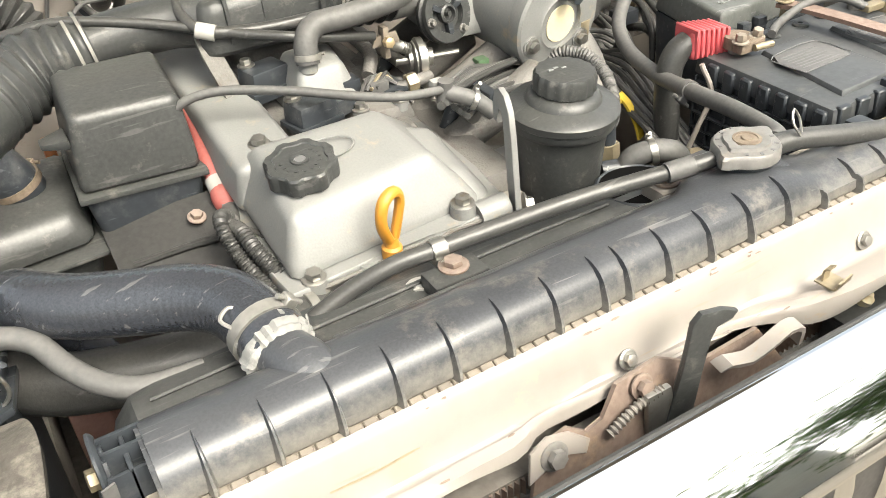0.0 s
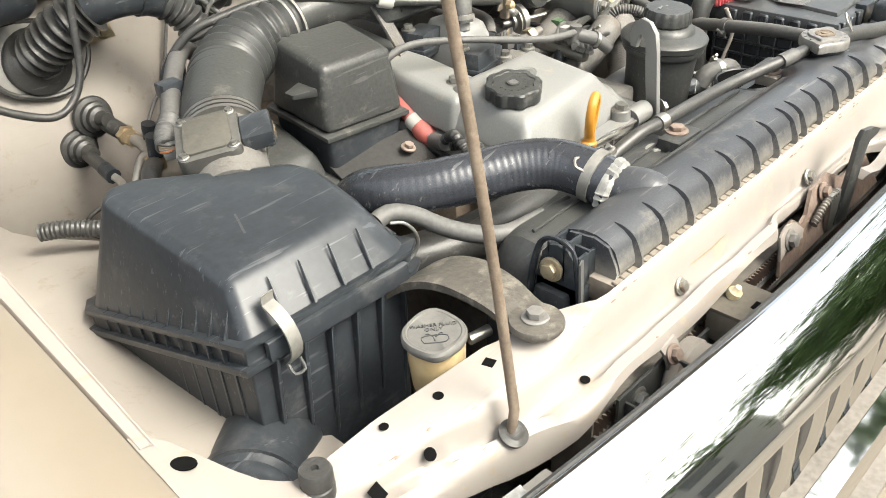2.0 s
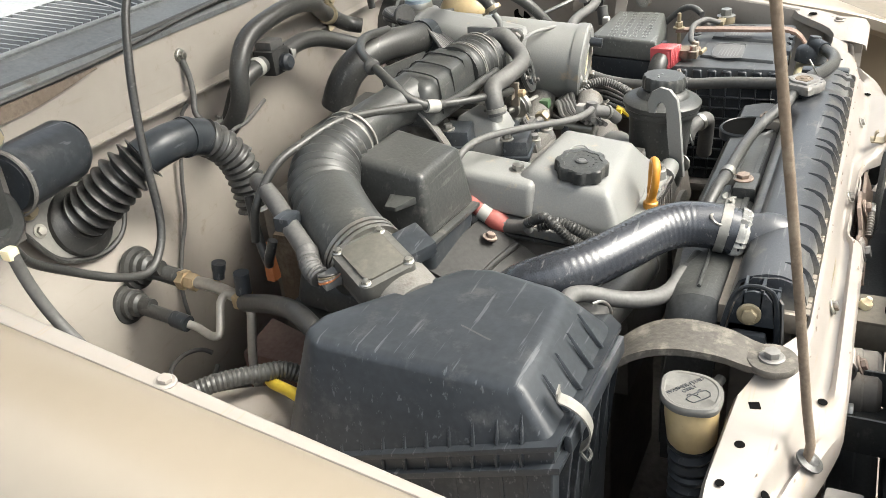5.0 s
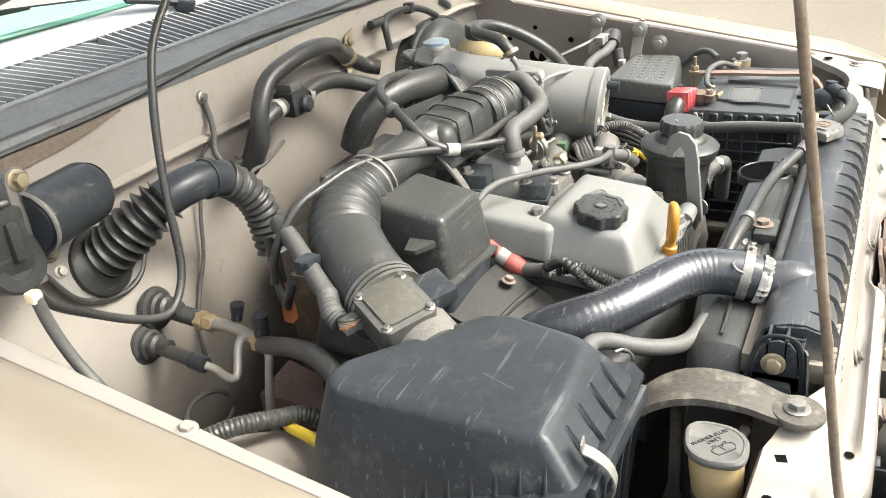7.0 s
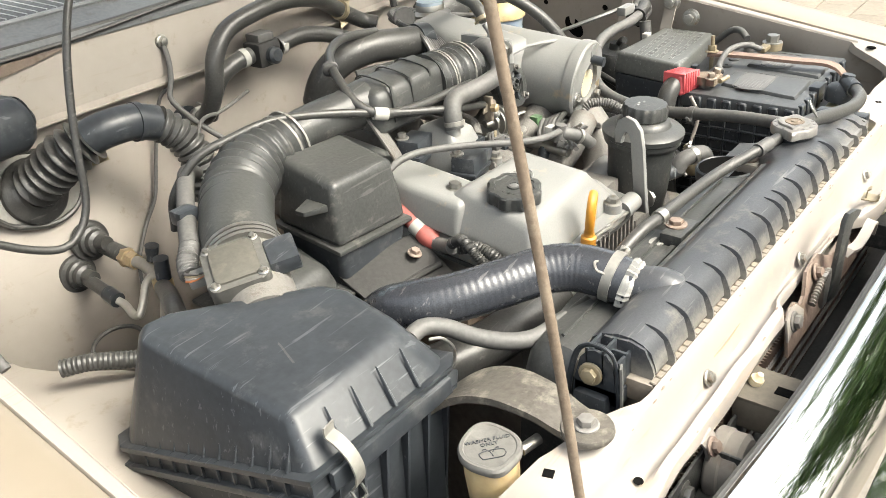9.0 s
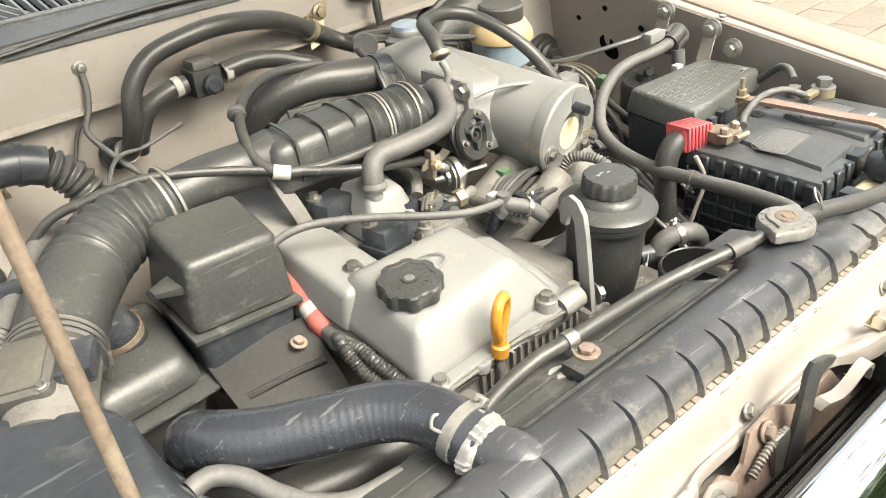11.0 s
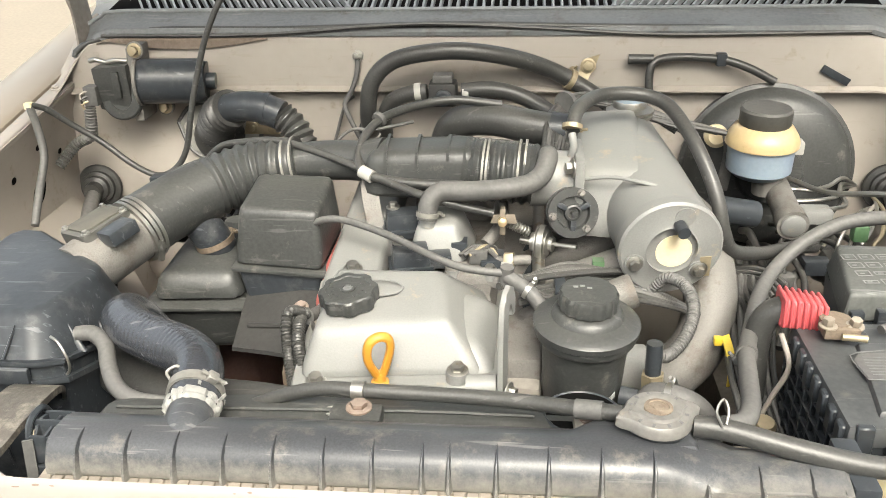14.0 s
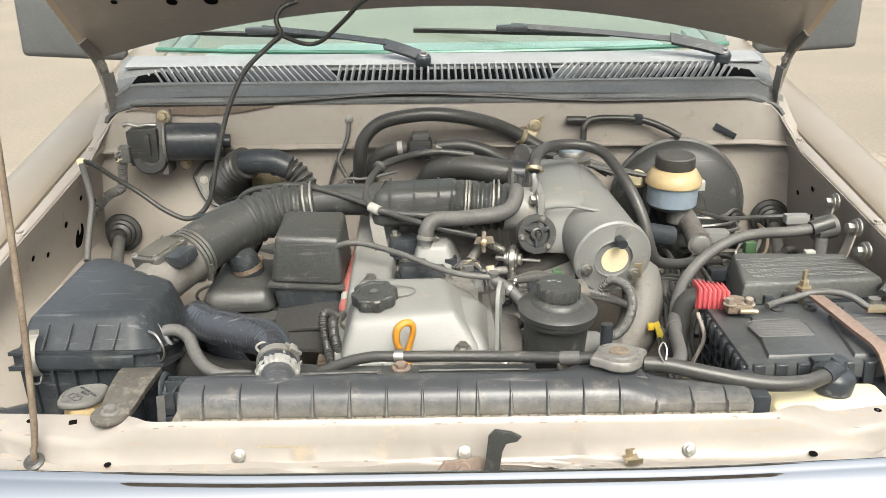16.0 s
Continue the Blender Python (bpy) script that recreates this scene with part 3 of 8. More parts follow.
part("tape_strip", box(0.523, 0.572, 0.846, 0.851, -0.006, 0.006, 0.001, m=Matrix.Translation((0.558, 0, 1.123)) @ Matrix.Rotation(radians(28), 4, "Y") @ Matrix.Translation((-0.5475, 0, 0))), black_pl, firewall, "dark strip stuck on at a slant")
# inner corners: the gutter from the cowl's end down to the fender's edge
for s in (-1, 1):
    A = [(0.60, 0.860, 1.187), (0.635, 0.856, 1.182), (0.655, 0.842, 1.165), (0.668, 0.815, 1.138), (0.674, 0.78, 1.116), (0.674, 0.74, 1.102)]
    B = [(0.66, 0.93, 1.212), (0.69, 0.92, 1.19), (0.704, 0.90, 1.155), (0.707, 0.86, 1.131), (0.708, 0.81, 1.119), (0.708, 0.74, 1.107)]
    rows = [[(s * (a[0] + (b[0] - a[0]) * k), a[1] + (b[1] - a[1]) * k, a[2] + (b[2] - a[2]) * k - 0.010 * math.sin(math.pi * k)) for k in (0, 0.15, 0.35, 0.65, 0.85, 1)] for a, b in zip(smooth_path(A, 0.012), smooth_path(B, 0.012)[::1])]
    tagged(link("hinge_panel_%d" % (1 if s < 0 else 2), sheet(rows, 0.002), paint_dull, sharp=60), "beige painted gutter panel below the hood hinge", "panel", kind="structure")

# dark underside so that the bay is closed below
tagged(link("undertray", box(-0.66, 0.66, 0.10, 0.11, 0.36, 0.62, 0, bm=box(-0.66, 0.66, -0.12, 0.99, 0.36, 0.38, 0)), mud), "dirt covered undertray below the engine", "undertray", kind="structure")
for s in (-1, 1):
    tagged(link("chassis_rail_%d" % (1 if s < 0 else 2), box(s * 0.46 - 0.05, s * 0.46 + 0.05, 0.0, 0.95, 0.5, 0.62, 0.01), mud), "dirty chassis rail below the bay", "chassis rail", kind="structure")

# ---- cowl, windscreen, wipers, hood ----
cowl = thing("cowl_grille", "weathered grey plastic cowl grille below the windscreen", "cowl grille", (0, 1.0, 1.2))
rows = []
for i in range(49):
    x = -0.69 + 1.38 * i / 48
    d = 9.0 * max(0, abs(x) - 0.60) ** 2
    rows.append([(x, y, z - d * k) for y, z, k in ((0.850, 1.186, 1), (0.849, 1.193, 1), (0.853, 1.199, 1), (0.868, 1.203, 0.9), (0.882, 1.206, 0.8), (0.893, 1.210, 0.7), (0.901, 1.213, 0.6), (0.906, 1.218, 0.5), (0.911, 1.211, 0.5), (0.990, 1.227, 0.2), (0.996, 1.240, 0.2), (1.04, 1.247, 0), (1.09, 1.25, 0))])
part("body", sheet(rows, 0.003), mat("weathered_grey_plastic", (0.12, 0.127, 0.132), 0.5, spec=0.3, vary=0.25, dust=0.15, dustcol=(0.22, 0.215, 0.2), bump=0.1, stain=(0.075, 0.068, 0.06), stainamt=0.3, scuff=0.25), cowl)
slat_me = None
grey_pl = mat("faded_grey_plastic", (0.2, 0.21, 0.218), 0.5, spec=0.3, vary=0.2, dust=0.1, bump=0.08, rand=0.12)
for i in range(92):
    x = -0.645 + 1.29 * i / 91
    lean = 0.012 if x > 0 else -0.012
    if slat_me is None:
        sl = part("slat", block([(-0.0032, 0.912, 1.210), (0.0032, 0.912, 1.210), (0.0032, 0.992, 1.228), (-0.0032, 0.992, 1.228), (-0.0018, 0.908, 1.222), (0.0018, 0.908, 1.222), (0.0018, 0.992, 1.242), (-0.0018, 0.992, 1.242)], 0), grey_pl, cowl)
        slat_me = sl.data
    else:
        sl = new("slat", slat_me)
        sl.parent = cowl
        sl.matrix_parent_inverse = Matrix.Translation(cowl.location).inverted()
    sl.location.x = x
    if i < 30 or i > 61:
        sl.matrix_basis = Matrix.Translation((x, 0, 0)) @ Matrix.Translation((0, 0.95, -1.6 * max(0, abs(x) - 0.56) ** 1.5)) @ Matrix.Rotation(radians(28 if x < 0 else -28), 4, "Z") @ Matrix.Translation((0, -0.95, 0))
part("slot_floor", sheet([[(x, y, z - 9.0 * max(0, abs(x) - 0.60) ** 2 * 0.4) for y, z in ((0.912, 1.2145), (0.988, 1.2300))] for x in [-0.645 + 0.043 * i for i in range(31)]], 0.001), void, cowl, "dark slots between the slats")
part("front_rail", tube([(x, 0.906, 1.2185 - 4.5 * max(0, abs(x) - 0.60) ** 2) for x in (-0.68, -0.64, -0.6, -0.3, 0, 0.3, 0.6, 0.64, 0.68)], 0.0035, 8, 0.03), grey_pl, cowl)
part("rear_rail", sheet([[(x, y, z) for y, z in ((0.990, 1.241), (1.0, 1.246), (1.03, 1.251), (1.06, 1.254))] for x in (-0.67, -0.3, 0, 0.3, 0.67)], 0.004), grey_pl, cowl, "pale flat rear rail")
# dirty open seam between the cowl and the firewall's edge
part("dirty_seam", sheet([[(-x, 0.8482, 1.1845 - d), (-x, 0.8465, 1.1835 - d - 0.017 * max(0.05, math.sin(math.pi * (x - 0.34) / 0.29)))] for x, d in [(0.34 + 0.29 * i / 24, 9.0 * max(0, 0.34 + 0.29 * i / 24 - 0.60) ** 2) for i in range(25)]], 0.0012), mat("dirt_brown_seam", (0.11, 0.082, 0.062), 0.8, vary=0.35, dust=0.2, bump=0.4, stain=(0.2, 0.17, 0.14), stainamt=0.4), cowl, "rusty brown dirt in the seam")
strip = single("weatherstrip", tube([(-0.668, 0.842, 1.155), (-0.655, 0.850, 1.172), (-0.55, 0.860, 1.195), (-0.3, 0.858, 1.197), (-0.05, 0.856, 1.203), (0.2, 0.858, 1.198), (0.55, 0.860, 1.192), (0.63, 0.855, 1.18), (0.655, 0.850, 1.172), (0.668, 0.842, 1.155)], 0.0055, 10, 0.02), rubber, "black rubber weatherstrip on the firewall's top edge", "weatherstrip")
single("loose_cable", tube([(-0.62, 0.85, 1.188), (-0.35, 0.848, 1.19), (-0.1, 0.845, 1.206), (0.1, 0.848, 1.198), (0.3, 0.846, 1.188), (0.6, 0.85, 1.19)], 0.003, 8, 0.02), cable, "thin black cable lying along the weatherstrip", "cable")

wind = thing("windscreen", "laminated windscreen glass with a green tinted edge", "windscreen", (0, 1.12, 1.25))
rows = []
for i in range(25):
    x = -0.66 + 1.32 * i / 24
    cv = 0.10 * (x / 0.66) ** 2
    rows.append([(x, 1.08 + cv + d * 0.83, 1.248 + d * 0.56) for d in (0, 0.2, 0.4, 0.6, 0.8)])
pane = part("pane", sheet(rows, 0.005), glass, wind)
pane.visible_shadow = False
part("lower_edge", tube([(-0.66, 1.182, 1.252), (-0.4, 1.115, 1.253), (0, 1.079, 1.253), (0.4, 1.115, 1.253), (0.66, 1.182, 1.252)], 0.005, 8, 0.03), green_tint, wind, "green tinted glass edge")
tagged(link("dashboard", box(-0.64, 0.64, 1.3, 1.7, 1.12, 1.2, 0.03), mat("pale_dashboard_cover", (0.34, 0.36, 0.35), 0.6, vary=0.2, bump=0.1)), "pale dashboard cover behind the windscreen", "dashboard")


def wiper(px, tipx, label):
    w = thing("windscreen_wiper", label, "wiper", (px, 0.985, 1.245), group="windscreen wipers")
    part("pivot", lathe([(0.016, -0.01), (0.016, 0.004), (0.012, 0.010), (0.006, 0.013), (0, 0.013)], 20, axis_m((px, 0.985, 1.252), (0, -0.4, 0.9))), black_pl, w)
    bolt("nut", (px, 0.981, 1.263), w, 0.006, 0.005, (0, -0.4, 0.9), steel)
    dx = tipx - px
    part("arm_head", strap([(px, 0.984, 1.259), (px + dx * 0.12, 1.0, 1.272), (px + dx * 0.24, 1.02, 1.282)], 0.024, 0.010, (0, 0.5, 0.6)), black_pl, w)
    part("arm", strap([(px + dx * 0.22, 1.02, 1.282), (px + dx * 0.6, 1.075, 1.293), (px + dx, 1.12, 1.303)], 0.012, 0.005, (0, 0.5, 0.7)), black_pl, w)
    blade = part("blade", strap([(px + dx * 0.5, 1.11, 1.286), (px + dx * 1.0, 1.118, 1.292), (px + dx * 1.5, 1.15, 1.295)], 0.010, 0.006, (0, -0.5, 0.8)), rubber, w)
    part("blade_joint", box(px + dx - 0.035, px + dx + 0.035, 1.09, 1.115, 1.293, 1.308, 0.006), black_pl, w)
    return w


wiper(-0.045, -0.40, "black steel windscreen wiper with its pivot nut on the cowl")
wiper(0.585, 0.15, "black steel windscreen wiper lying along the cowl")

hood = thing("hood", "open beige painted hood seen from below", "hood", (0, 0.95, 1.27))
HA = radians(37.5)


def hp(u, x, dz=0.0):
    """A point of the open hood: u metres from the hinge line, x across."""
    crown = 0.085 * (1 - (x / 0.72) ** 2)
    return (x, 0.93 - u * math.cos(HA) - (dz + crown) * math.sin(HA) * 0.6, 1.262 + u * math.sin(HA) + (dz + crown) * math.cos(HA))


us = [0.0, 0.03, 0.08, 0.14, 0.2, 0.3, 0.45, 0.6, 0.75, 0.9, 1.0, 1.08]
xs2 = [-0.72 + 1.44 * i / 36 for i in range(37)]
part("outer_skin", sheet([[hp(u - 0.02 + 0.065 * (1 - (x / 0.72) ** 2) * (1 - u), x, 0.022) for u in us] for x in xs2], 0.001), paint_out, hood)
rows = []
for x in [-0.70 + 1.40 * i / 56 for i in range(57)]:
    rows.append([hp(u + 0.07 * (1 - (x / 0.72) ** 2) * (1 - u), x, 0.0 + (0.014 if 0.16 < u < 0.3 and 0.1 < abs(x) < 0.56 else 0.0)) for u in (0.0, 0.02, 0.06, 0.11, 0.15, 0.165, 0.2, 0.26, 0.29, 0.305, 0.4, 0.6, 0.8, 1.0, 1.06)])
inner = part("inner_panel", sheet(rows, 0.0012), paint, hood, "beige painted inner hood frame")
for x, u, r in ((-0.50, 0.12, 0.010), (-0.43, 0.10, 0.013), (0.43, 0.10, 0.013), (0.52, 0.13, 0.010), (-0.22, 0.12, 0.006), (0.1, 0.12, 0.006), (-0.60, 0.16, 0.006), (0.62, 0.16, 0.006), (-0.26, 0.09, 0.007), (0.26, 0.09, 0.005)):
    p = hp(u + 0.07 * (1 - (x / 0.72) ** 2) * (1 - u), x, -0.002)
    part("hole", lathe([(r * 0.2, 0), (r, 0.0006), (r, 0.0016), (0, 0.001)], 18, axis_m(p, (0, -math.sin(HA), -math.cos(HA)))), void, inner, "dark hole")
for s in (-1, 1):
    hg = part("hinge", strap([(s * 0.675, 0.905, 1.19), (s * 0.683, 0.90, 1.235), (s * 0.69, 0.89, 1.275), (s * 0.69, 0.83, 1.315)], 0.035, 0.005, (0.1, 0.9, 0.2)), mud, hood, "dirty beige steel hood hinge arm")
    bolt("bolt", (s * 0.683, 0.892, 1.258), hg, 0.008, 0.008, (-s, -0.3, 0), paint)
    part("hinge_plate", strap([(s * 0.66, 0.87, 1.15), (s * 0.672, 0.895, 1.2), (s * 0.68, 0.905, 1.24)], 0.05, 0.004, (0.1, 0.9, 0)), mud, hood)
rod = thing("prop_rod", "long rusty tan hood prop rod standing in its grommet", "prop rod", (-0.489, 0.004, 0.94))
part("rod", tube([(-0.489, 0.006, 0.945), (-0.4875, 0.004, 0.96), (-0.484, 0.010, 0.99), (-0.485, 0.041, 1.189), (-0.505, 0.125, 1.72)], 0.0039, 12, 0.02), rust, rod)
part("grommet", lathe([(0.007, 0.0), (0.0115, 0.001), (0.0115, 0.003), (0.007, 0.005), (0.004, 0.003)], 20, axis_m((-0.489, 0.004, 0.942), (0, -0.45, 0.9))), rubber, rod)
for s in (-1, 1):
    mir = thing("door_mirror", "black door mirror beyond the open hood", "mirror", (s * 0.97, 1.5, 1.25), group="door mirrors")
    part("housing", block([(s * 0.84, 1.5, 1.18), (s * 1.12, 1.5, 1.195), (s * 1.11, 1.58, 1.195), (s * 0.86, 1.58, 1.18), (s * 0.84, 1.48, 1.36), (s * 1.11, 1.48, 1.375), (s * 1.10, 1.58, 1.37), (s * 0.86, 1.58, 1.355)], 0.018, 3), mat("dark_grey_mirror_plastic", (0.07, 0.075, 0.08), 0.45, dust=0.15), mir)
    part("foot", block([(s * 0.80, 1.53, 1.2), (s * 0.88, 1.53, 1.235), (s * 0.88, 1.56, 1.235), (s * 0.80, 1.56, 1.2), (s * 0.80, 1.53, 1.24), (s * 0.88, 1.53, 1.28), (s * 0.88, 1.56, 1.28), (s * 0.80, 1.56, 1.24)], 0.006), black_pl, mir)

# ---- chrome grille surround and slats ----
grille = thing("front_grille", "chrome plated grille surround with upright slats", "grille", (0, -0.1, 0.7))


def gy(x):
    return 0.13 * max(0.0, abs(x) - 0.18) ** 1.7


xs3 = [-0.66 + 1.32 * i / 80 for i in range(81)]
prof = ((-0.086, 0.968), (-0.087, 0.983), (-0.090, 0.988), (-0.094, 0.988), (-0.098, 0.984), (-0.102, 0.983), (-0.110, 0.9795), (-0.119, 0.974), (-0.127, 0.967), (-0.1345, 0.959), (-0.141, 0.951), (-0.1465, 0.943), (-0.150, 0.937), (-0.151, 0.934), (-0.149, 0.931), (-0.125, 0.930))
part("upper_bar", sheet([[(x, y + gy(x), z - 0.02 * max(0, abs(x) - 0.35) ** 1.2) for y, z in prof] for x in xs3], 0.003), chrome, grille, sharp=60)
part("black_lip", tube([(x, -0.084 + gy(x), 0.978 - 0.02 * max(0, abs(x) - 0.35) ** 1.2) for x in xs3[::4]], 0.004, 8, 0.03), rubber, grille)
for s in (-1, 1):
    part("side_bar", sheet([[(s * (0.50 + w), -0.118 + gy(0.5 + w) - b, z) for w, b in ((0, 0), (0.02, 0.012), (0.05, 0.014), (0.09, 0.004))] for z in (0.93, 0.88, 0.82, 0.76, 0.70, 0.66)], 0.003), chrome, grille)
    rm2 = axis_m((s * 0.452, -0.112, 0.874), (s * 0.35, -0.93, 0.1), (0, 0, 1))
    ring = part("end_frame", tube([rm2 @ Vector((0.054 * math.cos(a) + 0.006 * math.cos(2 * a), 0.052 * math.sin(a), 0)) for a in [2 * math.pi * i / 24 for i in range(25)]], lambda q, u: 0.015 + 0.004 * math.sin(2 * math.pi * u), 18, 0.005, flat=0.75), chrome, grille, "chrome oval frame round a black mesh")
    part("mesh_plate", prism([(0.052 * math.cos(2 * math.pi * i / 24), 0.05 * math.sin(2 * math.pi * i / 24)) for i in range(24)], -0.016, -0.012, 0, rm2), black_pl, ring, "black plate behind the mesh")
    for i in range(9):
        part("mesh_strand", tube([rm2 @ Vector((-0.05 + 0.0125 * i, -0.045, -0.008)), rm2 @ Vector((-0.044 + 0.0125 * i, -0.015, -0.008)), rm2 @ Vector((-0.05 + 0.0125 * i, 0.015, -0.008)), rm2 @ Vector((-0.044 + 0.0125 * i, 0.045, -0.008))], 0.0013, 6, 0.01), black_pl, ring)
part("lower_bar", sheet([[(x, y + gy(x), z) for y, z in ((-0.12, 0.70), (-0.14, 0.69), (-0.146, 0.665), (-0.14, 0.64))] for x in xs3[::2]], 0.003), chrome, grille)
for i in range(13):
    x = -0.372 + 0.744 * i / 12
    rows = []
    for z in (0.928, 0.90, 0.87, 0.84, 0.81, 0.78, 0.75, 0.72, 0.70):
        w = 0.0085 * math.sqrt(max(0.25, 1 - ((z - 0.81) / 0.125) ** 2))
        b = 1.6 * (z - 0.81) ** 2
        rows.append([(x + w * q, -0.122 + 0.009 * q * q + gy(x) + b, z) for q in (-1, -0.8, -0.5, -0.2, 0.2, 0.5, 0.8, 1)])
    part("slat", sheet(rows, 0.002), chrome, grille)
part("backing", sheet([[(x, -0.085 + gy(x), 0.935), (x, -0.085 + gy(x), 0.65)] for x in xs3[::4]], 0.003), dark, grille, "black mesh behind the slats")
# dark gap between crossmember and grille: brackets, horn, condenser
cond = thing("condenser", "dusty air conditioning condenser with fine fins", "condenser", (-0.05, -0.04, 0.6))
part("fin_core", box(-0.40, 0.30, -0.006, 0.012, 0.55, 0.895, 0.002), mud, cond)
bm = bmesh.new()
for i in range(126):
    x = -0.398 + 0.0055 * i
    vs = [bm.verts.new(p) for p in ((x, -0.0055, 0.56), (x + 0.0018, -0.0105, 0.56), (x + 0.0036, -0.0055, 0.56), (x, -0.0055, 0.893), (x + 0.0018, -0.0105, 0.893), (x + 0.0036, -0.0055, 0.893))]
    for f in ((0, 1, 4, 3), (1, 2, 5, 4), (3, 4, 5)):
        bm.faces.new([vs[j] for j in f])
part("fin_sheet", bm, brown_steel, cond, "fine dirty brown fins")
for i in range(16):
    part("tube", tube([(-0.40, -0.009, 0.56 + 0.021 * i), (0.30, -0.009, 0.56 + 0.021 * i)], 0.004, 6, 0.7), alu_rough, cond)
single("support_brace", box(-0.66, 0.66, -0.085, -0.06, 0.80, 0.84, 0.006), black_dusty, "dark steel brace behind the grille", "brace")
# ---- radiator ----
rad = thing("radiator", "radiator with a ribbed black plastic top tank behind the crossmember", "radiator", (0, 0.06, 0.55))
TX = 0.337


def tank_top(x):
    k = min(1.0, max(0.0, (x - 0.195) / 0.05))
    return 1.0145 - 0.0125 * k


rows = []
for i in range(69):
    x = -0.324 + (TX + 0.324) * i / 68
    zt = tank_top(x)
    b = 0.02 * min(1, max(0, (x - 0.12) / 0.03)) * min(1, max(0, (0.26 - x) / 0.03))
    rows.append([(x, y, z) for y, z in ((0.028, 0.981), (0.025, 0.986), (0.0265, 0.993), (0.031, zt - 0.0095), (0.039, zt - 0.0035), (0.050, zt), (0.064, zt - 0.0005), (0.078 + b, zt - 0.005), (0.088 + b, zt - 0.012), (0.095 + b, 0.983), (0.096 + b, 0.972))])
tank = part("top_tank", sheet(rows, 0.003), tank_pl, rad, "dusty black ribbed plastic tank", sharp=45)
for s in (-1, 1):
    part("tank_end", prism([(0.029, 0.972), (0.026, 0.986), (0.028, 0.993), (0.036, tank_top(s * TX) - 0.006), (0.050, tank_top(s * TX) - 0.002), (0.075, tank_top(s * TX) - 0.005), (0.088, 0.990), (0.096, 0.972)], -0.003, 0.003, 0, Matrix(((0, 0, 1, TX if s > 0 else -0.324), (1, 0, 0, 0), (0, 1, 0, 0), (0, 0, 0, 1)))), tank_pl, tank)
# tapering claw ribs that follow the tank's section from its foot to its crown
rib_me = {}
for x in (-0.298, -0.2555, -0.213, -0.171, -0.1285, -0.086, -0.0445, -0.003, 0.019, 0.058, 0.1005, 0.143, 0.185, 0.227, 0.27, 0.31):
    low = x > 0.2
    if low not in rib_me:
        zt = 1.002 if low else 1.0145
        sec = smooth_path([(0, 0.0275, 0.981), (0, 0.0245, 0.986), (0, 0.026, 0.993), (0, 0.031, zt - 0.009), (0, 0.039, zt - 0.003), (0, 0.050, zt + 0.0004)], 0.003)
        own = bmesh.new()
        rings = []
        for k, p in enumerate(sec):
            u = k / (len(sec) - 1)
            d = (sec[min(k + 1, len(sec) - 1)] - sec[max(k - 1, 0)]).normalized()
            out_n = Vector((0, -d.z, d.y))
            w, h = 0.0032 * (1 - u) ** 0.8 + 0.0003, 0.0055 * (1 - u) ** 0.6 + 0.0002
            rings.append([own.verts.new(p + Vector((-w, 0, 0)) - out_n * 0.001), own.verts.new(p + Vector((-w * 0.35, 0, 0)) + out_n * h), own.verts.new(p + Vector((w * 0.35, 0, 0)) + out_n * h), own.verts.new(p + Vector((w, 0, 0)) - out_n * 0.001)])
        for a, b in zip(rings, rings[1:]):
            for k in range(3):
                own.faces.new((a[k], a[k + 1], b[k + 1], b[k]))
        own.faces.new(rings[0])
        own.faces.new(rings[-1][::-1])
        rb = part("rib", own, tank_pl, tank)
        rib_me[low] = rb.data
    else:
        rb = new("rib", rib_me[low])
        rb.parent = tank
    rb.location.x = x
part("back_step", block([(-0.19, 0.085, 0.99), (0.13, 0.085, 0.99), (0.13, 0.103, 0.985), (-0.19, 0.103, 0.985), (-0.185, 0.086, 1.002), (0.125, 0.086, 1.002), (0.125, 0.098, 0.997), (-0.185, 0.098, 0.997)], 0.004), tank_pl, tank)
crimp = mat("dirty_tan_crimped_metal", (0.19, 0.158, 0.122), 0.6, metal=0.3, vary=0.25, dust=0.4, bump=0.2, rand=0.15)
tab_me = None
for i in range(60):
    x = -0.328 + 0.656 * i / 59
    if tab_me is None:
        tb = part("crimp_tab", box(-0.0051, 0.0051, 0.0208, 0.0275, 0.9745, 0.982, 0.001, 1), crimp, rad)
        tab_me = tb.data
    else:
        tb = new("crimp_tab", tab_me)
        tb.parent = rad
        tb.matrix_parent_inverse = Matrix.Translation(rad.location).inverted()
    tb.location.x = x
part("header", box(-0.335, 0.335, 0.0235, 0.104, 0.958, 0.980, 0.002), crimp, rad)
part("core", box(-0.325, 0.325, 0.035, 0.09, 0.5, 0.956, 0.003), mud, rad)
neck = part("filler_neck", lathe([(0.024, -0.022), (0.024, -0.003), (0.026, 0), (0.026, 0.004)], 28, axis_m((0.192, 0.083, 1.017))), black_pl, rad)
part("filler_base", block([(0.15, 0.055, 0.99), (0.235, 0.055, 0.99), (0.235, 0.115, 0.985), (0.15, 0.115, 0.985), (0.165, 0.06, 1.012), (0.222, 0.06, 1.012), (0.222, 0.105, 1.008), (0.165, 0.105, 1.008)], 0.006), tank_pl, rad)
cm = axis_m((0.192, 0.083, 1.0215), (0, 0, 1), (1, 0.25, 0))
cap = part("radiator_cap", lathe([(0.027, -0.003), (0.0285, -0.002), (0.0285, 0.006), (0.0265, 0.0088), (0.020, 0.0095), (0.019, 0.012), (0.014, 0.0125), (0.010, 0.0105), (0, 0.0105)], 48, cm, wave=lambda k: 1 + 0.30 * max(0, math.cos(2 * math.pi * k / 24)) ** 9), cap_st, rad, "dull steel cap with two ears")
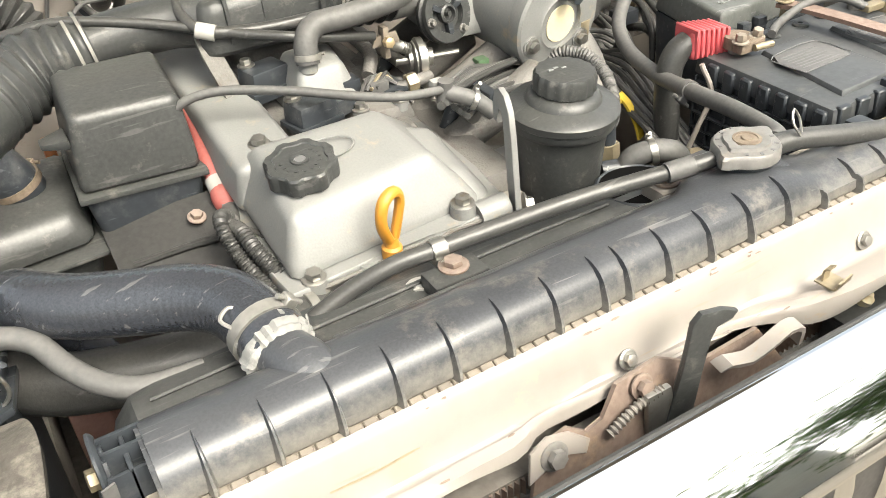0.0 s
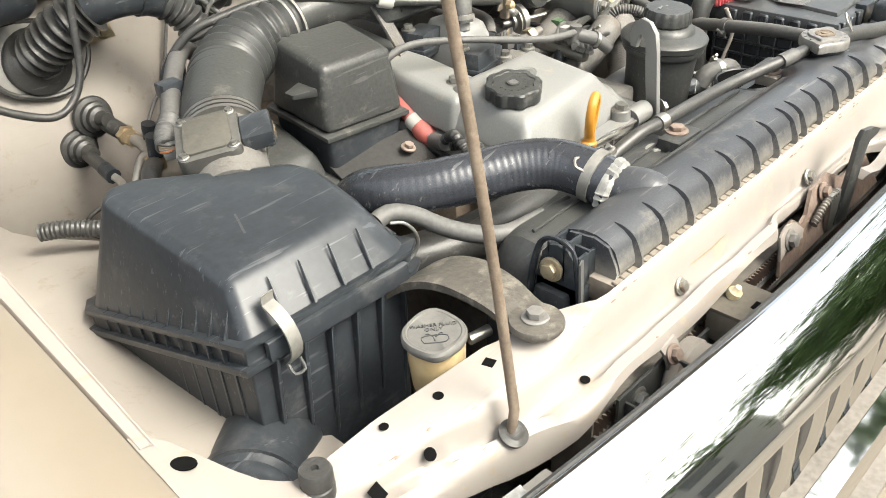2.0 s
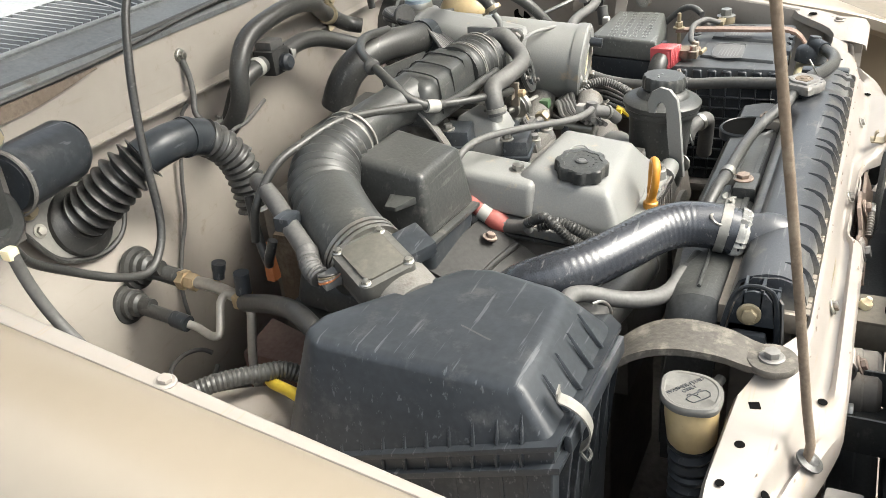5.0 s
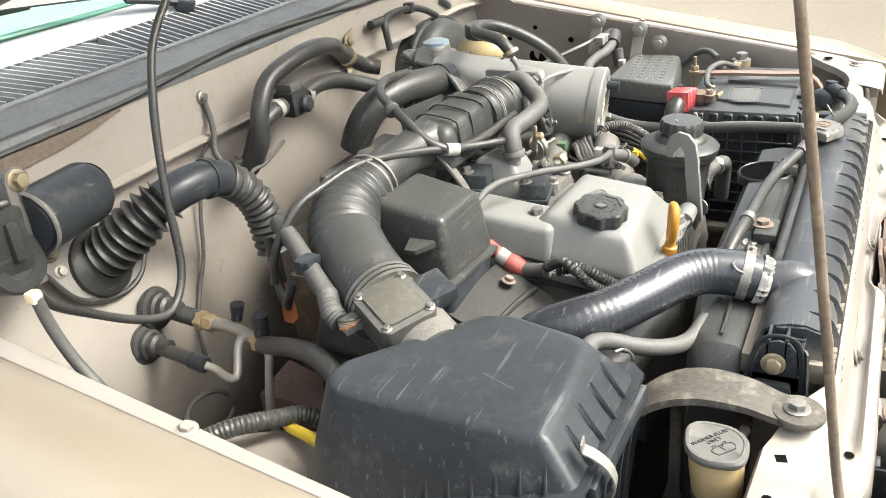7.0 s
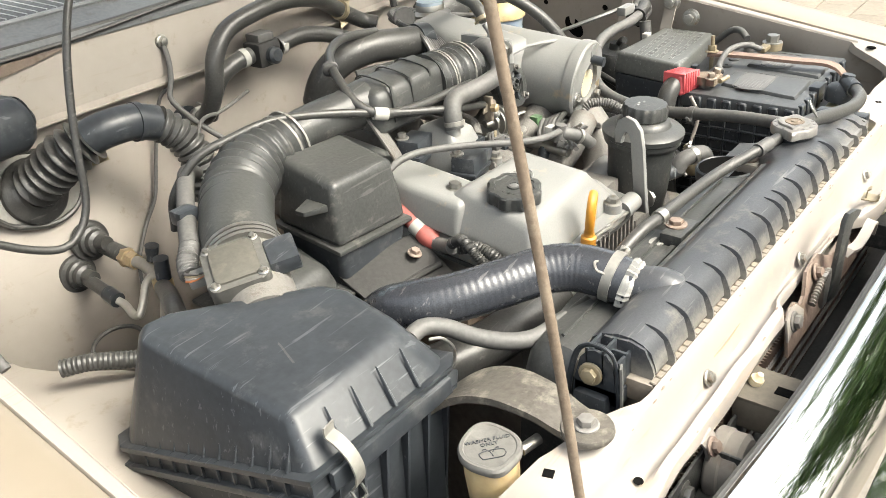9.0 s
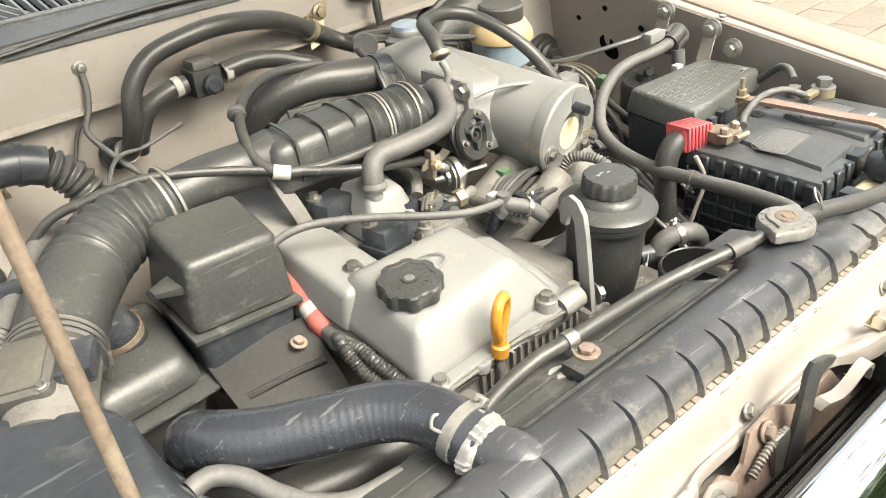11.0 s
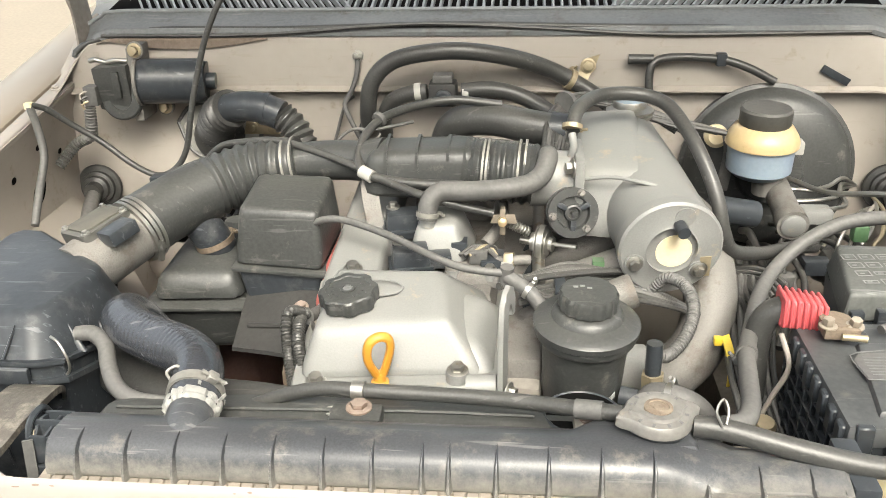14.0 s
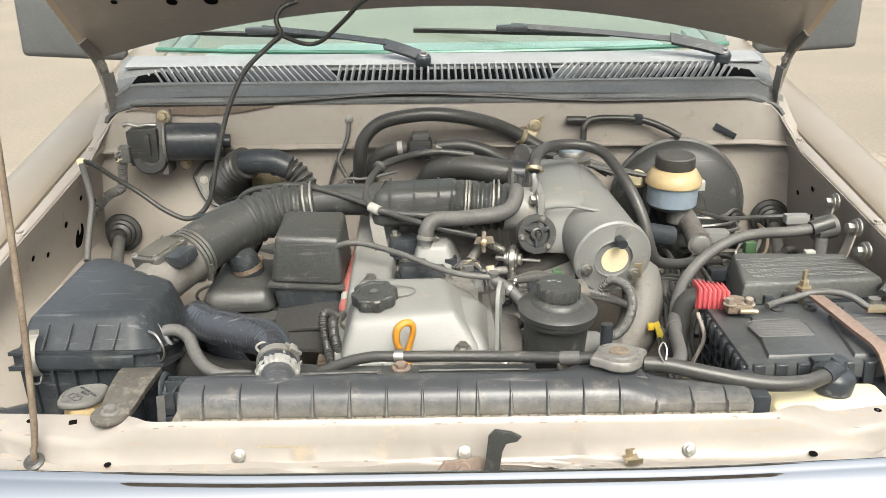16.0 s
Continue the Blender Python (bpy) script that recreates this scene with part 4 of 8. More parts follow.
part("cap_button", lathe([(0.0125, 0.0100), (0.0118, 0.0122), (0.009, 0.0126), (0.0085, 0.0118), (0.005, 0.0118), (0.0045, 0.0130), (0, 0.0132)], 24, cm), rust, cap, "rusty centre disc")
for a in range(0, 360, 30):
    part("cap_mark", box(-0.0012, 0.0012, 0.0215, 0.0250, 0.0090, 0.0096, 0, m=cm @ Matrix.Rotation(radians(a), 4, "Z")), emboss, cap)
arch = [(0.098, 0.945), (0.095, 0.975), (0.088, 1.003), (0.080, 1.013), (0.070, 1.016), (0.058, 1.014), (0.051, 1.005), (0.047, 0.975), (0.046, 0.945)]
side = Matrix(((0, 0, 1, -0.350), (1, 0, 0, 0), (0, 1, 0, 0), (0, 0, 0, 1)))
br = part("end_bracket", prism([(0.072 + (y - 0.072) * 0.86, 0.945 + (z - 0.945) * 0.9) for y, z in arch], 0.0, 0.003, 0, side), black_pl, rad, "black arched bracket on the tank's end")
part("bracket_rim", tube([(-0.3515, y, z) for y, z in arch], 0.0032, 8, 0.004, flat=0.6), black_pl, br)
part("bracket_foot", block([(-0.362, 0.052, 0.93), (-0.348, 0.052, 0.93), (-0.348, 0.092, 0.93), (-0.362, 0.092, 0.93), (-0.359, 0.056, 0.966), (-0.348, 0.056, 0.966), (-0.348, 0.088, 0.966), (-0.359, 0.088, 0.966)], 0.004), black_pl, br)
for y0, z1 in ((0.048, 1.004), (0.062, 1.011), (0.078, 1.009)):
    part("bracket_web", box(-0.350, -0.322, y0, y0 + 0.003, 0.975, z1, 0.0008), black_pl, br)
part("bracket_web", box(-0.337, -0.334, 0.048, 0.08, 0.975, 1.006, 0.0008), black_pl, br)
part("bracket_floor", box(-0.350, -0.322, 0.047, 0.092, 0.955, 0.972, 0.001), black_pl, br)
part("strut", strap([(-0.351, 0.0465, 1.002), (-0.352, 0.0445, 0.975), (-0.354, 0.043, 0.948)], 0.009, 0.002, (1, 0.4, 0)), rubber_gr, br, "pale worn strut")
bolt("bolt", (-0.3535, 0.073, 0.986), rad, 0.0072, 0.006, (-1, -0.1, 0.1), zinc)
part("end_bracket", box(0.340, 0.362, 0.03, 0.098, 0.93, 0.998, 0.004), black_pl, rad, "black mounting bracket")
out = part("hose_outlet", tube([(-0.2095, 0.050, 0.978), (-0.212, 0.060, 0.994), (-0.216, 0.073, 1.0005), (-0.221, 0.09, 1.0), (-0.225, 0.118, 1.004)], lambda q, u: 0.0215 - 0.0015 * min(1, max(0, (u - 0.6) * 4)), 24, 0.004), tank_pl, rad)

# fan shroud behind it
shr = thing("fan_shroud", "dusty black plastic fan shroud behind the radiator", "fan shroud", (-0.05, 0.15, 0.7))
rows = []
for i in range(45):
    x = -0.348 + 0.578 * i / 44
    e = 0.045 * max(0.0, 1 - (x + 0.348) / 0.03) ** 2
    r = 0.022 * min(1.0, max(0.0, (x + 0.348) / 0.16)) ** 0.7
    rows.append([(x, y, z) for y, z in ((0.101, 0.955 - e), (0.104, 0.974 - e), (0.112, 0.979 - e), (0.130 + r * 0.3, 0.980 - e), (0.142 + r, 0.974 - e), (0.150 + r, 0.962 - e), (0.153 + r, 0.93 - e), (0.154 + r, 0.80))])
part("plate", sheet(rows, 0.003), black_dusty, shr)
part("plate", sheet([[(-0.347, 0.103, 0.93), (-0.347, 0.15, 0.915)], [(-0.349, 0.103, 0.86), (-0.349, 0.152, 0.86)], [(-0.349, 0.103, 0.78), (-0.349, 0.152, 0.78)]], 0.003), black_dusty, shr)
part("seam_ridge", tube([(-0.31, 0.127, 0.9815), (-0.03, 0.134, 0.9825), (0.09, 0.134, 0.982)], 0.002, 6, 0.04), black_dusty, shr)
part("seam_ridge", strap([(-0.20, 0.112, 0.981), (-0.03, 0.113, 0.982), (0.09, 0.113, 0.981)], 0.006, 0.004, (0, 1, 0)), black_dusty, shr)
for x0, y0, w, h in ((-0.098, 0.135, 0.010, 0.006), (-0.094, 0.127, 0.013, 0.003)):
    part("scraped_spot", prism([(x0 + w * math.cos(a) * (0.8 + 0.2 * math.sin(3 * a)), y0 + h * math.sin(a)) for a in [2 * math.pi * k / 12 for k in range(12)]], 0.9795, 0.9812, 0), white_tape, shr, "bare scraped white spot")
part("mount_block", box(-0.098, -0.05, 0.104, 0.13, 0.975, 0.993, 0.003), black_dusty, shr)
bolt("bolt", (-0.072, 0.122, 0.993), shr, 0.008, 0.005, (0, 0, 1), brown_steel)
part("mount_block", box(0.125, 0.16, 0.104, 0.132, 0.972, 0.992, 0.003), mud, shr)
bolt("bolt", (0.142, 0.12, 0.992), shr, 0.008, 0.005, (0, 0, 1), brown_steel)
part("duct_ring", lathe([(0.034, -0.006), (0.0385, -0.006), (0.0385, 0.006), (0.036, 0.008), (0.034, 0.006)], 40, axis_m((0.135, 0.146, 0.972), (0, 0.05, 1)), caps=False), black_pl, shr)
part("duct_opening", lathe([(0.0345, 0.0), (0.0345, 0.003), (0, 0.003)], 32, axis_m((0.135, 0.146, 0.976), (0, 0.05, 1))), void, shr, "dark round opening")

# ---- hoses at the radiator ----
mat("dusty_clamp_steel", (0.2, 0.195, 0.18), 0.5, metal=0.5, vary=0.25, dust=0.3, bump=0.2, stain=(0.36, 0.35, 0.32), stainamt=0.4)
uh = thing("upper_radiator_hose", "thick glossy black rubber radiator hose with a clamp and white sealant", "hose", (-0.3, 0.2, 0.98))
part("hose", tube([(-0.2225, 0.100, 0.999), (-0.226, 0.125, 1.006), (-0.237, 0.158, 1.010), (-0.258, 0.183, 1.009), (-0.293, 0.207, 1.005), (-0.334, 0.236, 1.001), (-0.360, 0.266, 0.997), (-0.368, 0.296, 0.984), (-0.364, 0.320, 0.955), (-0.352, 0.34, 0.905), (-0.33, 0.37, 0.84)], ribbed(0.0248, 0.00012, 0.0072, 0.12, 0.6), 28, 0.0014), rubber_gl, uh)
clamp((-0.2253, 0.1195, 1.0048), (-0.1, 1, 0.2), 0.0252, uh, MATS["dusty_clamp_steel"], 0.010)
part("clamp_ear", tube([(-0.246, 0.118, 1.0185), (-0.252, 0.124, 1.0245), (-0.244, 0.130, 1.0275), (-0.237, 0.126, 1.0255), (-0.240, 0.12, 1.0215)], 0.0016, 6, 0.003), MATS["dusty_clamp_steel"], uh, "bent wire clamp ear")
random.seed(21)
crust = [random.uniform(0.99, 1.14) for _ in range(48)]
part("sealant_ring", lathe([(0.0205, -0.004), (0.0225, -0.002), (0.0240, 0.000), (0.0236, 0.002), (0.0250, 0.005), (0.0246, 0.008)], 48, axis_m((-0.2225, 0.099, 0.9992), (-0.12, 1, 0.25)), wave=lambda k: crust[k]), sealant, uh, "crusty white sealant on the hose end")
for k in range(9):
    a = random.uniform(0, 6.28)
    c = Vector((-0.2245 + 0.0255 * math.cos(a), 0.112 + random.uniform(-0.010, 0.014), 1.0028 + 0.0255 * math.sin(a)))
    part("sealant_smear", strap([c, c + Vector((random.uniform(-0.008, 0.008), random.uniform(0.002, 0.012), 0.0))], 0.003, 0.0014, (math.sin(a), 0, -math.cos(a))), sealant, uh)
part("worn_mark", strap([(-0.318, 0.205, 1.0215), (-0.327, 0.214, 1.0205)], 0.006, 0.0008, (0.6, -0.8, 0.2)), white_tape, uh, "small white mark")
lrh = thing("lower_radiator_hose", "smooth black rubber hose below the upper hose", "hose", (-0.28, 0.235, 0.9))
part("hose", tube([(-0.42, 0.30, 0.93), (-0.36, 0.262, 0.915), (-0.28, 0.235, 0.915), (-0.2, 0.225, 0.915), (-0.14, 0.23, 0.90)], 0.026, 24), rubber, lrh)
clamp((-0.162, 0.227, 0.9075), (1, 0.08, -0.25), 0.0263, lrh, MATS["dusty_clamp_steel"], 0.009)
part("pipe_stub", tube([(-0.15, 0.229, 0.904), (-0.12, 0.233, 0.893)], 0.023, 20), alu_rough, lrh)
th = thing("bypass_hose", "thin weathered grey rubber hose bending below the big hose", "hose", (-0.33, 0.18, 0.96))
part("hose", tube([(-0.402, 0.238, 0.992), (-0.385, 0.238, 0.994), (-0.366, 0.226, 0.988), (-0.352, 0.200, 0.978), (-0.334, 0.175, 0.971), (-0.308, 0.158, 0.967), (-0.266, 0.150, 0.968)], 0.0088, 16), rubber_gr, th)
part("pipe", tube([(-0.268, 0.150, 0.968), (-0.235, 0.142, 0.974)], 0.0068, 12), rubber, th)
oh = thing("overflow_hose", "black rubber overflow hose running along the fan shroud", "hose", (0, 0.14, 0.99))
part("hose", tube([(0.165, 0.093, 1.018), (0.145, 0.098, 1.016), (0.05, 0.128, 1.004), (-0.075, 0.140, 1.000), (-0.115, 0.146, 0.996), (-0.16, 0.152, 0.980), (-0.215, 0.150, 0.955), (-0.26, 0.14, 0.94)], 0.0072, 14), rubber, oh)
part("sleeve", tube([(0.148, 0.0975, 1.0165), (0.125, 0.104, 1.0135)], 0.0088, 14), rubber_gr, oh)
part("pipe_clip", lathe([(0.0076, -0.006), (0.009, -0.006), (0.009, 0.006), (0.0076, 0.006)], 18, axis_m((-0.075, 0.140, 1.0), (1, -0.1, 0.04))), steel, oh, "bare metal clip")
part("pipe_clip", box(-0.08, -0.07, 0.128, 0.146, 0.986, 0.995, 0.001), steel, oh)
rh = thing("reservoir_hose", "black rubber hose from the filler neck to the coolant bottle", "hose", (0.35, 0.07, 1.0))
part("hose", tube([(0.222, 0.082, 1.016), (0.25, 0.077, 1.016), (0.30, 0.064, 1.010), (0.36, 0.055, 1.002), (0.41, 0.058, 1.0), (0.445, 0.075, 1.0)], 0.0095, 16), rubber, rh)
part("wire_clip", tube([(0.243, 0.07, 1.024), (0.238, 0.076, 1.036), (0.244, 0.082, 1.044), (0.248, 0.078, 1.036), (0.246, 0.072, 1.026)], 0.0012, 6, 0.003), steel, rh, "bent wire spring clip")
part("nozzle", tube([(0.44, 0.073, 1.0), (0.462, 0.09, 1.002)], 0.012, 14), black_pl, rh)
cb = thing("coolant_bottle", "cream plastic coolant bottle beside the radiator", "bottle", (0.47, 0.09, 0.8))
part("body", block([(0.37, 0.045, 0.78), (0.56, 0.05, 0.78), (0.56, 0.13, 0.78), (0.37, 0.12, 0.78), (0.375, 0.045, 0.972), (0.53, 0.055, 0.968), (0.53, 0.12, 0.968), (0.375, 0.115, 0.972)], 0.018, 4), cream_pl, cb)
part("cap", lathe([(0.026, -0.012), (0.026, 0.006), (0.022, 0.012), (0.012, 0.016), (0.009, 0.03), (0, 0.03)], 24, axis_m((0.462, 0.093, 0.985), (0.1, -0.1, 1))), black_pl, cb, "dusty black cap with a hose nozzle")

# ---- engine: block, valve cover, oil cap, dipstick ----
eng = thing("engine_block", "dirty engine block with a cast timing cover", "engine", (-0.05, 0.5, 0.4))
part("block", box(-0.16, 0.10, 0.26, 0.80, 0.40, 0.925, 0.01), mud, eng)
tc = part("timing_cover", block([(-0.165, 0.235, 0.70), (0.06, 0.235, 0.70), (0.06, 0.27, 0.70), (-0.165, 0.27, 0.70), (-0.165, 0.238, 0.928), (0.058, 0.236, 0.94), (0.058, 0.28, 0.94), (-0.165, 0.28, 0.928)], 0.005), alu_rough, eng)
for i in range(14):
    part("cooling_fin", box(-0.10 + 0.011 * i, -0.096 + 0.011 * i, 0.231, 0.237, 0.86, 0.925 + 0.001 * i, 0.0005, 1), alu_rough, tc)
part("head_right", box(0.045, 0.10, 0.28, 0.78, 0.86, 0.95, 0.008), alu_rough, eng)
part("exhaust_left", box(-0.21, -0.155, 0.32, 0.75, 0.78, 0.90, 0.01), rust, eng)
vc = thing("valve_cover", "cast aluminium valve cover with oily stains", "valve cover", (-0.06, 0.4, 0.93))
part("front_dome", block([(-0.166, 0.243, 0.936), (0.040, 0.247, 0.945), (0.046, 0.40, 0.965), (-0.166, 0.43, 0.962), (-0.149, 0.266, 0.990), (0.000, 0.276, 1.000), (-0.018, 0.362, 1.018), (-0.140, 0.372, 1.012)], 0.013, 4), alu, vc)
part("shoulder", block([(-0.05, 0.246, 0.94), (0.052, 0.248, 0.945), (0.056, 0.38, 0.96), (-0.02, 0.40, 0.965), (-0.03, 0.272, 0.985), (0.034, 0.275, 0.972), (0.036, 0.35, 0.985), (-0.02, 0.36, 1.0)], 0.012, 4), alu, vc)
part("left_strip", block([(-0.168, 0.36, 0.95), (-0.088, 0.36, 0.95), (-0.088, 0.70, 0.985), (-0.168, 0.70, 0.985), (-0.160, 0.36, 0.998), (-0.095, 0.36, 0.998), (-0.095, 0.70, 1.035), (-0.160, 0.70, 1.035)], 0.010, 3), alu, vc)
part("rear_floor", block([(-0.10, 0.36, 0.945), (0.05, 0.36, 0.945), (0.06, 0.75, 0.98), (-0.10, 0.75, 0.98), (-0.10, 0.38, 0.975), (0.04, 0.38, 0.975), (0.05, 0.75, 1.01), (-0.10, 0.75, 1.01)], 0.008), alu_rough, vc)
fl = [(-0.172, 0.232), (-0.12, 0.236), (-0.09, 0.234), (-0.06, 0.238), (-0.03, 0.234), (0.0, 0.230), (0.03, 0.230), (0.056, 0.240), (0.060, 0.30), (0.060, 0.42), (-0.175, 0.45), (-0.177, 0.30)]
part("flange", prism(fl, 0.925, 0.938, 0.003, Matrix.Shear("XY", 4, (0, 0)) @ Matrix(((1, 0, 0, 0), (0, 1, 0, 0), (0.05, 0.08, 1, -0.012), (0, 0, 0, 1)))), alu, vc)
part("gasket", prism([(x * 1.01, y - 0.001) for x, y in fl], 0.920, 0.9245, 0, Matrix(((1, 0, 0, 0), (0, 1, 0, 0), (0.05, 0.08, 1, -0.012), (0, 0, 0, 1)))), rubber, vc)
for x, y, z in ((-0.145, 0.243, 0.938), (0.010, 0.244, 0.956), (-0.127, 0.392, 1.0)):
    part("bolt_boss", lathe([(0.013, -0.016), (0.012, 0.0), (0.0, 0.0)], 20, axis_m((x, y, z))), alu, vc)
    bolt("bolt", (x, y, z), vc, 0.0075, 0.007, (0, -0.1, 1), steel)
part("side_port", tube([(0.02, 0.236, 0.942), (0.052, 0.236, 0.944)], 0.013, 16), alu, vc)
# small round lugs along the front flange
for x, y, z in ((-0.022, 0.240, 0.943), (-0.095, 0.237, 0.9385), (0.048, 0.241, 0.949)):
    part("flange_lug", lathe([(0.0095, -0.010), (0.0098, -0.002), (0.0085, 0.0), (0.004, 0.0), (0.0036, -0.003), (0, -0.003)], 18, axis_m((x, y, z), (0.05, -0.1, 1))), alu, vc)
part("casting_seam", tube([(-0.170, 0.2345, 0.9305), (-0.12, 0.2335, 0.933), (-0.06, 0.2345, 0.937), (-0.035, 0.2325, 0.9385), (-0.022, 0.2295, 0.939), (-0.008, 0.2325, 0.940), (0.01, 0.2285, 0.942), (0.03, 0.2285, 0.943), (0.055, 0.2375, 0.9445)], 0.0022, 8, 0.004), alu_rough, vc, "dirty seam under the flange")
part("cast_ring", tube([(-0.085 + 0.028 * math.cos(a), 0.325 + 0.012 * math.sin(a), 1.0115 + 0.004 * math.sin(a)) for a in [2 * math.pi * k / 20 for k in range(21)]], 0.0012, 6, 0.004), alu, vc, "raised oval mark on the casting")
om = axis_m((-0.1155, 0.311, 1.0), (-0.06, -0.1, 1), (1, 0.2, 0)) @ Matrix.Diagonal((0.9, 0.9, 0.85, 1))
oc = thing("oil_filler_cap", "black lobed oil filler cap on the valve cover", "oil cap", (-0.125, 0.307, 1.0))
lob = lambda k: 1 + 0.05 * math.tanh(2.2 * math.cos(2 * math.pi * k / 12))  # noqa: E731
part("grip", lathe([(0.034, 0.0), (0.036, 0.002), (0.036, 0.019), (0.034, 0.0215), (0.027, 0.022), (0.026, 0.0205), (0, 0.0205)], 96, om, wave=lob), black_dusty, oc, "dusty black plastic grip")
part("hub", lathe([(0.010, 0.0203), (0.0095, 0.0225), (0.0065, 0.0226), (0.006, 0.0215), (0, 0.0215)], 24, om), black_dusty, oc)
part("centre_mark", lathe([(0.006, 0.0216), (0.0055, 0.0222), (0.003, 0.0222), (0.003, 0.0218), (0, 0.0218)], 20, om), emboss, oc, "pale round mark")
for k in range(16):
    a = 2 * math.pi * k / 16
    if 2 < k < 14:
        part("letter_bar", box(-0.0016, 0.0016, 0.0175, 0.0215, 0.0203, 0.0211, 0, m=om @ Matrix.Rotation(a, 4, "Z")), black_dusty, oc)
dp = thing("oil_dipstick", "orange yellow plastic dipstick loop handle", "dipstick", (-0.074, 0.235, 0.93))
dm = axis_m((-0.072, 0.233, 0.945), (0.03, -0.08, 1), (0.92, 0.38, 0))
loop = [(-0.004, 0, 0.012), (-0.0115, 0, 0.030), (-0.0125, 0, 0.045), (-0.008, 0, 0.056), (0.002, 0, 0.060), (0.010, 0, 0.056), (0.0125, 0, 0.046), (0.010, 0, 0.032), (0.004, 0, 0.012)]
part("loop", tube([dm @ Vector(p) for p in loop], 0.0056, 10, 0.003, flat=0.8), orange, dp)
part("collar", lathe([(0.007, -0.01), (0.0095, -0.009), (0.0095, 0.003), (0.007, 0.005), (0.0055, 0.014), (0, 0.014)], 20, dm), orange, dp)
part("guide_tube", tube([dm @ Vector((0, 0, -0.008)), (-0.075, 0.23, 0.90), (-0.08, 0.235, 0.80)], 0.0045, 10), alu_rough, dp, "steel guide tube")
hk = thing("lifting_hook", "flat pale steel engine lifting hook", "hook", (0.055, 0.235, 0.93))
# side view of the hook, drawn in its own plane
hpts = [(-0.010, 0.0), (0.010, 0.0), (0.011, 0.06), (0.010, 0.098), (0.014, 0.108), (0.021, 0.108), (0.026, 0.100), (0.028, 0.090), (0.038, 0.090), (0.038, 0.106), (0.031, 0.121), (0.018, 0.128), (0.004, 0.125), (-0.006, 0.113), (-0.008, 0.09)]
part("plate", prism(hpts, -0.003, 0.003, 0.001, Matrix(((0.25, 0, 0.95, 0.058), (0.97, 0.08, -0.25, 0.226), (-0.05, 1.0, 0, 0.928), (0, 0, 0, 1)))), alu, hk)
bolt("bolt", (0.064, 0.222, 0.945), hk, 0.008, 0.007, (1, -0.4, 0), steel)

# coils and tower on the cover
def coil(x, y, z, yaw):
    c = thing("ignition_coil", "black plastic ignition coil block on the valve cover", "ignition coil", (x, y, z), group="ignition coils")
    m = Matrix.Translation((x, y, z)) @ Matrix.Rotation(radians(yaw), 4, "Z")
    part("body", box(-0.024, 0.024, -0.018, 0.018, 0, 0.034, 0.004, m=m, taper=0.92), black_pl, c)
    part("lip", box(-0.027, 0.027, -0.020, 0.020, 0.008, 0.014, 0.002, m=m), black_pl, c)
    bolt("bolt", m @ Vector((-0.012, 0.012, 0.034)), c, 0.006, 0.006, (0, 0, 1), steel)
    part("plug", box(0.02, 0.05, -0.012, 0.010, 0.006, 0.024, 0.003, m=m), black_pl, c)


coil(-0.060, 0.418, 0.985, 12)
coil(-0.078, 0.495, 1.0, 12)
cb2 = thing("coil_bracket", "cast bracket with bolts beside the ignition coils", "bracket", (0.02, 0.43, 0.97))
part("plate", block([(-0.02, 0.405, 0.975), (0.05, 0.40, 0.972), (0.055, 0.47, 0.978), (-0.02, 0.475, 0.98), (-0.018, 0.408, 0.990), (0.046, 0.404, 0.987), (0.05, 0.466, 0.993), (-0.018, 0.47, 0.995)], 0.003), alu_rough, cb2)
for p in ((-0.008, 0.414, 0.991), (0.038, 0.412, 0.989), (0.04, 0.456, 0.993)):
    part("boss", lathe([(0.010, -0.008), (0.009, 0.002), (0, 0.002)], 18, axis_m(p)), alu, cb2)
    bolt("bolt", (p[0], p[1], p[2] + 0.002), cb2, 0.006, 0.006, (0, -0.1, 1), steel)
part("plug", box(0.012, 0.034, 0.425, 0.447, 0.992, 1.010, 0.002), rubber_gr, cb2, "grey plug")
part("plug", box(-0.012, 0.008, 0.44, 0.462, 0.994, 1.014, 0.002), black_pl, cb2)
part("union", tube([(0.046, 0.43, 0.995), (0.07, 0.425, 1.0), (0.085, 0.43, 0.998)], 0.0065, 12), alu_rough, cb2)
part("union_nut", prism([(0.011 * math.cos(math.pi * k / 3), 0.011 * math.sin(math.pi * k / 3)) for k in range(6)], 0, 0.012, 0.001, axis_m((0.055, 0.427, 0.998), (1, -0.1, 0.1))), zinc, cb2)
part("rear_tube", tube([(0.03, 0.47, 1.0), (0.045, 0.49, 1.012), (0.05, 0.53, 1.016), (0.05, 0.60, 1.02)], 0.008, 12), alu_rough, cb2)

tw = thing("cam_housing_tower", "cast aluminium housing with a breather outlet", "engine casting", (-0.03, 0.46, 0.98))
part("casting", block([(-0.07, 0.43, 0.98), (0.01, 0.43, 0.98), (0.02, 0.52, 0.985), (-0.07, 0.53, 0.985), (-0.055, 0.45, 1.035), (-0.005, 0.45, 1.035), (0.0, 0.50, 1.04), (-0.05, 0.51, 1.04)], 0.01, 3), alu, tw)
part("outlet", tube([(-0.042, 0.455, 1.03), (-0.041, 0.458, 1.052)], 0.010, 16), alu, tw)
part("casting_rear", block([(-0.08, 0.56, 0.985), (0.04, 0.56, 0.985), (0.04, 0.72, 1.0), (-0.08, 0.72, 1.0), (-0.06, 0.575, 1.03), (0.02, 0.575, 1.03), (0.02, 0.70, 1.04), (-0.06, 0.70, 1.04)], 0.01, 3), alu_rough, tw)
bh = thing("breather_hose", "weathered grey rubber breather hose rising in a bend", "hose", (0, 0.47, 1.05))
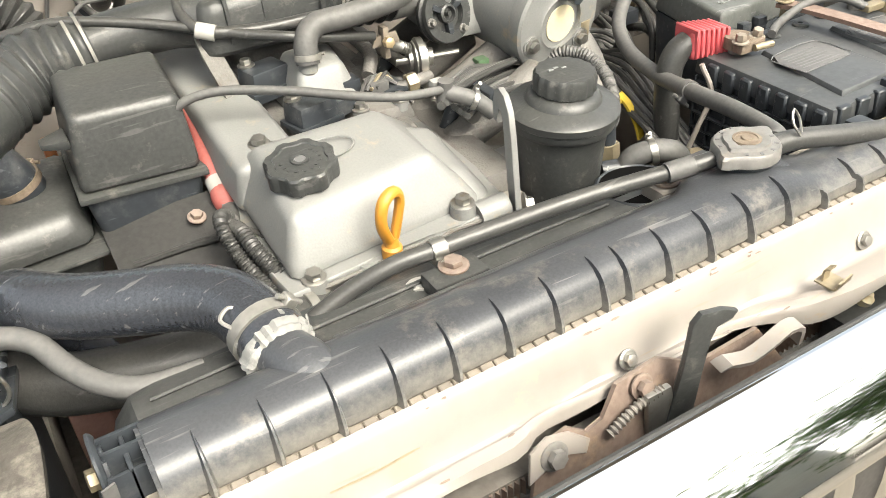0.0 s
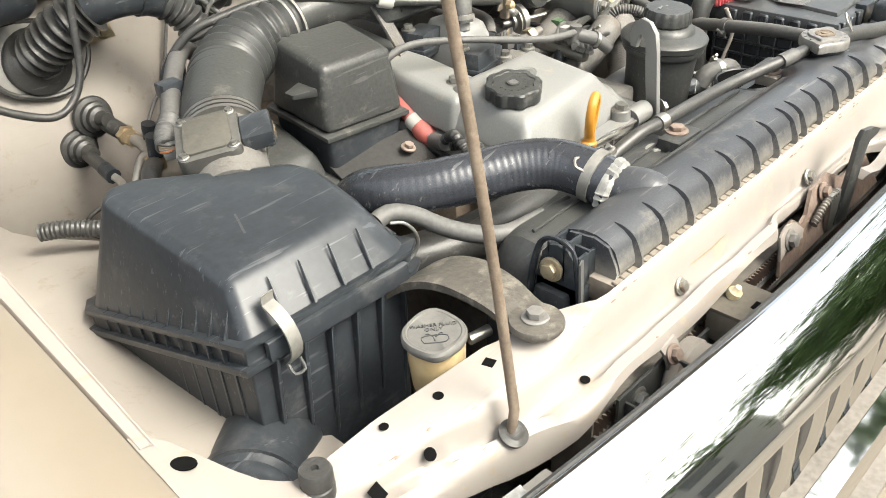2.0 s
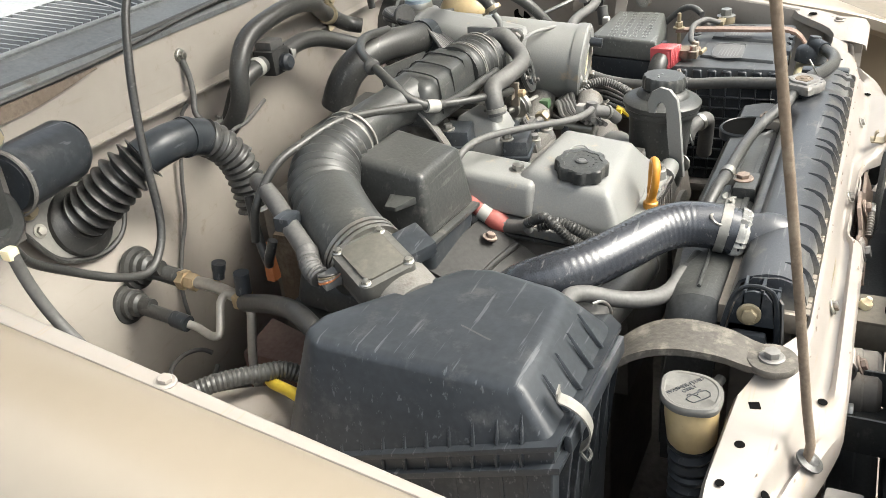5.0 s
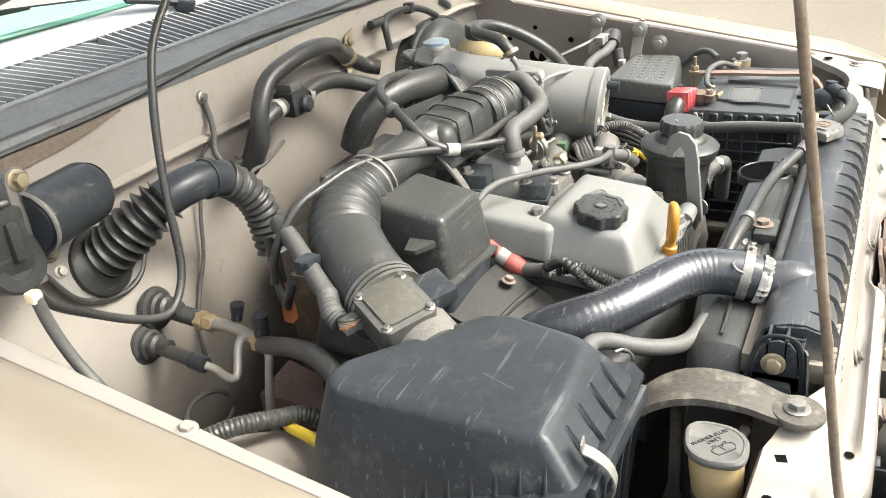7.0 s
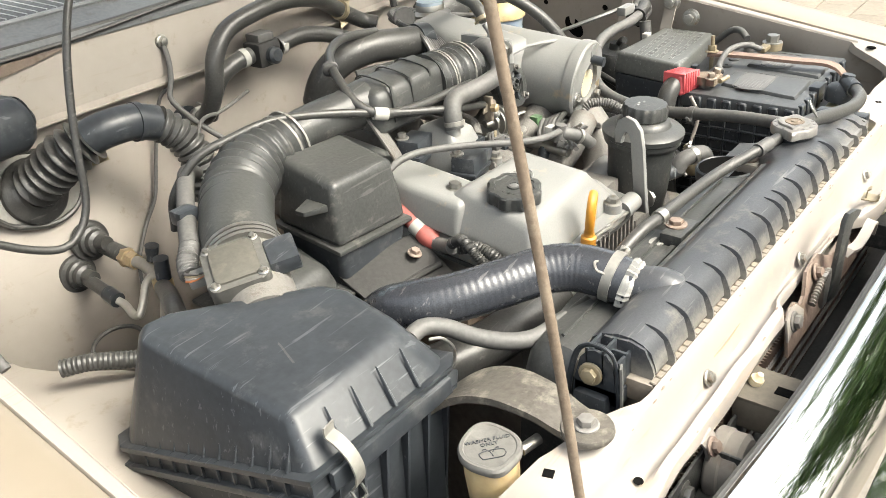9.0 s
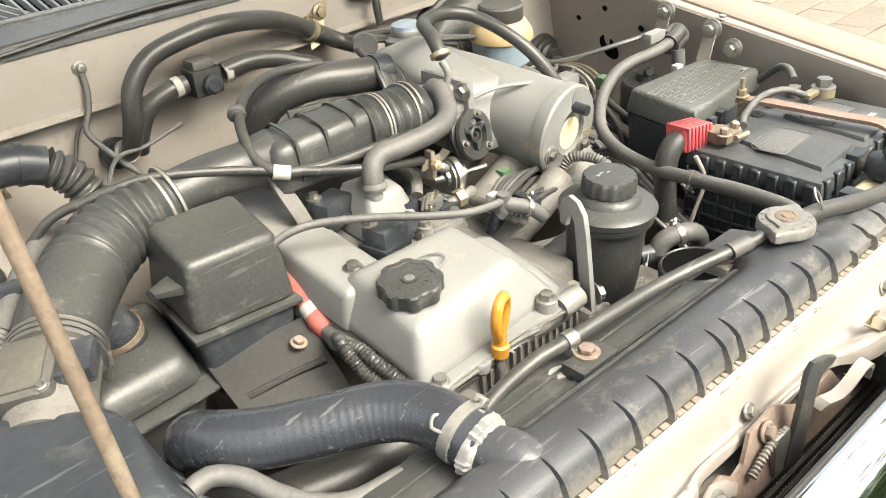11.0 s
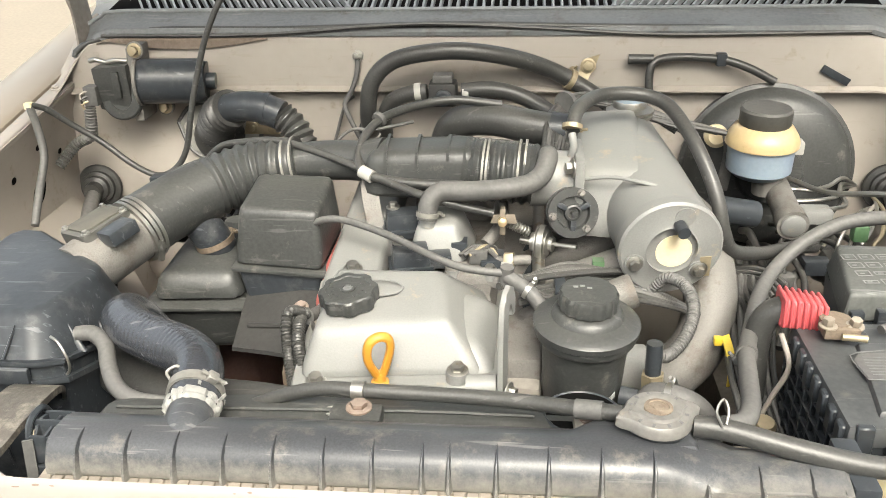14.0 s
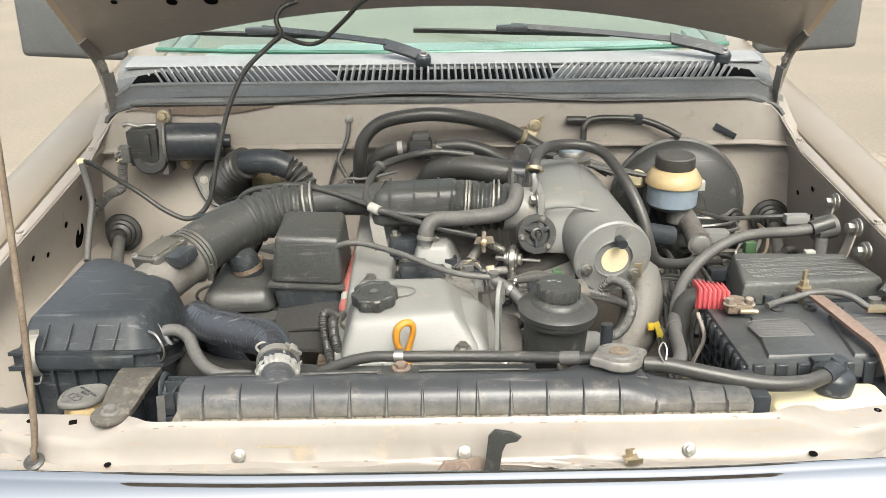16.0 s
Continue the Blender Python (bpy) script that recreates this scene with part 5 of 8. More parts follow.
part("hose", tube([(-0.0425, 0.452, 1.04), (-0.039, 0.458, 1.062), (-0.024, 0.463, 1.074), (0.01, 0.457, 1.077), (0.05, 0.452, 1.082), (0.082, 0.464, 1.084), (0.099, 0.480, 1.091), (0.106, 0.496, 1.104), (0.107, 0.510, 1.106), (0.106, 0.522, 1.095)], 0.0125, 18), rubber_gr, bh)
clamp((-0.0415, 0.4535, 1.047), (0.1, 0.2, 1), 0.0128, bh, MATS["dusty_clamp_steel"], 0.006)
single("stay_bracket", strap([(-0.122, 0.535, 1.08), (-0.124, 0.515, 1.06), (-0.118, 0.498, 1.03), (-0.112, 0.488, 1.005)], 0.022, 0.003, (0.9, 0.3, 0)), alu_rough, "pale flat metal stay on the valve cover", "bracket")

# ---- intake plenum, throttle body, duct ----
pl = thing("intake_plenum", "cast aluminium intake plenum with a round end cover", "intake plenum", (0.22, 0.55, 1.0))
e0, e1 = Vector((0.252, 0.425, 1.022)), Vector((0.215, 0.70, 1.055))
ax = (e1 - e0).normalized()
part("barrel", tube([e0, e0.lerp(e1, 0.3), e0.lerp(e1, 0.6), e1], lambda s, u: 0.060 if u < 0.55 else 0.060 - 0.006 * (u - 0.55), 40, 0.01), alu, pl)
em = axis_m(e0, -ax, (1, 0, 0))
cov = part("end_cover", lathe([(0.062, -0.012), (0.063, -0.006), (0.063, 0.004), (0.060, 0.007), (0.034, 0.008), (0.031, 0.010), (0.031, 0.004), (0.0, 0.004)], 48, em), alu, pl)
part("recess_disc", lathe([(0.022, 0.004), (0.022, 0.0052), (0, 0.0052)], 30, em @ Matrix.Translation((0.004, -0.004, 0))), cream_pl, cov, "yellowish recessed disc")
for a in (200, 320, 75):
    p = em @ Vector((0.046 * math.cos(radians(a)), 0.046 * math.sin(radians(a)), 0.006))
    part("boss", lathe([(0.013, -0.006), (0.012, 0.003), (0, 0.003)], 18, axis_m(p, -ax)), alu, cov)
    if a != 75:
        bolt("bolt", p + (-ax) * 0.003, cov, 0.0065, 0.006, -ax, steel)
part("vacuum_nipple", tube([em @ Vector((0.006, 0.034, 0.006)), em @ Vector((0.006, 0.034, 0.028))], 0.0075, 14), black_pl, cov, "black rubber plug")
part("cover_tab", box(0.036, 0.05, -0.04, -0.012, 0.004, 0.009, 0.001, m=em), zinc, cov, "yellow zinc tab")
part("top_chest", block([(0.13, 0.49, 1.0), (0.245, 0.47, 1.0), (0.25, 0.70, 1.02), (0.13, 0.70, 1.02), (0.145, 0.52, 1.085), (0.235, 0.49, 1.088), (0.235, 0.69, 1.12), (0.15, 0.69, 1.115)], 0.02, 4), alu, pl)
part("curved_rib", tube([(0.15, 0.50, 1.078), (0.185, 0.485, 1.087), (0.22, 0.468, 1.087), (0.245, 0.462, 1.082)], 0.003, 8), alu, pl)
part("runner", tube([(0.245, 0.66, 1.0), (0.30, 0.60, 0.99), (0.314, 0.53, 0.975), (0.316, 0.465, 0.94), (0.30, 0.42, 0.895), (0.265, 0.395, 0.865), (0.22, 0.40, 0.85), (0.12, 0.43, 0.86)], 0.033, 24), alu_rough, pl, "thick cast runner bending down beside the plenum")
for y in (0.38, 0.46, 0.54, 0.62):
    part("port_runner", tube([(0.055, y, 0.915), (0.10, y + 0.005, 0.94), (0.15, y + 0.01, 0.955), (0.21, y + 0.02, 0.975)], 0.021, 18), alu_rough, pl, "cast port runner")
part("manifold_flange", box(0.058, 0.070, 0.34, 0.66, 0.885, 0.945, 0.003), alu_rough, pl)
part("fuel_rail", tube([(0.098, 0.36, 0.972), (0.098, 0.50, 0.978), (0.10, 0.66, 0.985)], 0.008, 12), steel, pl, "steel fuel rail")
for y in (0.40, 0.48, 0.56):
    part("injector", tube([(0.098, y, 0.972), (0.085, y, 0.945)], 0.009, 12), black_pl, pl, "black injector body")
part("lower_runner", tube([(0.22, 0.36, 0.89), (0.14, 0.33, 0.91), (0.06, 0.31, 0.92)], 0.03, 20), alu, pl)
tb = thing("air_throttle", "aluminium air throttle unit with its black cable wheel", "throttle", (0.13, 0.51, 1.0))
part("body", tube([(0.085, 0.525, 1.07), (0.15, 0.53, 1.068)], 0.036, 28), alu, tb)
part("flange", box(0.140, 0.152, 0.485, 0.575, 1.02, 1.108, 0.004), alu, tb)
for p in ((0.138, 0.492, 1.03), (0.138, 0.492, 1.096)):
    bolt("bolt", p, tb, 0.008, 0.008, (-1, -0.2, 0), steel)
part("vent_pipe", tube([(0.135, 0.52, 1.1), (0.139, 0.517, 1.115), (0.136, 0.525, 1.13)], 0.005, 10), alu, tb)
wm = axis_m((0.138, 0.484, 1.040), (0.15, -0.95, 0.25), (1, 0, 0)) @ Matrix.Diagonal((0.82, 0.82, 1, 1))
wh = part("cable_wheel", lathe([(0.012, -0.03), (0.012, -0.008), (0.039, -0.008), (0.040, -0.002), (0.036, 0.0), (0.036, 0.003), (0.040, 0.005), (0.039, 0.010), (0.026, 0.010), (0.024, 0.003), (0.013, 0.003), (0.013, 0.011), (0.010, 0.012), (0.009, 0.006), (0.004, 0.006), (0.003, 0.013), (0, 0.013)], 40, wm), black_dusty, tb, "black throttle cable wheel")
for a in (30, 150, 270):
    part("spoke", box(0.011, 0.028, -0.004, 0.004, 0.003, 0.011, 0.001, m=wm @ Matrix.Rotation(radians(a), 4, "Z")), black_pl, wh)
    bolt("screw", wm @ Vector((0.032 * math.cos(radians(a + 40)), 0.032 * math.sin(radians(a + 40)), 0.010)), wh, 0.0034, 0.005, (0.15, -0.95, 0.25), alu_rough)
dia = thing("vacuum_diaphragm", "small zinc plated vacuum diaphragm", "diaphragm", (0.105, 0.48, 0.98))
part("capsule", tube([(0.088, 0.484, 0.998), (0.096, 0.482, 0.998), (0.1, 0.481, 0.998), (0.104, 0.480, 0.998), (0.108, 0.479, 0.998), (0.116, 0.476, 0.998)], lambda s, u: (0.012, 0.020, 0.0235, 0.0235, 0.017, 0.010)[min(5, int(u * 5.99))], 26, 0.0018), steel, dia)
part("stem", tube([(0.088, 0.484, 0.998), (0.074, 0.488, 0.999)], 0.005, 10), steel, dia)
part("link_rod", tube([(0.112, 0.478, 0.998), (0.145, 0.465, 1.0)], 0.003, 8), steel, dia)
lev = thing("throttle_lever_bracket", "brass coloured throttle lever and bracket", "bracket", (0.05, 0.47, 1.03))
part("plate", block([(0.036, 0.462, 1.032), (0.070, 0.462, 1.032), (0.070, 0.465, 1.032), (0.036, 0.465, 1.032), (0.04, 0.462, 1.044), (0.066, 0.462, 1.045), (0.066, 0.465, 1.045), (0.04, 0.465, 1.044)], 0.001), crimp, lev)
part("ear", box(0.048, 0.055, 0.457, 0.470, 1.018, 1.054, 0.002), crimp, lev)
part("nut", lathe([(0.006, 0), (0.006, 0.008), (0.003, 0.010), (0, 0.010)], 6, axis_m((0.0515, 0.457, 1.038), (0, -1, 0.1))), brass, lev)
part("spring", tube([(0.06, 0.47, 1.03), (0.085, 0.475, 1.015)], ribbed(0.006, 0.0015, 0.004), 10, 0.001), steel, lev)

ind = thing("intake_duct", "black ribbed plastic air intake duct over the engine", "air duct", (-0.1, 0.55, 1.05))
part("box_section", block([(-0.135, 0.505, 1.045), (0.02, 0.495, 1.045), (0.02, 0.575, 1.05), (-0.135, 0.585, 1.05), (-0.125, 0.512, 1.105), (0.015, 0.505, 1.112), (0.015, 0.565, 1.118), (-0.125, 0.575, 1.11)], 0.016, 3), black_dusty, ind, "moulded box with raised ribs")
for x in (-0.10, -0.06, -0.02):
    part("rib", strap([(x, 0.503, 1.06), (x, 0.506, 1.10), (x, 0.515, 1.112), (x, 0.56, 1.117), (x, 0.575, 1.10)], 0.004, 0.002, (1, 0, 0)), black_dusty, ind)
part("right_bellows", tube([(0.0, 0.535, 1.078), (0.095, 0.53, 1.072)], ribbed(0.0385, 0.0022, 0.013), 30, 0.0022), black_dusty, ind)
part("left_pipe", tube([(-0.11, 0.55, 1.08), (-0.14, 0.556, 1.08), (-0.19, 0.565, 1.077), (-0.25, 0.570, 1.070)], lambda s, u: 0.034 - 0.007 * min(1, u * 4), 26), black_dusty, ind)
part("left_bellows", tube([(-0.228, 0.568, 1.072), (-0.285, 0.568, 1.062), (-0.325, 0.553, 1.052), (-0.355, 0.53, 1.044), (-0.372, 0.51, 1.039)], lambda s, u: 0.0345 + 0.006 * min(1, u * 2) + 0.0022 * math.cos(2 * math.pi * s / 0.0155), 30, 0.0022), black_dusty, ind)
part("elbow", tube([(-0.35, 0.533, 1.045), (-0.375, 0.507, 1.039), (-0.398, 0.478, 1.031), (-0.415, 0.45, 1.023)], 0.042, 30), black_dusty, ind)
for p, w in (((-0.232, 0.568, 1.0717), (1, 0, 0.15)), ((-0.244, 0.568, 1.07), (1, 0, 0.15))):
    part("band", lathe([(0.0355, -0.0016), (0.0375, -0.0016), (0.0375, 0.0016), (0.0355, 0.0016)], 28, axis_m(p, w)), MATS["dusty_clamp_steel"], ind, "pale band clamp")
for x in (0.025, 0.03, 0.07, 0.078):
    part("band", lathe([(0.039, -0.0015), (0.0412, -0.0015), (0.0412, 0.0015), (0.039, 0.0015)], 28, axis_m((x, 0.534, 1.076), (1, -0.05, -0.06))), MATS["dusty_clamp_steel"], ind, "pale band clamp")
ew = Vector((-0.5, -0.82, -0.22)).normalized()
for d in (0.0, 0.007, 0.014):
    part("clamp_band", lathe([(0.0425, -0.0024), (0.0445, -0.0024), (0.0445, 0.0024), (0.0425, 0.0024)], 32, axis_m(Vector((-0.412, 0.455, 1.024)) + ew * d, ew)), steel, ind, "bright steel band clamp")
tbp = Vector((-0.385, 0.432, 1.0))
part("clamp_screw", tube([tbp + Vector((0, 0, -0.012)), tbp + Vector((0.004, -0.006, 0.018))], 0.0045, 10), steel, ind)
part("clamp_nut", box(tbp.x - 0.008, tbp.x + 0.008, tbp.y - 0.008, tbp.y + 0.008, tbp.z + 0.002, tbp.z + 0.012, 0.002), steel, ind)

maf = thing("air_flow_meter", "aluminium air flow meter with a black sensor lid", "air flow meter", (-0.45, 0.40, 0.99))
part("body", tube([(-0.414, 0.449, 1.022), (-0.44, 0.406, 1.01), (-0.463, 0.367, 0.998)], 0.0375, 28), alu_rough, maf)
mm = axis_m((-0.452, 0.415, 1.040), (-0.22, -0.1, 0.97), ew)
part("sensor_lid", prism(rounded(0.072, 0.062, 0.010), -0.016, 0.010, 0.003, mm), mat("grey_sensor_plastic", (0.042, 0.042, 0.039), 0.5, dust=0.15, vary=0.2), maf, "dusty dark sensor lid")
part("lid_slot", box(0.004, 0.022, -0.003, 0.003, 0.0095, 0.0108, 0, m=mm), dark, maf)
part("lid_step", prism(rounded(0.056, 0.046, 0.008), 0.009, 0.0125, 0.001, mm), mat("grey_lid_plastic", (0.06, 0.058, 0.05), 0.6, dust=0.2, dustcol=(0.16, 0.145, 0.12), vary=0.3, stain=(0.11, 0.1, 0.08), stainamt=0.3), maf)
for a, b in ((0.028, 0.024), (-0.028, 0.024), (0.028, -0.024), (-0.028, -0.024)):
    bolt("screw", mm @ Vector((a, b, 0.0095)), maf, 0.0035, 0.003, (-0.22, -0.1, 0.97), steel)
part("plug", box(-0.02, 0.02, 0.031, 0.062, -0.010, 0.008, 0.003, m=mm), black_pl, maf, "black wiring plug")
part("lug", box(-0.035, -0.015, -0.05, -0.03, -0.02, -0.01, 0.002, m=mm), alu, maf)

# ---- resonator boxes ----
rs = thing("intake_resonator", "dusty black plastic resonator box with a flange seam", "resonator box", (-0.23, 0.49, 0.9))
part("upper_shell", block([(-0.292, 0.438, 0.978), (-0.176, 0.432, 0.973), (-0.168, 0.54, 0.985), (-0.288, 0.55, 0.985), (-0.281, 0.447, 1.055), (-0.179, 0.445, 1.05), (-0.176, 0.535, 1.068), (-0.278, 0.54, 1.07)], 0.010, 3), black_dusty, rs)
part("seam_flange", block([(-0.296, 0.434, 0.971), (-0.172, 0.428, 0.966), (-0.165, 0.544, 0.978), (-0.291, 0.554, 0.98), (-0.296, 0.434, 0.977), (-0.172, 0.428, 0.972), (-0.165, 0.544, 0.984), (-0.291, 0.554, 0.986)], 0.002), black_dusty, rs, "worn seam")
part("lower_shell", block([(-0.278, 0.450, 0.885), (-0.188, 0.445, 0.880), (-0.18, 0.54, 0.89), (-0.275, 0.545, 0.89), (-0.291, 0.439, 0.972), (-0.177, 0.433, 0.967), (-0.169, 0.54, 0.98), (-0.287, 0.549, 0.98)], 0.010, 3), black_pl, rs)
part("lug", block([(-0.31, 0.47, 1.02), (-0.285, 0.455, 1.02), (-0.285, 0.49, 1.02), (-0.31, 0.485, 1.02), (-0.31, 0.47, 1.026), (-0.285, 0.455, 1.03), (-0.285, 0.49, 1.03), (-0.31, 0.485, 1.026)], 0.002), black_dusty, rs)
lr = thing("lower_resonator", "black plastic lower resonator with a clamped neck", "resonator box", (-0.35, 0.48, 0.878))
part("upper_shell", block([(-0.415, 0.430, 0.922), (-0.288, 0.440, 0.922), (-0.272, 0.570, 0.930), (-0.405, 0.570, 0.930), (-0.400, 0.445, 0.962), (-0.302, 0.452, 0.960), (-0.288, 0.562, 0.978), (-0.392, 0.562, 0.978)], 0.020, 4), black_dusty, lr)
part("seam_flange", block([(-0.424, 0.420, 0.915), (-0.282, 0.431, 0.914), (-0.266, 0.578, 0.924), (-0.412, 0.578, 0.924), (-0.424, 0.420, 0.920), (-0.282, 0.431, 0.919), (-0.266, 0.578, 0.929), (-0.412, 0.578, 0.929)], 0.002), black_dusty, lr, "worn seam")
part("lower_shell", block([(-0.39, 0.45, 0.84), (-0.305, 0.46, 0.84), (-0.29, 0.55, 0.84), (-0.385, 0.55, 0.84), (-0.415, 0.430, 0.917), (-0.288, 0.440, 0.916), (-0.272, 0.570, 0.925), (-0.405, 0.570, 0.925)], 0.014, 3), black_dusty, lr)
part("neck", tube([(-0.338, 0.515, 0.965), (-0.346, 0.51, 0.985), (-0.362, 0.508, 1.015)], 0.025, 24), black_pl, lr)
clamp((-0.343, 0.512, 0.978), (-0.25, -0.1, 1), 0.0255, lr, rust, 0.008)
hs = thing("heat_shield", "dull grey bent heat shield plate beside the engine", "heat shield", (-0.23, 0.4, 0.9))
part("plate", block([(-0.285, 0.372, 0.892), (-0.188, 0.335, 0.905), (-0.172, 0.43, 0.945), (-0.285, 0.455, 0.93), (-0.285, 0.372, 0.896), (-0.188, 0.335, 0.909), (-0.172, 0.43, 0.949), (-0.285, 0.455, 0.934)], 0.001), mat("dull_grey_shield", (0.022, 0.022, 0.022), 0.6, metal=0.2, dust=0.06, bump=0.3), hs)
part("folded_lip", strap([(-0.285, 0.372, 0.894), (-0.235, 0.352, 0.902), (-0.188, 0.335, 0.907)], 0.005, 0.002, (0, -0.3, -0.9)), MATS["dull_grey_shield"], hs)
part("raised_bead", tube([(-0.27, 0.40, 0.912), (-0.22, 0.385, 0.922), (-0.19, 0.372, 0.928)], 0.004, 8), MATS["dull_grey_shield"], hs)
bolt("bolt", (-0.20, 0.405, 0.938), hs, 0.006, 0.005, (0.1, -0.3, 1), brown_steel)

# ---- air cleaner ----
ac = thing("air_cleaner_box", "large dusty black plastic air cleaner box with metal clips", "air cleaner", (-0.5, 0.3, 0.75))
top = [(-0.572, 0.217), (-0.438, 0.222), (-0.424, 0.238), (-0.408, 0.305), (-0.415, 0.335), (-0.53, 0.426), (-0.558, 0.43), (-0.572, 0.412)]
bot = [(-0.584, 0.187), (-0.424, 0.184), (-0.402, 0.200), (-0.39, 0.34), (-0.405, 0.39), (-0.545, 0.462), (-0.588, 0.458), (-0.602, 0.43)]
TILT_AC = -0.30


def loft(lo, z0, hi, z1, bevel, tilt=0.0, tilt2=0.0):
    own = bmesh.new()
    a = [own.verts.new((x, y, z0 + tilt * (y - 0.17))) for x, y in lo]
    b = [own.verts.new((x, y, z1 + tilt2 * (y - 0.17))) for x, y in hi]
    n = len(lo)
    own.faces.new(a[::-1])
    cap_f = own.faces.new(b)
    for i in range(n):
        own.faces.new((a[i], a[(i + 1) % n], b[(i + 1) % n], b[i]))
    bmesh.ops.bevel(own, geom=[e for e in own.edges if e.verts[0] in b or e.verts[1] in b], offset=bevel, segments=4, profile=0.5, affect="EDGES")
    return own


lid = part("lid", loft(bot, 0.994, top, 1.028, 0.009, TILT_AC, 0.012), black_pl, ac, "scuffed black lid")
grow = lambda pts, k: [(x + (k if x > -0.5 else -k), y + (k if y > 0.31 else -k)) for x, y in pts]  # noqa: E731
SH = Matrix(((1, 0, 0, 0), (0, 1, 0, 0), (0, TILT_AC, 1, -TILT_AC * 0.17), (0, 0, 0, 1)))
part("seam_flange", prism(grow(bot, 0.007), 0.990, 0.996, 0.001, SH), black_pl, ac)
part("seam_flange", prism(grow(bot, 0.009), 0.968, 0.975, 0.001, SH), black_pl, ac)
part("seam", prism(grow(bot, 0.003), 0.973, 0.992, 0, SH), black_pl, ac)
part("body", loft([(x * 0.94 - 0.03, y * 0.92 + 0.025) for x, y in bot], 0.72, bot, 0.976, 0.002, 0, TILT_AC), black_pl, ac)
part("label_band", block([(-0.572, 0.174, 0.970), (-0.425, 0.171, 0.970), (-0.425, 0.178, 0.970), (-0.572, 0.181, 0.970), (-0.572, 0.175, 0.988), (-0.425, 0.172, 0.988), (-0.425, 0.179, 0.988), (-0.572, 0.182, 0.988)], 0.002), black_pl, ac, "flat raised band")


def fin(p, q, w, out):
    """A tapering rib from p up to q; w is half its width vector, out how far its foot stands off."""
    p, q, w, out = Vector(p), Vector(q), Vector(w), Vector(out)
    return block([p - w + out, p + w + out, p + w, p - w, q - w * 0.3 + out * 0.1, q + w * 0.3 + out * 0.1, q + w * 0.3 - out * 0.3, q - w * 0.3 - out * 0.3], 0.0005, 1)


for x in (-0.548, -0.517, -0.486, -0.455):
    part("rib", fin((x, 0.189, 0.993), (x + 0.006, 0.207, 1.020), (0.0016, 0, 0), (0, -0.007, 0)), black_pl, ac)
for i in range(6):
    x = -0.565 + 0.028 * i
    part("rib", block([(x - 0.0018, 0.20, 0.76), (x + 0.0018, 0.20, 0.76), (x + 0.0018, 0.22, 0.76), (x - 0.0018, 0.22, 0.76), (x - 0.0018, 0.176, 0.968), (x + 0.0018, 0.176, 0.968), (x + 0.0018, 0.196, 0.968), (x - 0.0018, 0.196, 0.968)], 0.0005, 1), black_pl, ac)
for i in range(10):
    u = (i + 0.5) / 10.5
    x, y = -0.585 - 0.013 * u, 0.20 + 0.225 * u
    z = 0.995 + TILT_AC * (y - 0.17)
    part("rib", fin((x + 0.001, y, z), (x + 0.015, y + 0.004, z + 0.040), (0, 0.0015, 0), (-0.005, 0, 0)), black_pl, ac)
    part("flange_tooth", box(x - 0.0075, x, y - 0.0012, y + 0.0012, z - 0.02, z + 0.001, 0.0004, 1), black_pl, ac)
    part("rib", block([(x + 0.002, y - 0.002, 0.76), (x + 0.02, y - 0.002, 0.76), (x + 0.02, y + 0.002, 0.76), (x + 0.002, y + 0.002, 0.76), (x - 0.001, y - 0.002, z - 0.026), (x + 0.012, y - 0.002, z - 0.026), (x + 0.012, y + 0.002, z - 0.026), (x - 0.001, y + 0.002, z - 0.026)], 0.0005, 1), black_pl, ac)
for i in range(5):
    u = (i + 0.5) / 5
    y = 0.215 + 0.12 * u
    z = 0.995 + TILT_AC * (y - 0.17)
    part("rib", fin((-0.397 + 0.006 * u, y, z), (-0.413 + 0.01 * u, y + 0.012, z + 0.03), (0, 0.0022, 0), (0.008, 0, 0)), black_pl, ac)
part("lid_rib", strap([(-0.522, 0.262, 1.0292), (-0.508, 0.305, 1.0296), (-0.528, 0.318, 1.0298)], 0.002, 0.0012, (1, -0.3, 0)), black_dusty, ac)
ck = part("clip", strap([(-0.554, 0.174, 0.962), (-0.554, 0.167, 0.972), (-0.555, 0.1645, 0.986), (-0.556, 0.170, 1.000), (-0.557, 0.181, 1.009), (-0.557, 0.190, 1.012), (-0.556, 0.191, 1.020)], 0.0125, 0.0016, (0.97, 0.15, 0), step=0.003), MATS["dusty_clamp_steel"], ac, "pale bent metal spring clip")
part("wire_bail", tube([(-0.560, 0.172, 0.963), (-0.559, 0.166, 0.955), (-0.549, 0.166, 0.954), (-0.548, 0.172, 0.962)], 0.0016, 6, 0.003), black_dusty, ck)
part("wire_clip", tube([(-0.412, 0.206, 1.008), (-0.402, 0.200, 1.006), (-0.394, 0.195, 0.996), (-0.391, 0.194, 0.982), (-0.396, 0.197, 0.970), (-0.406, 0.20, 0.964)], 0.0016, 8, 0.003), steel, ac, "bent wire spring clip")
part("snorkel", tube([(-0.555, 0.225, 0.850), (-0.60, 0.185, 0.860), (-0.655, 0.135, 0.866), (-0.70, 0.09, 0.87)], lambda q, u: 0.044 if u < 0.42 else 0.040 + 0.0012 * math.cos(q * 420), 30, 0.004), black_pl, ac, "round black inlet snorkel")
part("snorkel_bead", lathe([(0.036, -0.004), (0.040, -0.003), (0.040, 0.003), (0.036, 0.004)], 28, axis_m((-0.612, 0.174, 0.8617), (-0.72, -0.68, 0.08)) @ Matrix.Diagonal((1.17, 1.17, 1, 1))), black_pl, ac)
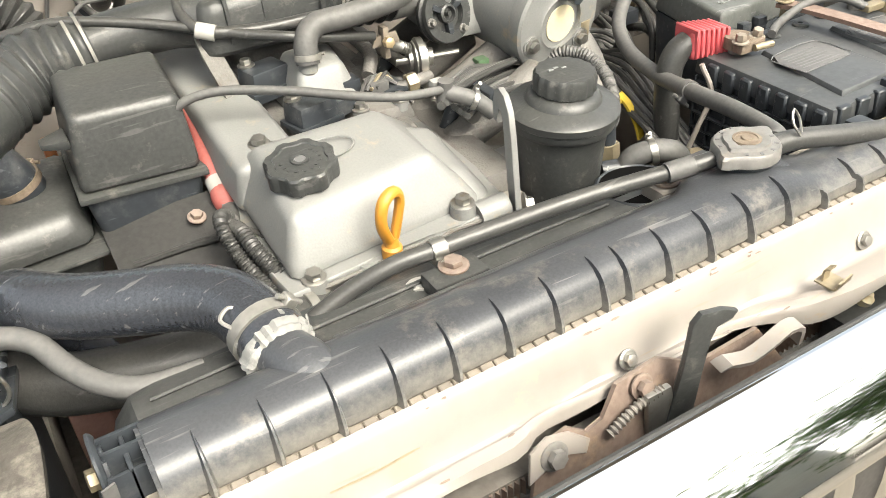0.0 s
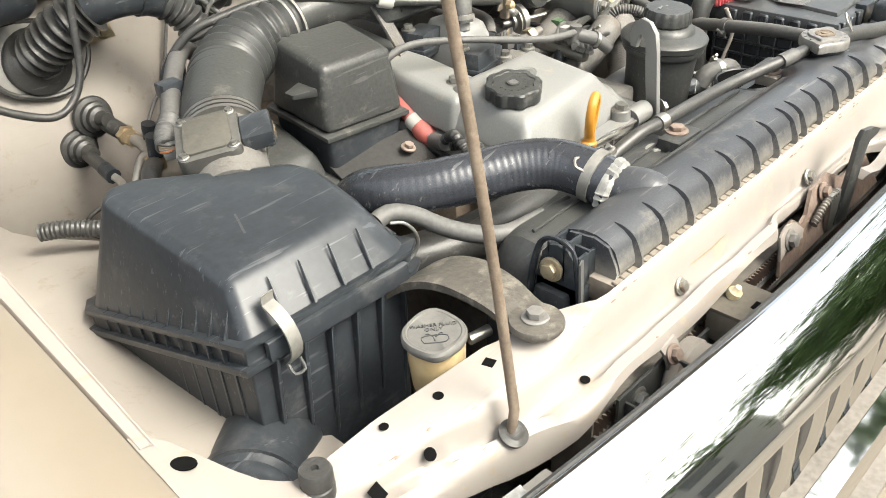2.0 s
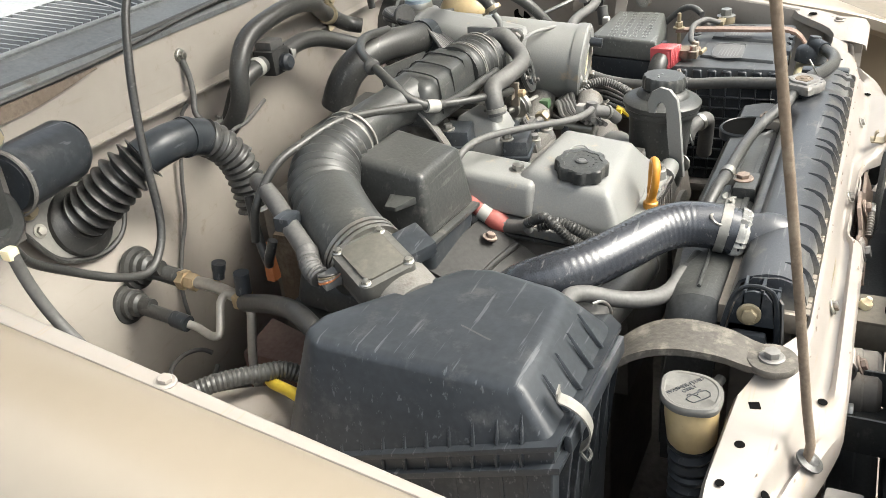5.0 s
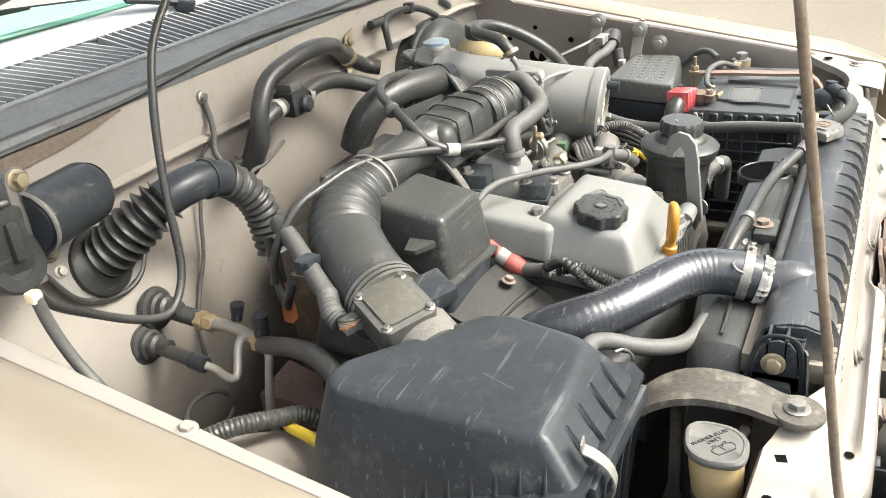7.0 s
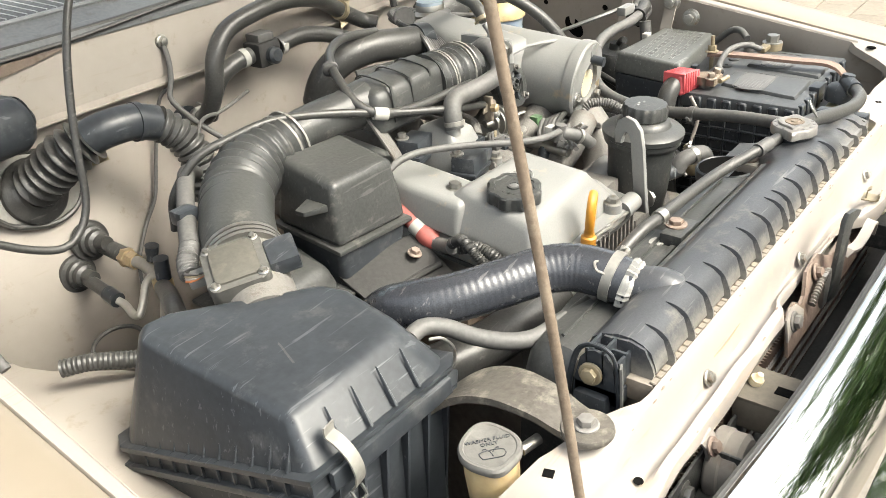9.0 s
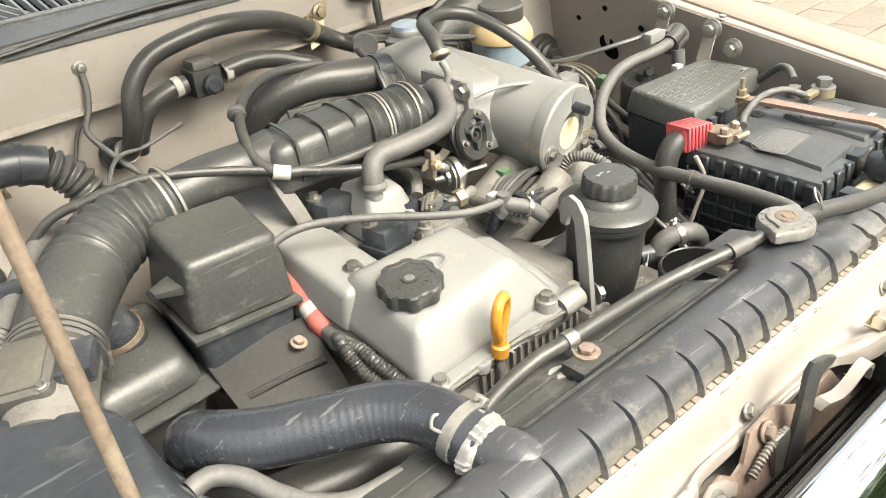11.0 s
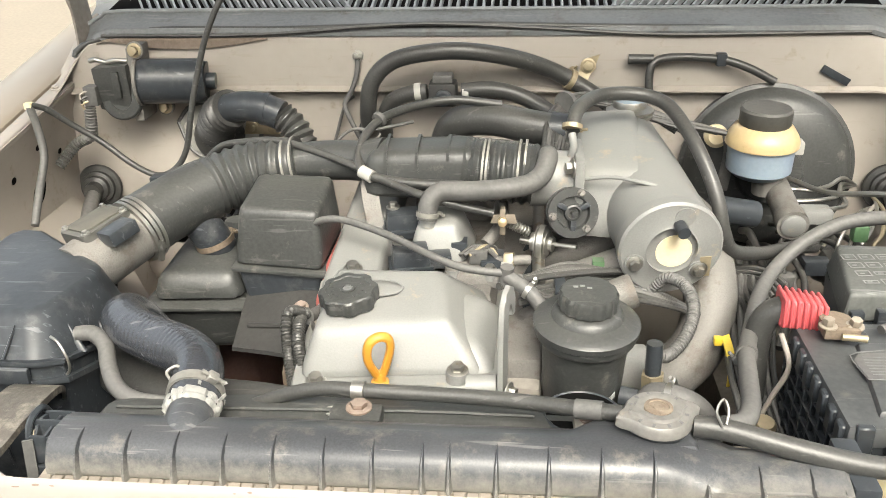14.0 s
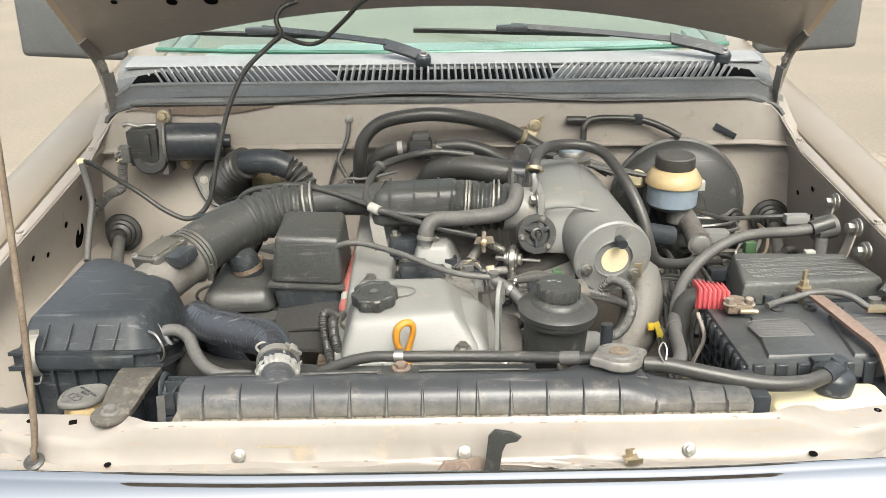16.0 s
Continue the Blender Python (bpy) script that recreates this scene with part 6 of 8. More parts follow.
sb = thing("air_cleaner_bracket", "flat dusty steel support strap bolted to the crossmember", "bracket", (-0.41, 0.1, 0.96))
own = []
for k, p in enumerate(smooth_path([(-0.445, 0.215, 0.915), (-0.425, 0.195, 0.95), (-0.412, 0.165, 0.976), (-0.406, 0.13, 0.987), (-0.406, 0.09, 0.987), (-0.408, 0.062, 0.981), (-0.409, 0.041, 0.979)], 0.005)):
    own.append(p)
rows = []
for k, p in enumerate(own):
    u = k / (len(own) - 1)
    w = 0.0175 + 0.008 * math.sin(u * math.pi)
    rows.append([p + Vector((-w, -0.002, -0.007)), p + Vector((-w, 0, 0)), p + Vector((w, 0, 0)), p + Vector((w, -0.002, -0.007))])
part("strap", sheet(rows, 0.003), mat("dusty_dark_steel", (0.06, 0.056, 0.05), 0.42, metal=0.2, dust=0.25, dustcol=(0.28, 0.25, 0.21), bump=0.4, stain=(0.26, 0.235, 0.2), stainamt=0.5), sb)
part("end_pad", lathe([(0.0215, -0.004), (0.0228, -0.002), (0.0228, 0.001), (0.0215, 0.003), (0, 0.003)], 28, axis_m((-0.411, 0.044, 0.979))), MATS["dusty_dark_steel"], sb)
bolt("bolt", (-0.411, 0.045, 0.982), sb, 0.0072, 0.006, (0, 0, 1), cap_st)
part("side_bolt", tube([(-0.44, 0.09, 0.955), (-0.42, 0.085, 0.956)], 0.005, 10), steel, sb)

# ---- washer filler ----
ws = thing("washer_bottle", "yellowed plastic washer bottle neck with a grey lid", "washer bottle", (-0.473, 0.097, 0.85))
part("neck", lathe([(0.019, -0.05), (0.0215, -0.046), (0.0232, -0.02), (0.0232, 0.0)], 30, axis_m((-0.473, 0.097, 0.966), (0, 0.05, 1))), yellowed, ws)
part("lower_hose", tube([(-0.473, 0.096, 0.915), (-0.474, 0.094, 0.87), (-0.485, 0.094, 0.80)], ribbed(0.019, 0.0016, 0.012), 22, 0.003), black_pl, ws)
lm = axis_m((-0.473, 0.097, 0.967), (0, 0.03, 1), (0.75, -0.66, 0))
lidp = part("lid", lathe([(0.0255, -0.004), (0.0267, -0.002), (0.0267, 0.002), (0.0252, 0.004), (0.0225, 0.0042), (0.0215, 0.0034), (0.0, 0.0034)], 48, lm, wave=lambda k: 1 + 0.25 * max(0, math.cos(2 * math.pi * (k - 12) / 48)) ** 8 + 0.16 * max(0, math.cos(2 * math.pi * (k - 36) / 48)) ** 14), mat("grey_lid", (0.085, 0.084, 0.08), 0.5, dust=0.3, dustcol=(0.2, 0.19, 0.17), vary=0.2), ws, "dusty grey flip lid")
letters("WASHER FLUID", 0.0056, lm @ Matrix.Translation((0, 0.0085, 0.0035)), black_pl, lidp)
letters("ONLY", 0.0056, lm @ Matrix.Translation((0, 0.003, 0.0035)), black_pl, lidp)
for pts in (((-0.0085, -0.014, 0.0037), (0.0085, -0.014, 0.0037), (0.0105, -0.0065, 0.0037), (0.0, -0.0045, 0.0037), (-0.0105, -0.0065, 0.0037), (-0.0085, -0.014, 0.0037)), ((0.0, -0.012, 0.0037), (-0.001, -0.007, 0.0037), (-0.0045, -0.0025, 0.0037), (-0.007, -0.003, 0.0037)), ((0.001, -0.007, 0.0037), (0.0045, -0.0025, 0.0037), (0.007, -0.003, 0.0037))):
    part("spray_mark", tube([lm @ Vector(p) for p in pts], 0.0005, 6, 0.003), black_pl, lidp, "raised spray symbol")
part("strap_loop", tube([(-0.455, 0.082, 0.957), (-0.452, 0.085, 0.945), (-0.456, 0.082, 0.938), (-0.47, 0.074, 0.938)], 0.0014, 6, 0.004), cream_pl, ws)
ws.location += Vector((0.006, 0.005, 0.003))

# ---- rubber stop on the crossmember ----
st = thing("hood_stop", "round black rubber hood stop on the crossmember", "rubber stop", (-0.62, 0.06, 0.96))
part("post", lathe([(0.0118, 0.0), (0.0118, 0.009), (0.0110, 0.010), (0.0110, 0.012), (0.0116, 0.013), (0.0114, 0.021), (0.0100, 0.0235), (0.003, 0.0235), (0.0022, 0.020), (0, 0.020)], 28, axis_m((-0.625, 0.056, 0.9585))), rubber, st)

# ---- power steering reservoir ----
ps = thing("power_steering_reservoir", "black plastic power steering reservoir with a screw cap", "reservoir", (0.147, 0.285, 0.9))
pm = axis_m((0.151, 0.286, 0.898), (0.02, -0.06, 1))
part("body", lathe([(0.038, -0.03), (0.041, 0.0), (0.0425, 0.01), (0.045, 0.065), (0.048, 0.085), (0.050, 0.088)], 40, pm), black_dusty, ps)
part("rim", lathe([(0.051, 0.083), (0.053, 0.086), (0.053, 0.092), (0.0555, 0.094), (0.0565, 0.101), (0.053, 0.1045), (0.044, 0.1065), (0.038, 0.109), (0.036, 0.114), (0.030, 0.118), (0, 0.118)], 40, pm), black_dusty, ps)
gr = lambda k: 1 + 0.022 * math.copysign(abs(math.cos(2 * math.pi * k / 6)) ** 0.4, math.cos(2 * math.pi * k / 6))  # noqa: E731
part("cap", lathe([(0.027, 0.118), (0.0305, 0.120), (0.0305, 0.134), (0.0285, 0.138), (0.0, 0.139)], 96, pm, wave=gr), black_dusty, ps, "notched black screw cap")
for k, (a, b) in enumerate(((-0.016, 0.004), (-0.009, 0.006), (-0.002, 0.002))):
    part("print_mark", box(a, a + 0.005, b, b + 0.0025, 0.1385, 0.1395, 0, m=pm), label_ink, ps)
part("paint_mark", strap([pm @ Vector((0.012, -0.0495, 0.035)), pm @ Vector((0.022, -0.046, 0.03)), pm @ Vector((0.031, -0.0405, 0.038))], 0.006, 0.0008, (0, 0, 1)), label_ink, ps, "pale smeared mark")
part("outlet", tube([pm @ Vector((0.04, -0.02, 0.02)), pm @ Vector((0.07, -0.03, 0.02))], 0.011, 16), black_pl, ps)
part("outlet_hose", tube([pm @ Vector((0.065, -0.03, 0.02)), (0.225, 0.25, 0.93), (0.25, 0.235, 0.935), (0.275, 0.235, 0.915), (0.29, 0.24, 0.86)], 0.012, 16), rubber_gr, ps)
clamp((0.24, 0.241, 0.934), (1, -0.5, 0.2), 0.0125, ps, steel, 0.007)
part("bracket", block([(0.085, 0.25, 0.86), (0.20, 0.25, 0.86), (0.20, 0.33, 0.86), (0.085, 0.33, 0.86), (0.09, 0.255, 0.89), (0.195, 0.255, 0.89), (0.195, 0.325, 0.89), (0.09, 0.325, 0.89)], 0.005), alu_rough, ps)
ps.location += Vector((-0.008, -0.01, 0.008))

# ---- battery and fuse box ----
faded = mat("faded_black_case", (0.045, 0.049, 0.053), 0.38, vary=0.25, grain=160, dust=0.08, bump=0.04, stain=(0.08, 0.078, 0.072), stainamt=0.15, scuff=0.25, scuffcol=(0.16, 0.16, 0.16))
bt = thing("battery", "black car battery with dusty terminals and a vent lid", "battery", (0.49, 0.22, 0.78))
part("case", block([(0.372, 0.132, 0.78), (0.64, 0.142, 0.78), (0.64, 0.322, 0.78), (0.372, 0.312, 0.78), (0.372, 0.132, 0.965), (0.64, 0.142, 0.965), (0.64, 0.322, 0.965), (0.372, 0.312, 0.965)], 0.004), black_pl, bt)
for i in range(9):
    part("side_rib", box(0.366, 0.372, 0.136, 0.312, 0.80 + 0.019 * i, 0.803 + 0.019 * i, 0.001, 1), black_pl, bt)
for i in range(8):
    part("side_rib", box(0.3665, 0.372, 0.142 + 0.024 * i, 0.145 + 0.024 * i, 0.79, 0.96, 0.001, 1), black_pl, bt)
part("lid", block([(0.368, 0.128, 0.962), (0.644, 0.138, 0.962), (0.644, 0.326, 0.962), (0.368, 0.316, 0.962), (0.370, 0.130, 0.985), (0.642, 0.140, 0.985), (0.642, 0.324, 0.985), (0.370, 0.314, 0.985)], 0.004), faded, bt)
for i in range(7):
    part("lid_lug", box(0.364, 0.372, 0.135 + 0.024 * i, 0.150 + 0.024 * i, 0.955, 0.981, 0.002, 1), black_pl, bt)
mat("dark_grey_label", (0.07, 0.07, 0.072), 0.5, dust=0.15)
for x0, x1 in ((0.40, 0.492), (0.512, 0.62)):
    part("raised_panel", block([(x0, 0.145, 0.984), (x1, 0.148, 0.984), (x1, 0.272, 0.984), (x0 + 0.02, 0.270, 0.984), (x0 + 0.003, 0.148, 0.990), (x1 - 0.003, 0.151, 0.990), (x1 - 0.003, 0.269, 0.990), (x0 + 0.022, 0.267, 0.990)], 0.0015), faded, bt)
    cx = (x0 + x1) / 2
    lb = part("label", prism([(cx - 0.036, 0.200), (cx + 0.036, 0.203), (cx + 0.040, 0.215), (cx + 0.036, 0.250), (cx - 0.030, 0.247), (cx - 0.040, 0.232)], 0.9899, 0.9908, 0.0003), MATS["dark_grey_label"], bt, "worn dark grey label")
    part("outline", tube([(cx - 0.037, 0.199, 0.9906), (cx + 0.037, 0.202, 0.9906), (cx + 0.041, 0.215, 0.9906), (cx + 0.037, 0.251, 0.9906), (cx - 0.031, 0.248, 0.9906), (cx - 0.041, 0.232, 0.9906), (cx - 0.037, 0.199, 0.9906)], 0.0006, 6, 0.02), emboss, lb)
    for k in range(7):
        part("text_bar", box(cx - 0.030, cx + 0.026 - 0.006 * (k % 3), 0.207 + 0.0052 * k, 0.2082 + 0.0052 * k, 0.9907, 0.9911, 0), emboss, lb)
part("white_mark", box(0.575, 0.60, 0.17, 0.178, 0.9901, 0.9909, 0), white_tape, bt, "white print mark")
part("carry_lug", box(0.452, 0.484, 0.126, 0.142, 0.966, 0.992, 0.002), black_pl, bt)
for i in range(9):
    part("front_lug", box(0.376 + 0.029 * i, 0.392 + 0.029 * i, 0.1255 + 0.00105 * i, 0.134 + 0.00105 * i, 0.955, 0.9865, 0.0015, 1), black_pl, bt)
for k, (x, y) in enumerate(((0.43, 0.292), (0.47, 0.297), (0.52, 0.30), (0.56, 0.302))):
    part("vent_plug", lathe([(0.0095, 0), (0.0095, 0.0025), (0.008, 0.0035), (0.003, 0.0035), (0.0025, 0.002), (0, 0.002)], 20, axis_m((x, y, 0.9845))), black_dusty, bt)
for x, y in ((0.405, 0.29), (0.61, 0.295)):
    part("terminal_post", lathe([(0.0095, 0), (0.0085, 0.018), (0, 0.018)], 20, axis_m((x, y, 0.984))), alu_rough, bt)
tcl = thing("positive_terminal_clamp", "corroded brass battery clamp with its red rubber boot", "battery clamp", (0.40, 0.29, 0.99))
part("ring", lathe([(0.010, 0), (0.0165, 0), (0.0165, 0.013), (0.010, 0.013)], 24, axis_m((0.405, 0.29, 0.992))), rust, tcl, "corroded brass ring")
part("jaw", box(0.388, 0.424, 0.268, 0.282, 0.992, 1.004, 0.002), rust, tcl)
bolt("bolt", (0.392, 0.275, 1.004), tcl, 0.006, 0.008, (0, 0, 1), crimp)
bolt("bolt", (0.420, 0.278, 1.003), tcl, 0.006, 0.008, (0, -0.2, 1), crimp)
part("stud", tube([(0.404, 0.265, 0.998), (0.428, 0.262, 0.998)], 0.004, 10), zinc, tcl)
boot = part("boot", block([(0.352, 0.305, 0.982), (0.402, 0.298, 0.982), (0.406, 0.330, 0.982), (0.358, 0.338, 0.982), (0.354, 0.306, 1.016), (0.400, 0.300, 1.012), (0.404, 0.328, 1.012), (0.359, 0.336, 1.016)], 0.006, 3), red_pl, tcl, "ribbed red rubber boot")
for i in range(7):
    u = i / 6
    part("boot_rib", box(0.3555 + 0.040 * u, 0.3595 + 0.040 * u, 0.3025 - 0.006 * u, 0.3395 - 0.007 * u, 0.984, 1.0185 - 0.004 * u, 0.0014, 1), red_pl, boot)
part("cable", tube([(0.362, 0.322, 0.998), (0.345, 0.325, 0.985), (0.338, 0.325, 0.95), (0.342, 0.32, 0.86), (0.345, 0.31, 0.75)], 0.015, 18), rubber, tcl, "thick black taped cable")
part("thin_wire", tube([(0.352, 0.29, 0.985), (0.362, 0.28, 0.95), (0.352, 0.285, 0.91), (0.345, 0.29, 0.88)], 0.003, 8), paint_dull, tcl)
ncl = thing("negative_terminal_clamp", "brass battery clamp with a large nut", "battery clamp", (0.61, 0.295, 0.99))
part("ring", lathe([(0.010, 0), (0.017, 0), (0.017, 0.012), (0.010, 0.012)], 24, axis_m((0.61, 0.295, 0.99))), zinc, ncl)
bolt("bolt", (0.61, 0.295, 1.002), ncl, 0.011, 0.012, (0, 0, 1), steel)
part("lug", box(0.565, 0.60, 0.292, 0.306, 0.995, 1.003, 0.002), zinc, ncl)
part("cable", tube([(0.57, 0.30, 1.0), (0.545, 0.32, 1.012), (0.51, 0.335, 1.01), (0.46, 0.33, 1.0), (0.43, 0.315, 0.998)], 0.005, 10), rubber_gr, ncl, "grey cable")
ncl.location += Vector((0.018, -0.034, 0))
td = thing("battery_hold_down", "rust brown steel battery hold-down bar with a stud", "hold-down bar", (0.52, 0.2, 1.0))
part("bar", sheet([[p + Vector((-0.010, 0, -0.003)), p + Vector((-0.010, 0, 0.002)), p + Vector((0.010, 0, 0.002)), p + Vector((0.010, 0, -0.003))] for p in smooth_path([(0.518, 0.330, 1.004), (0.524, 0.30, 1.005), (0.530, 0.25, 1.005), (0.536, 0.19, 1.004), (0.542, 0.14, 1.003), (0.545, 0.118, 0.99), (0.55, 0.10, 0.96)], 0.01)], 0.002), mat("red_brown_rusty_bar", (0.16, 0.095, 0.07), 0.65, metal=0.2, vary=0.3, dust=0.3, bump=0.3), td)
part("stud", tube([(0.518, 0.326, 0.95), (0.518, 0.326, 1.035)], 0.0035, 10), zinc, td)
bolt("nut", (0.518, 0.326, 1.008), td, 0.007, 0.009, (0, 0, 1), zinc)
tray = single("battery_tray", box(0.35, 0.66, 0.12, 0.34, 0.765, 0.78, 0.004), mud, "dirty steel battery tray", "battery tray")

fb = thing("fuse_box", "black plastic fuse box with a dusty labelled lid", "fuse box", (0.55, 0.42, 0.85))
part("base", block([(0.44, 0.348, 0.86), (0.665, 0.378, 0.86), (0.65, 0.468, 0.86), (0.46, 0.47, 0.86), (0.436, 0.346, 0.968), (0.672, 0.382, 0.968), (0.652, 0.475, 0.97), (0.456, 0.478, 0.97)], 0.005), black_pl, fb)
lidf = part("lid", block([(0.432, 0.343, 0.968), (0.674, 0.380, 0.965), (0.656, 0.478, 0.97), (0.456, 0.482, 0.97), (0.438, 0.348, 1.004), (0.668, 0.386, 0.996), (0.648, 0.472, 1.004), (0.464, 0.476, 1.006)], 0.006, 3), mat("dusty_grey_lid_plastic", (0.055, 0.059, 0.057), 0.4, vary=0.3, dust=0.13, dustcol=(0.26, 0.25, 0.225), bump=0.1, scuff=0.3), fb)
fm = axis_m((0.555, 0.418, 1.0035), (0.02, -0.03, 1), (1, 0.1, 0))
for r in range(4):
    for c in range(9):
        at = fm @ Matrix.Translation((-0.088 + 0.021 * c, -0.032 + 0.02 * r, 0.0004))
        w, h = (0.0085, 0.0062) if (r * 3 + c) % 4 else (0.0085, 0.0035)
        bm = bmesh.new()
        for x0, x1, y0, y1 in ((-w, w, h - 0.0011, h), (-w, w, -h, -h + 0.0011), (-w, -w + 0.0011, -h, h), (w - 0.0011, w, -h, h), (-w * 0.5, w * (0.1 + 0.1 * (c % 5)), -0.0009, 0.0007)):
            box(x0, x1, y0, y1, 0, 0.0005, 0, bm=bm, m=at)
        part("label_cell", bm, label_ink, lidf, "pale printed fuse symbol")
for i in range(3):
    part("latch", box(0.44 + 0.03 * i, 0.455 + 0.03 * i, 0.338 + 0.003 * i, 0.349 + 0.003 * i, 0.955, 0.985, 0.002), black_pl, fb)
# ---- firewall: wiper motor, duct, heater hoses ----
wmt = thing("wiper_motor", "black wiper motor with a round housing on the firewall", "wiper motor", (-0.55, 0.82, 1.08))
part("housing", tube([(-0.535, 0.800, 1.135), (-0.53, 0.801, 1.135), (-0.44, 0.818, 1.132), (-0.432, 0.8195, 1.132)], lambda s, u: 0.036 if 0.03 < u < 0.95 else 0.031, 30, 0.004), black_pl, wmt)
part("end_knob", tube([(-0.434, 0.819, 1.132), (-0.416, 0.822, 1.131)], 0.013, 16), black_pl, wmt)
part("end_plate", lathe([(0.037, -0.003), (0.039, -0.002), (0.039, 0.002), (0.037, 0.003)], 30, axis_m((-0.535, 0.80, 1.135), (1, 0.18, 0)), caps=False), alu_rough, wmt)
part("gearbox", block([(-0.605, 0.79, 1.090), (-0.548, 0.788, 1.085), (-0.548, 0.845, 1.085), (-0.605, 0.845, 1.090), (-0.607, 0.784, 1.160), (-0.546, 0.782, 1.166), (-0.546, 0.845, 1.166), (-0.607, 0.845, 1.160)], 0.006, 2), black_dusty, wmt)
part("gear_cover", lathe([(0.034, -0.03), (0.034, 0.0), (0.031, 0.003), (0.018, 0.004), (0.017, 0.002), (0, 0.002)], 30, axis_m((-0.566, 0.792, 1.108), (0, -0.95, 0.2))), black_dusty, wmt)
part("cover_rib", box(-0.572, -0.560, 0.779, 0.788, 1.112, 1.155, 0.002), black_dusty, wmt)
part("mount_plate", block([(-0.552, 0.795, 1.07), (-0.535, 0.795, 1.07), (-0.535, 0.85, 1.07), (-0.552, 0.85, 1.07), (-0.548, 0.795, 1.19), (-0.533, 0.795, 1.19), (-0.533, 0.85, 1.19), (-0.548, 0.85, 1.19)], 0.003), alu_rough, wmt, "cast mounting plate")
part("top_pipe", tube([(-0.612, 0.80, 1.168), (-0.60, 0.795, 1.172), (-0.585, 0.80, 1.166), (-0.57, 0.798, 1.170), (-0.55, 0.80, 1.168)], 0.004, 10), steel, wmt)
part("plug", box(-0.622, -0.600, 0.776, 0.80, 1.10, 1.132, 0.003), rubber_gr, wmt, "grey wiring plug")
for k in range(3):
    part("plug_wire", tube([(-0.615, 0.778, 1.125 - 0.008 * k), (-0.625, 0.772, 1.12 - 0.008 * k), (-0.622, 0.776, 1.095)], 0.002, 6), (paint_dull, cable, zinc)[k], wmt)
for p in ((-0.533, 0.796, 1.186), (-0.507, 0.82, 1.088)):
    part("ear", lathe([(0.014, -0.006), (0.014, 0.0), (0, 0.0)], 20, axis_m(p, (0, -1, 0.1))), alu_rough, wmt)
    bolt("bolt", p, wmt, 0.0075, 0.008, (0, -1, 0.1), zinc)
part("lead", tube([(-0.618, 0.782, 1.10), (-0.624, 0.785, 1.06), (-0.632, 0.79, 1.045), (-0.66, 0.79, 1.03), (-0.685, 0.77, 1.0)], ribbed(0.009, 0.0012, 0.005), 12, 0.0015), rubber_gr, wmt, "grey ribbed wiring sleeve")
wmt.location += Vector((-0.008, -0.004, -0.009))

mat("grey_flange_plastic", (0.2, 0.195, 0.18), 0.5, vary=0.15, dust=0.2, bump=0.1)
fd = thing("firewall_duct", "black rubber bellows duct with a bolted firewall flange", "duct", (-0.45, 0.83, 1.02))
fm2 = axis_m((-0.437, 0.846, 1.024), (0, -0.95, 0.30), (1, 0, -0.12))
part("flange_plate", prism([(-0.075, 0.01), (-0.055, 0.04), (-0.01, 0.05), (0.05, 0.035), (0.07, 0.005), (0.05, -0.035), (0.01, -0.05), (-0.045, -0.035)], 0.0, 0.006, 0.002, fm2), MATS["grey_flange_plastic"], fd, "grey flange plate")
part("seal", tube([fm2 @ Vector((x, y, 0.004)) for x, y in ((-0.075, 0.01), (-0.055, 0.04), (-0.01, 0.05), (0.05, 0.035), (0.07, 0.005), (0.05, -0.035), (0.01, -0.05), (-0.045, -0.035), (-0.075, 0.01))], 0.004, 8, 0.008), rubber, fd)
part("collar", lathe([(0.044, -0.004), (0.044, 0.006), (0.040, 0.010), (0.030, 0.014), (0.026, 0.020)], 30, axis_m((-0.437, 0.842, 1.022), (0.1, -0.93, 0.35))), rubber, fd)
part("bellows", tube([(-0.440, 0.845, 1.025), (-0.432, 0.812, 1.045), (-0.41, 0.78, 1.075), (-0.385, 0.762, 1.092)], lambda s, u: 0.0265 + 0.0055 * math.cos(2 * math.pi * s / 0.0125), 28, 0.0016), rubber, fd)
part("pipe", tube([(-0.388, 0.764, 1.091), (-0.365, 0.753, 1.098), (-0.33, 0.748, 1.097), (-0.30, 0.744, 1.086)], 0.0235, 26), black_pl, fd)
part("pipe_band", lathe([(0.0235, -0.004), (0.0255, -0.004), (0.0255, 0.004), (0.0235, 0.004)], 26, axis_m((-0.325, 0.7475, 1.0955), (1, -0.05, -0.2))), black_pl, fd)
part("lower_bellows", tube([(-0.30, 0.744, 1.086), (-0.278, 0.738, 1.066), (-0.265, 0.73, 1.04), (-0.26, 0.725, 1.01), (-0.26, 0.72, 0.97)], ribbed(0.022, 0.0022, 0.011), 26, 0.0016), rubber, fd)
bolt("bolt", fm2 @ Vector((-0.055, 0.005, 0.006)), fd, 0.0055, 0.005, (0, -0.95, 0.3), alu_tube)
pb = thing("duct_bracket", "yellow zinc bracket plate with two bolts on the firewall", "bracket", (-0.37, 0.84, 1.0))
part("plate", block([(-0.395, 0.838, 1.025), (-0.325, 0.838, 1.025), (-0.325, 0.842, 1.025), (-0.395, 0.842, 1.025), (-0.39, 0.842, 1.047), (-0.33, 0.842, 1.05), (-0.33, 0.846, 1.05), (-0.39, 0.846, 1.047)], 0.001), zinc, pb)
for x in (-0.38, -0.342):
    bolt("bolt", (x, 0.838, 1.037), pb, 0.007, 0.005, (0, -1, 0.15), zinc)

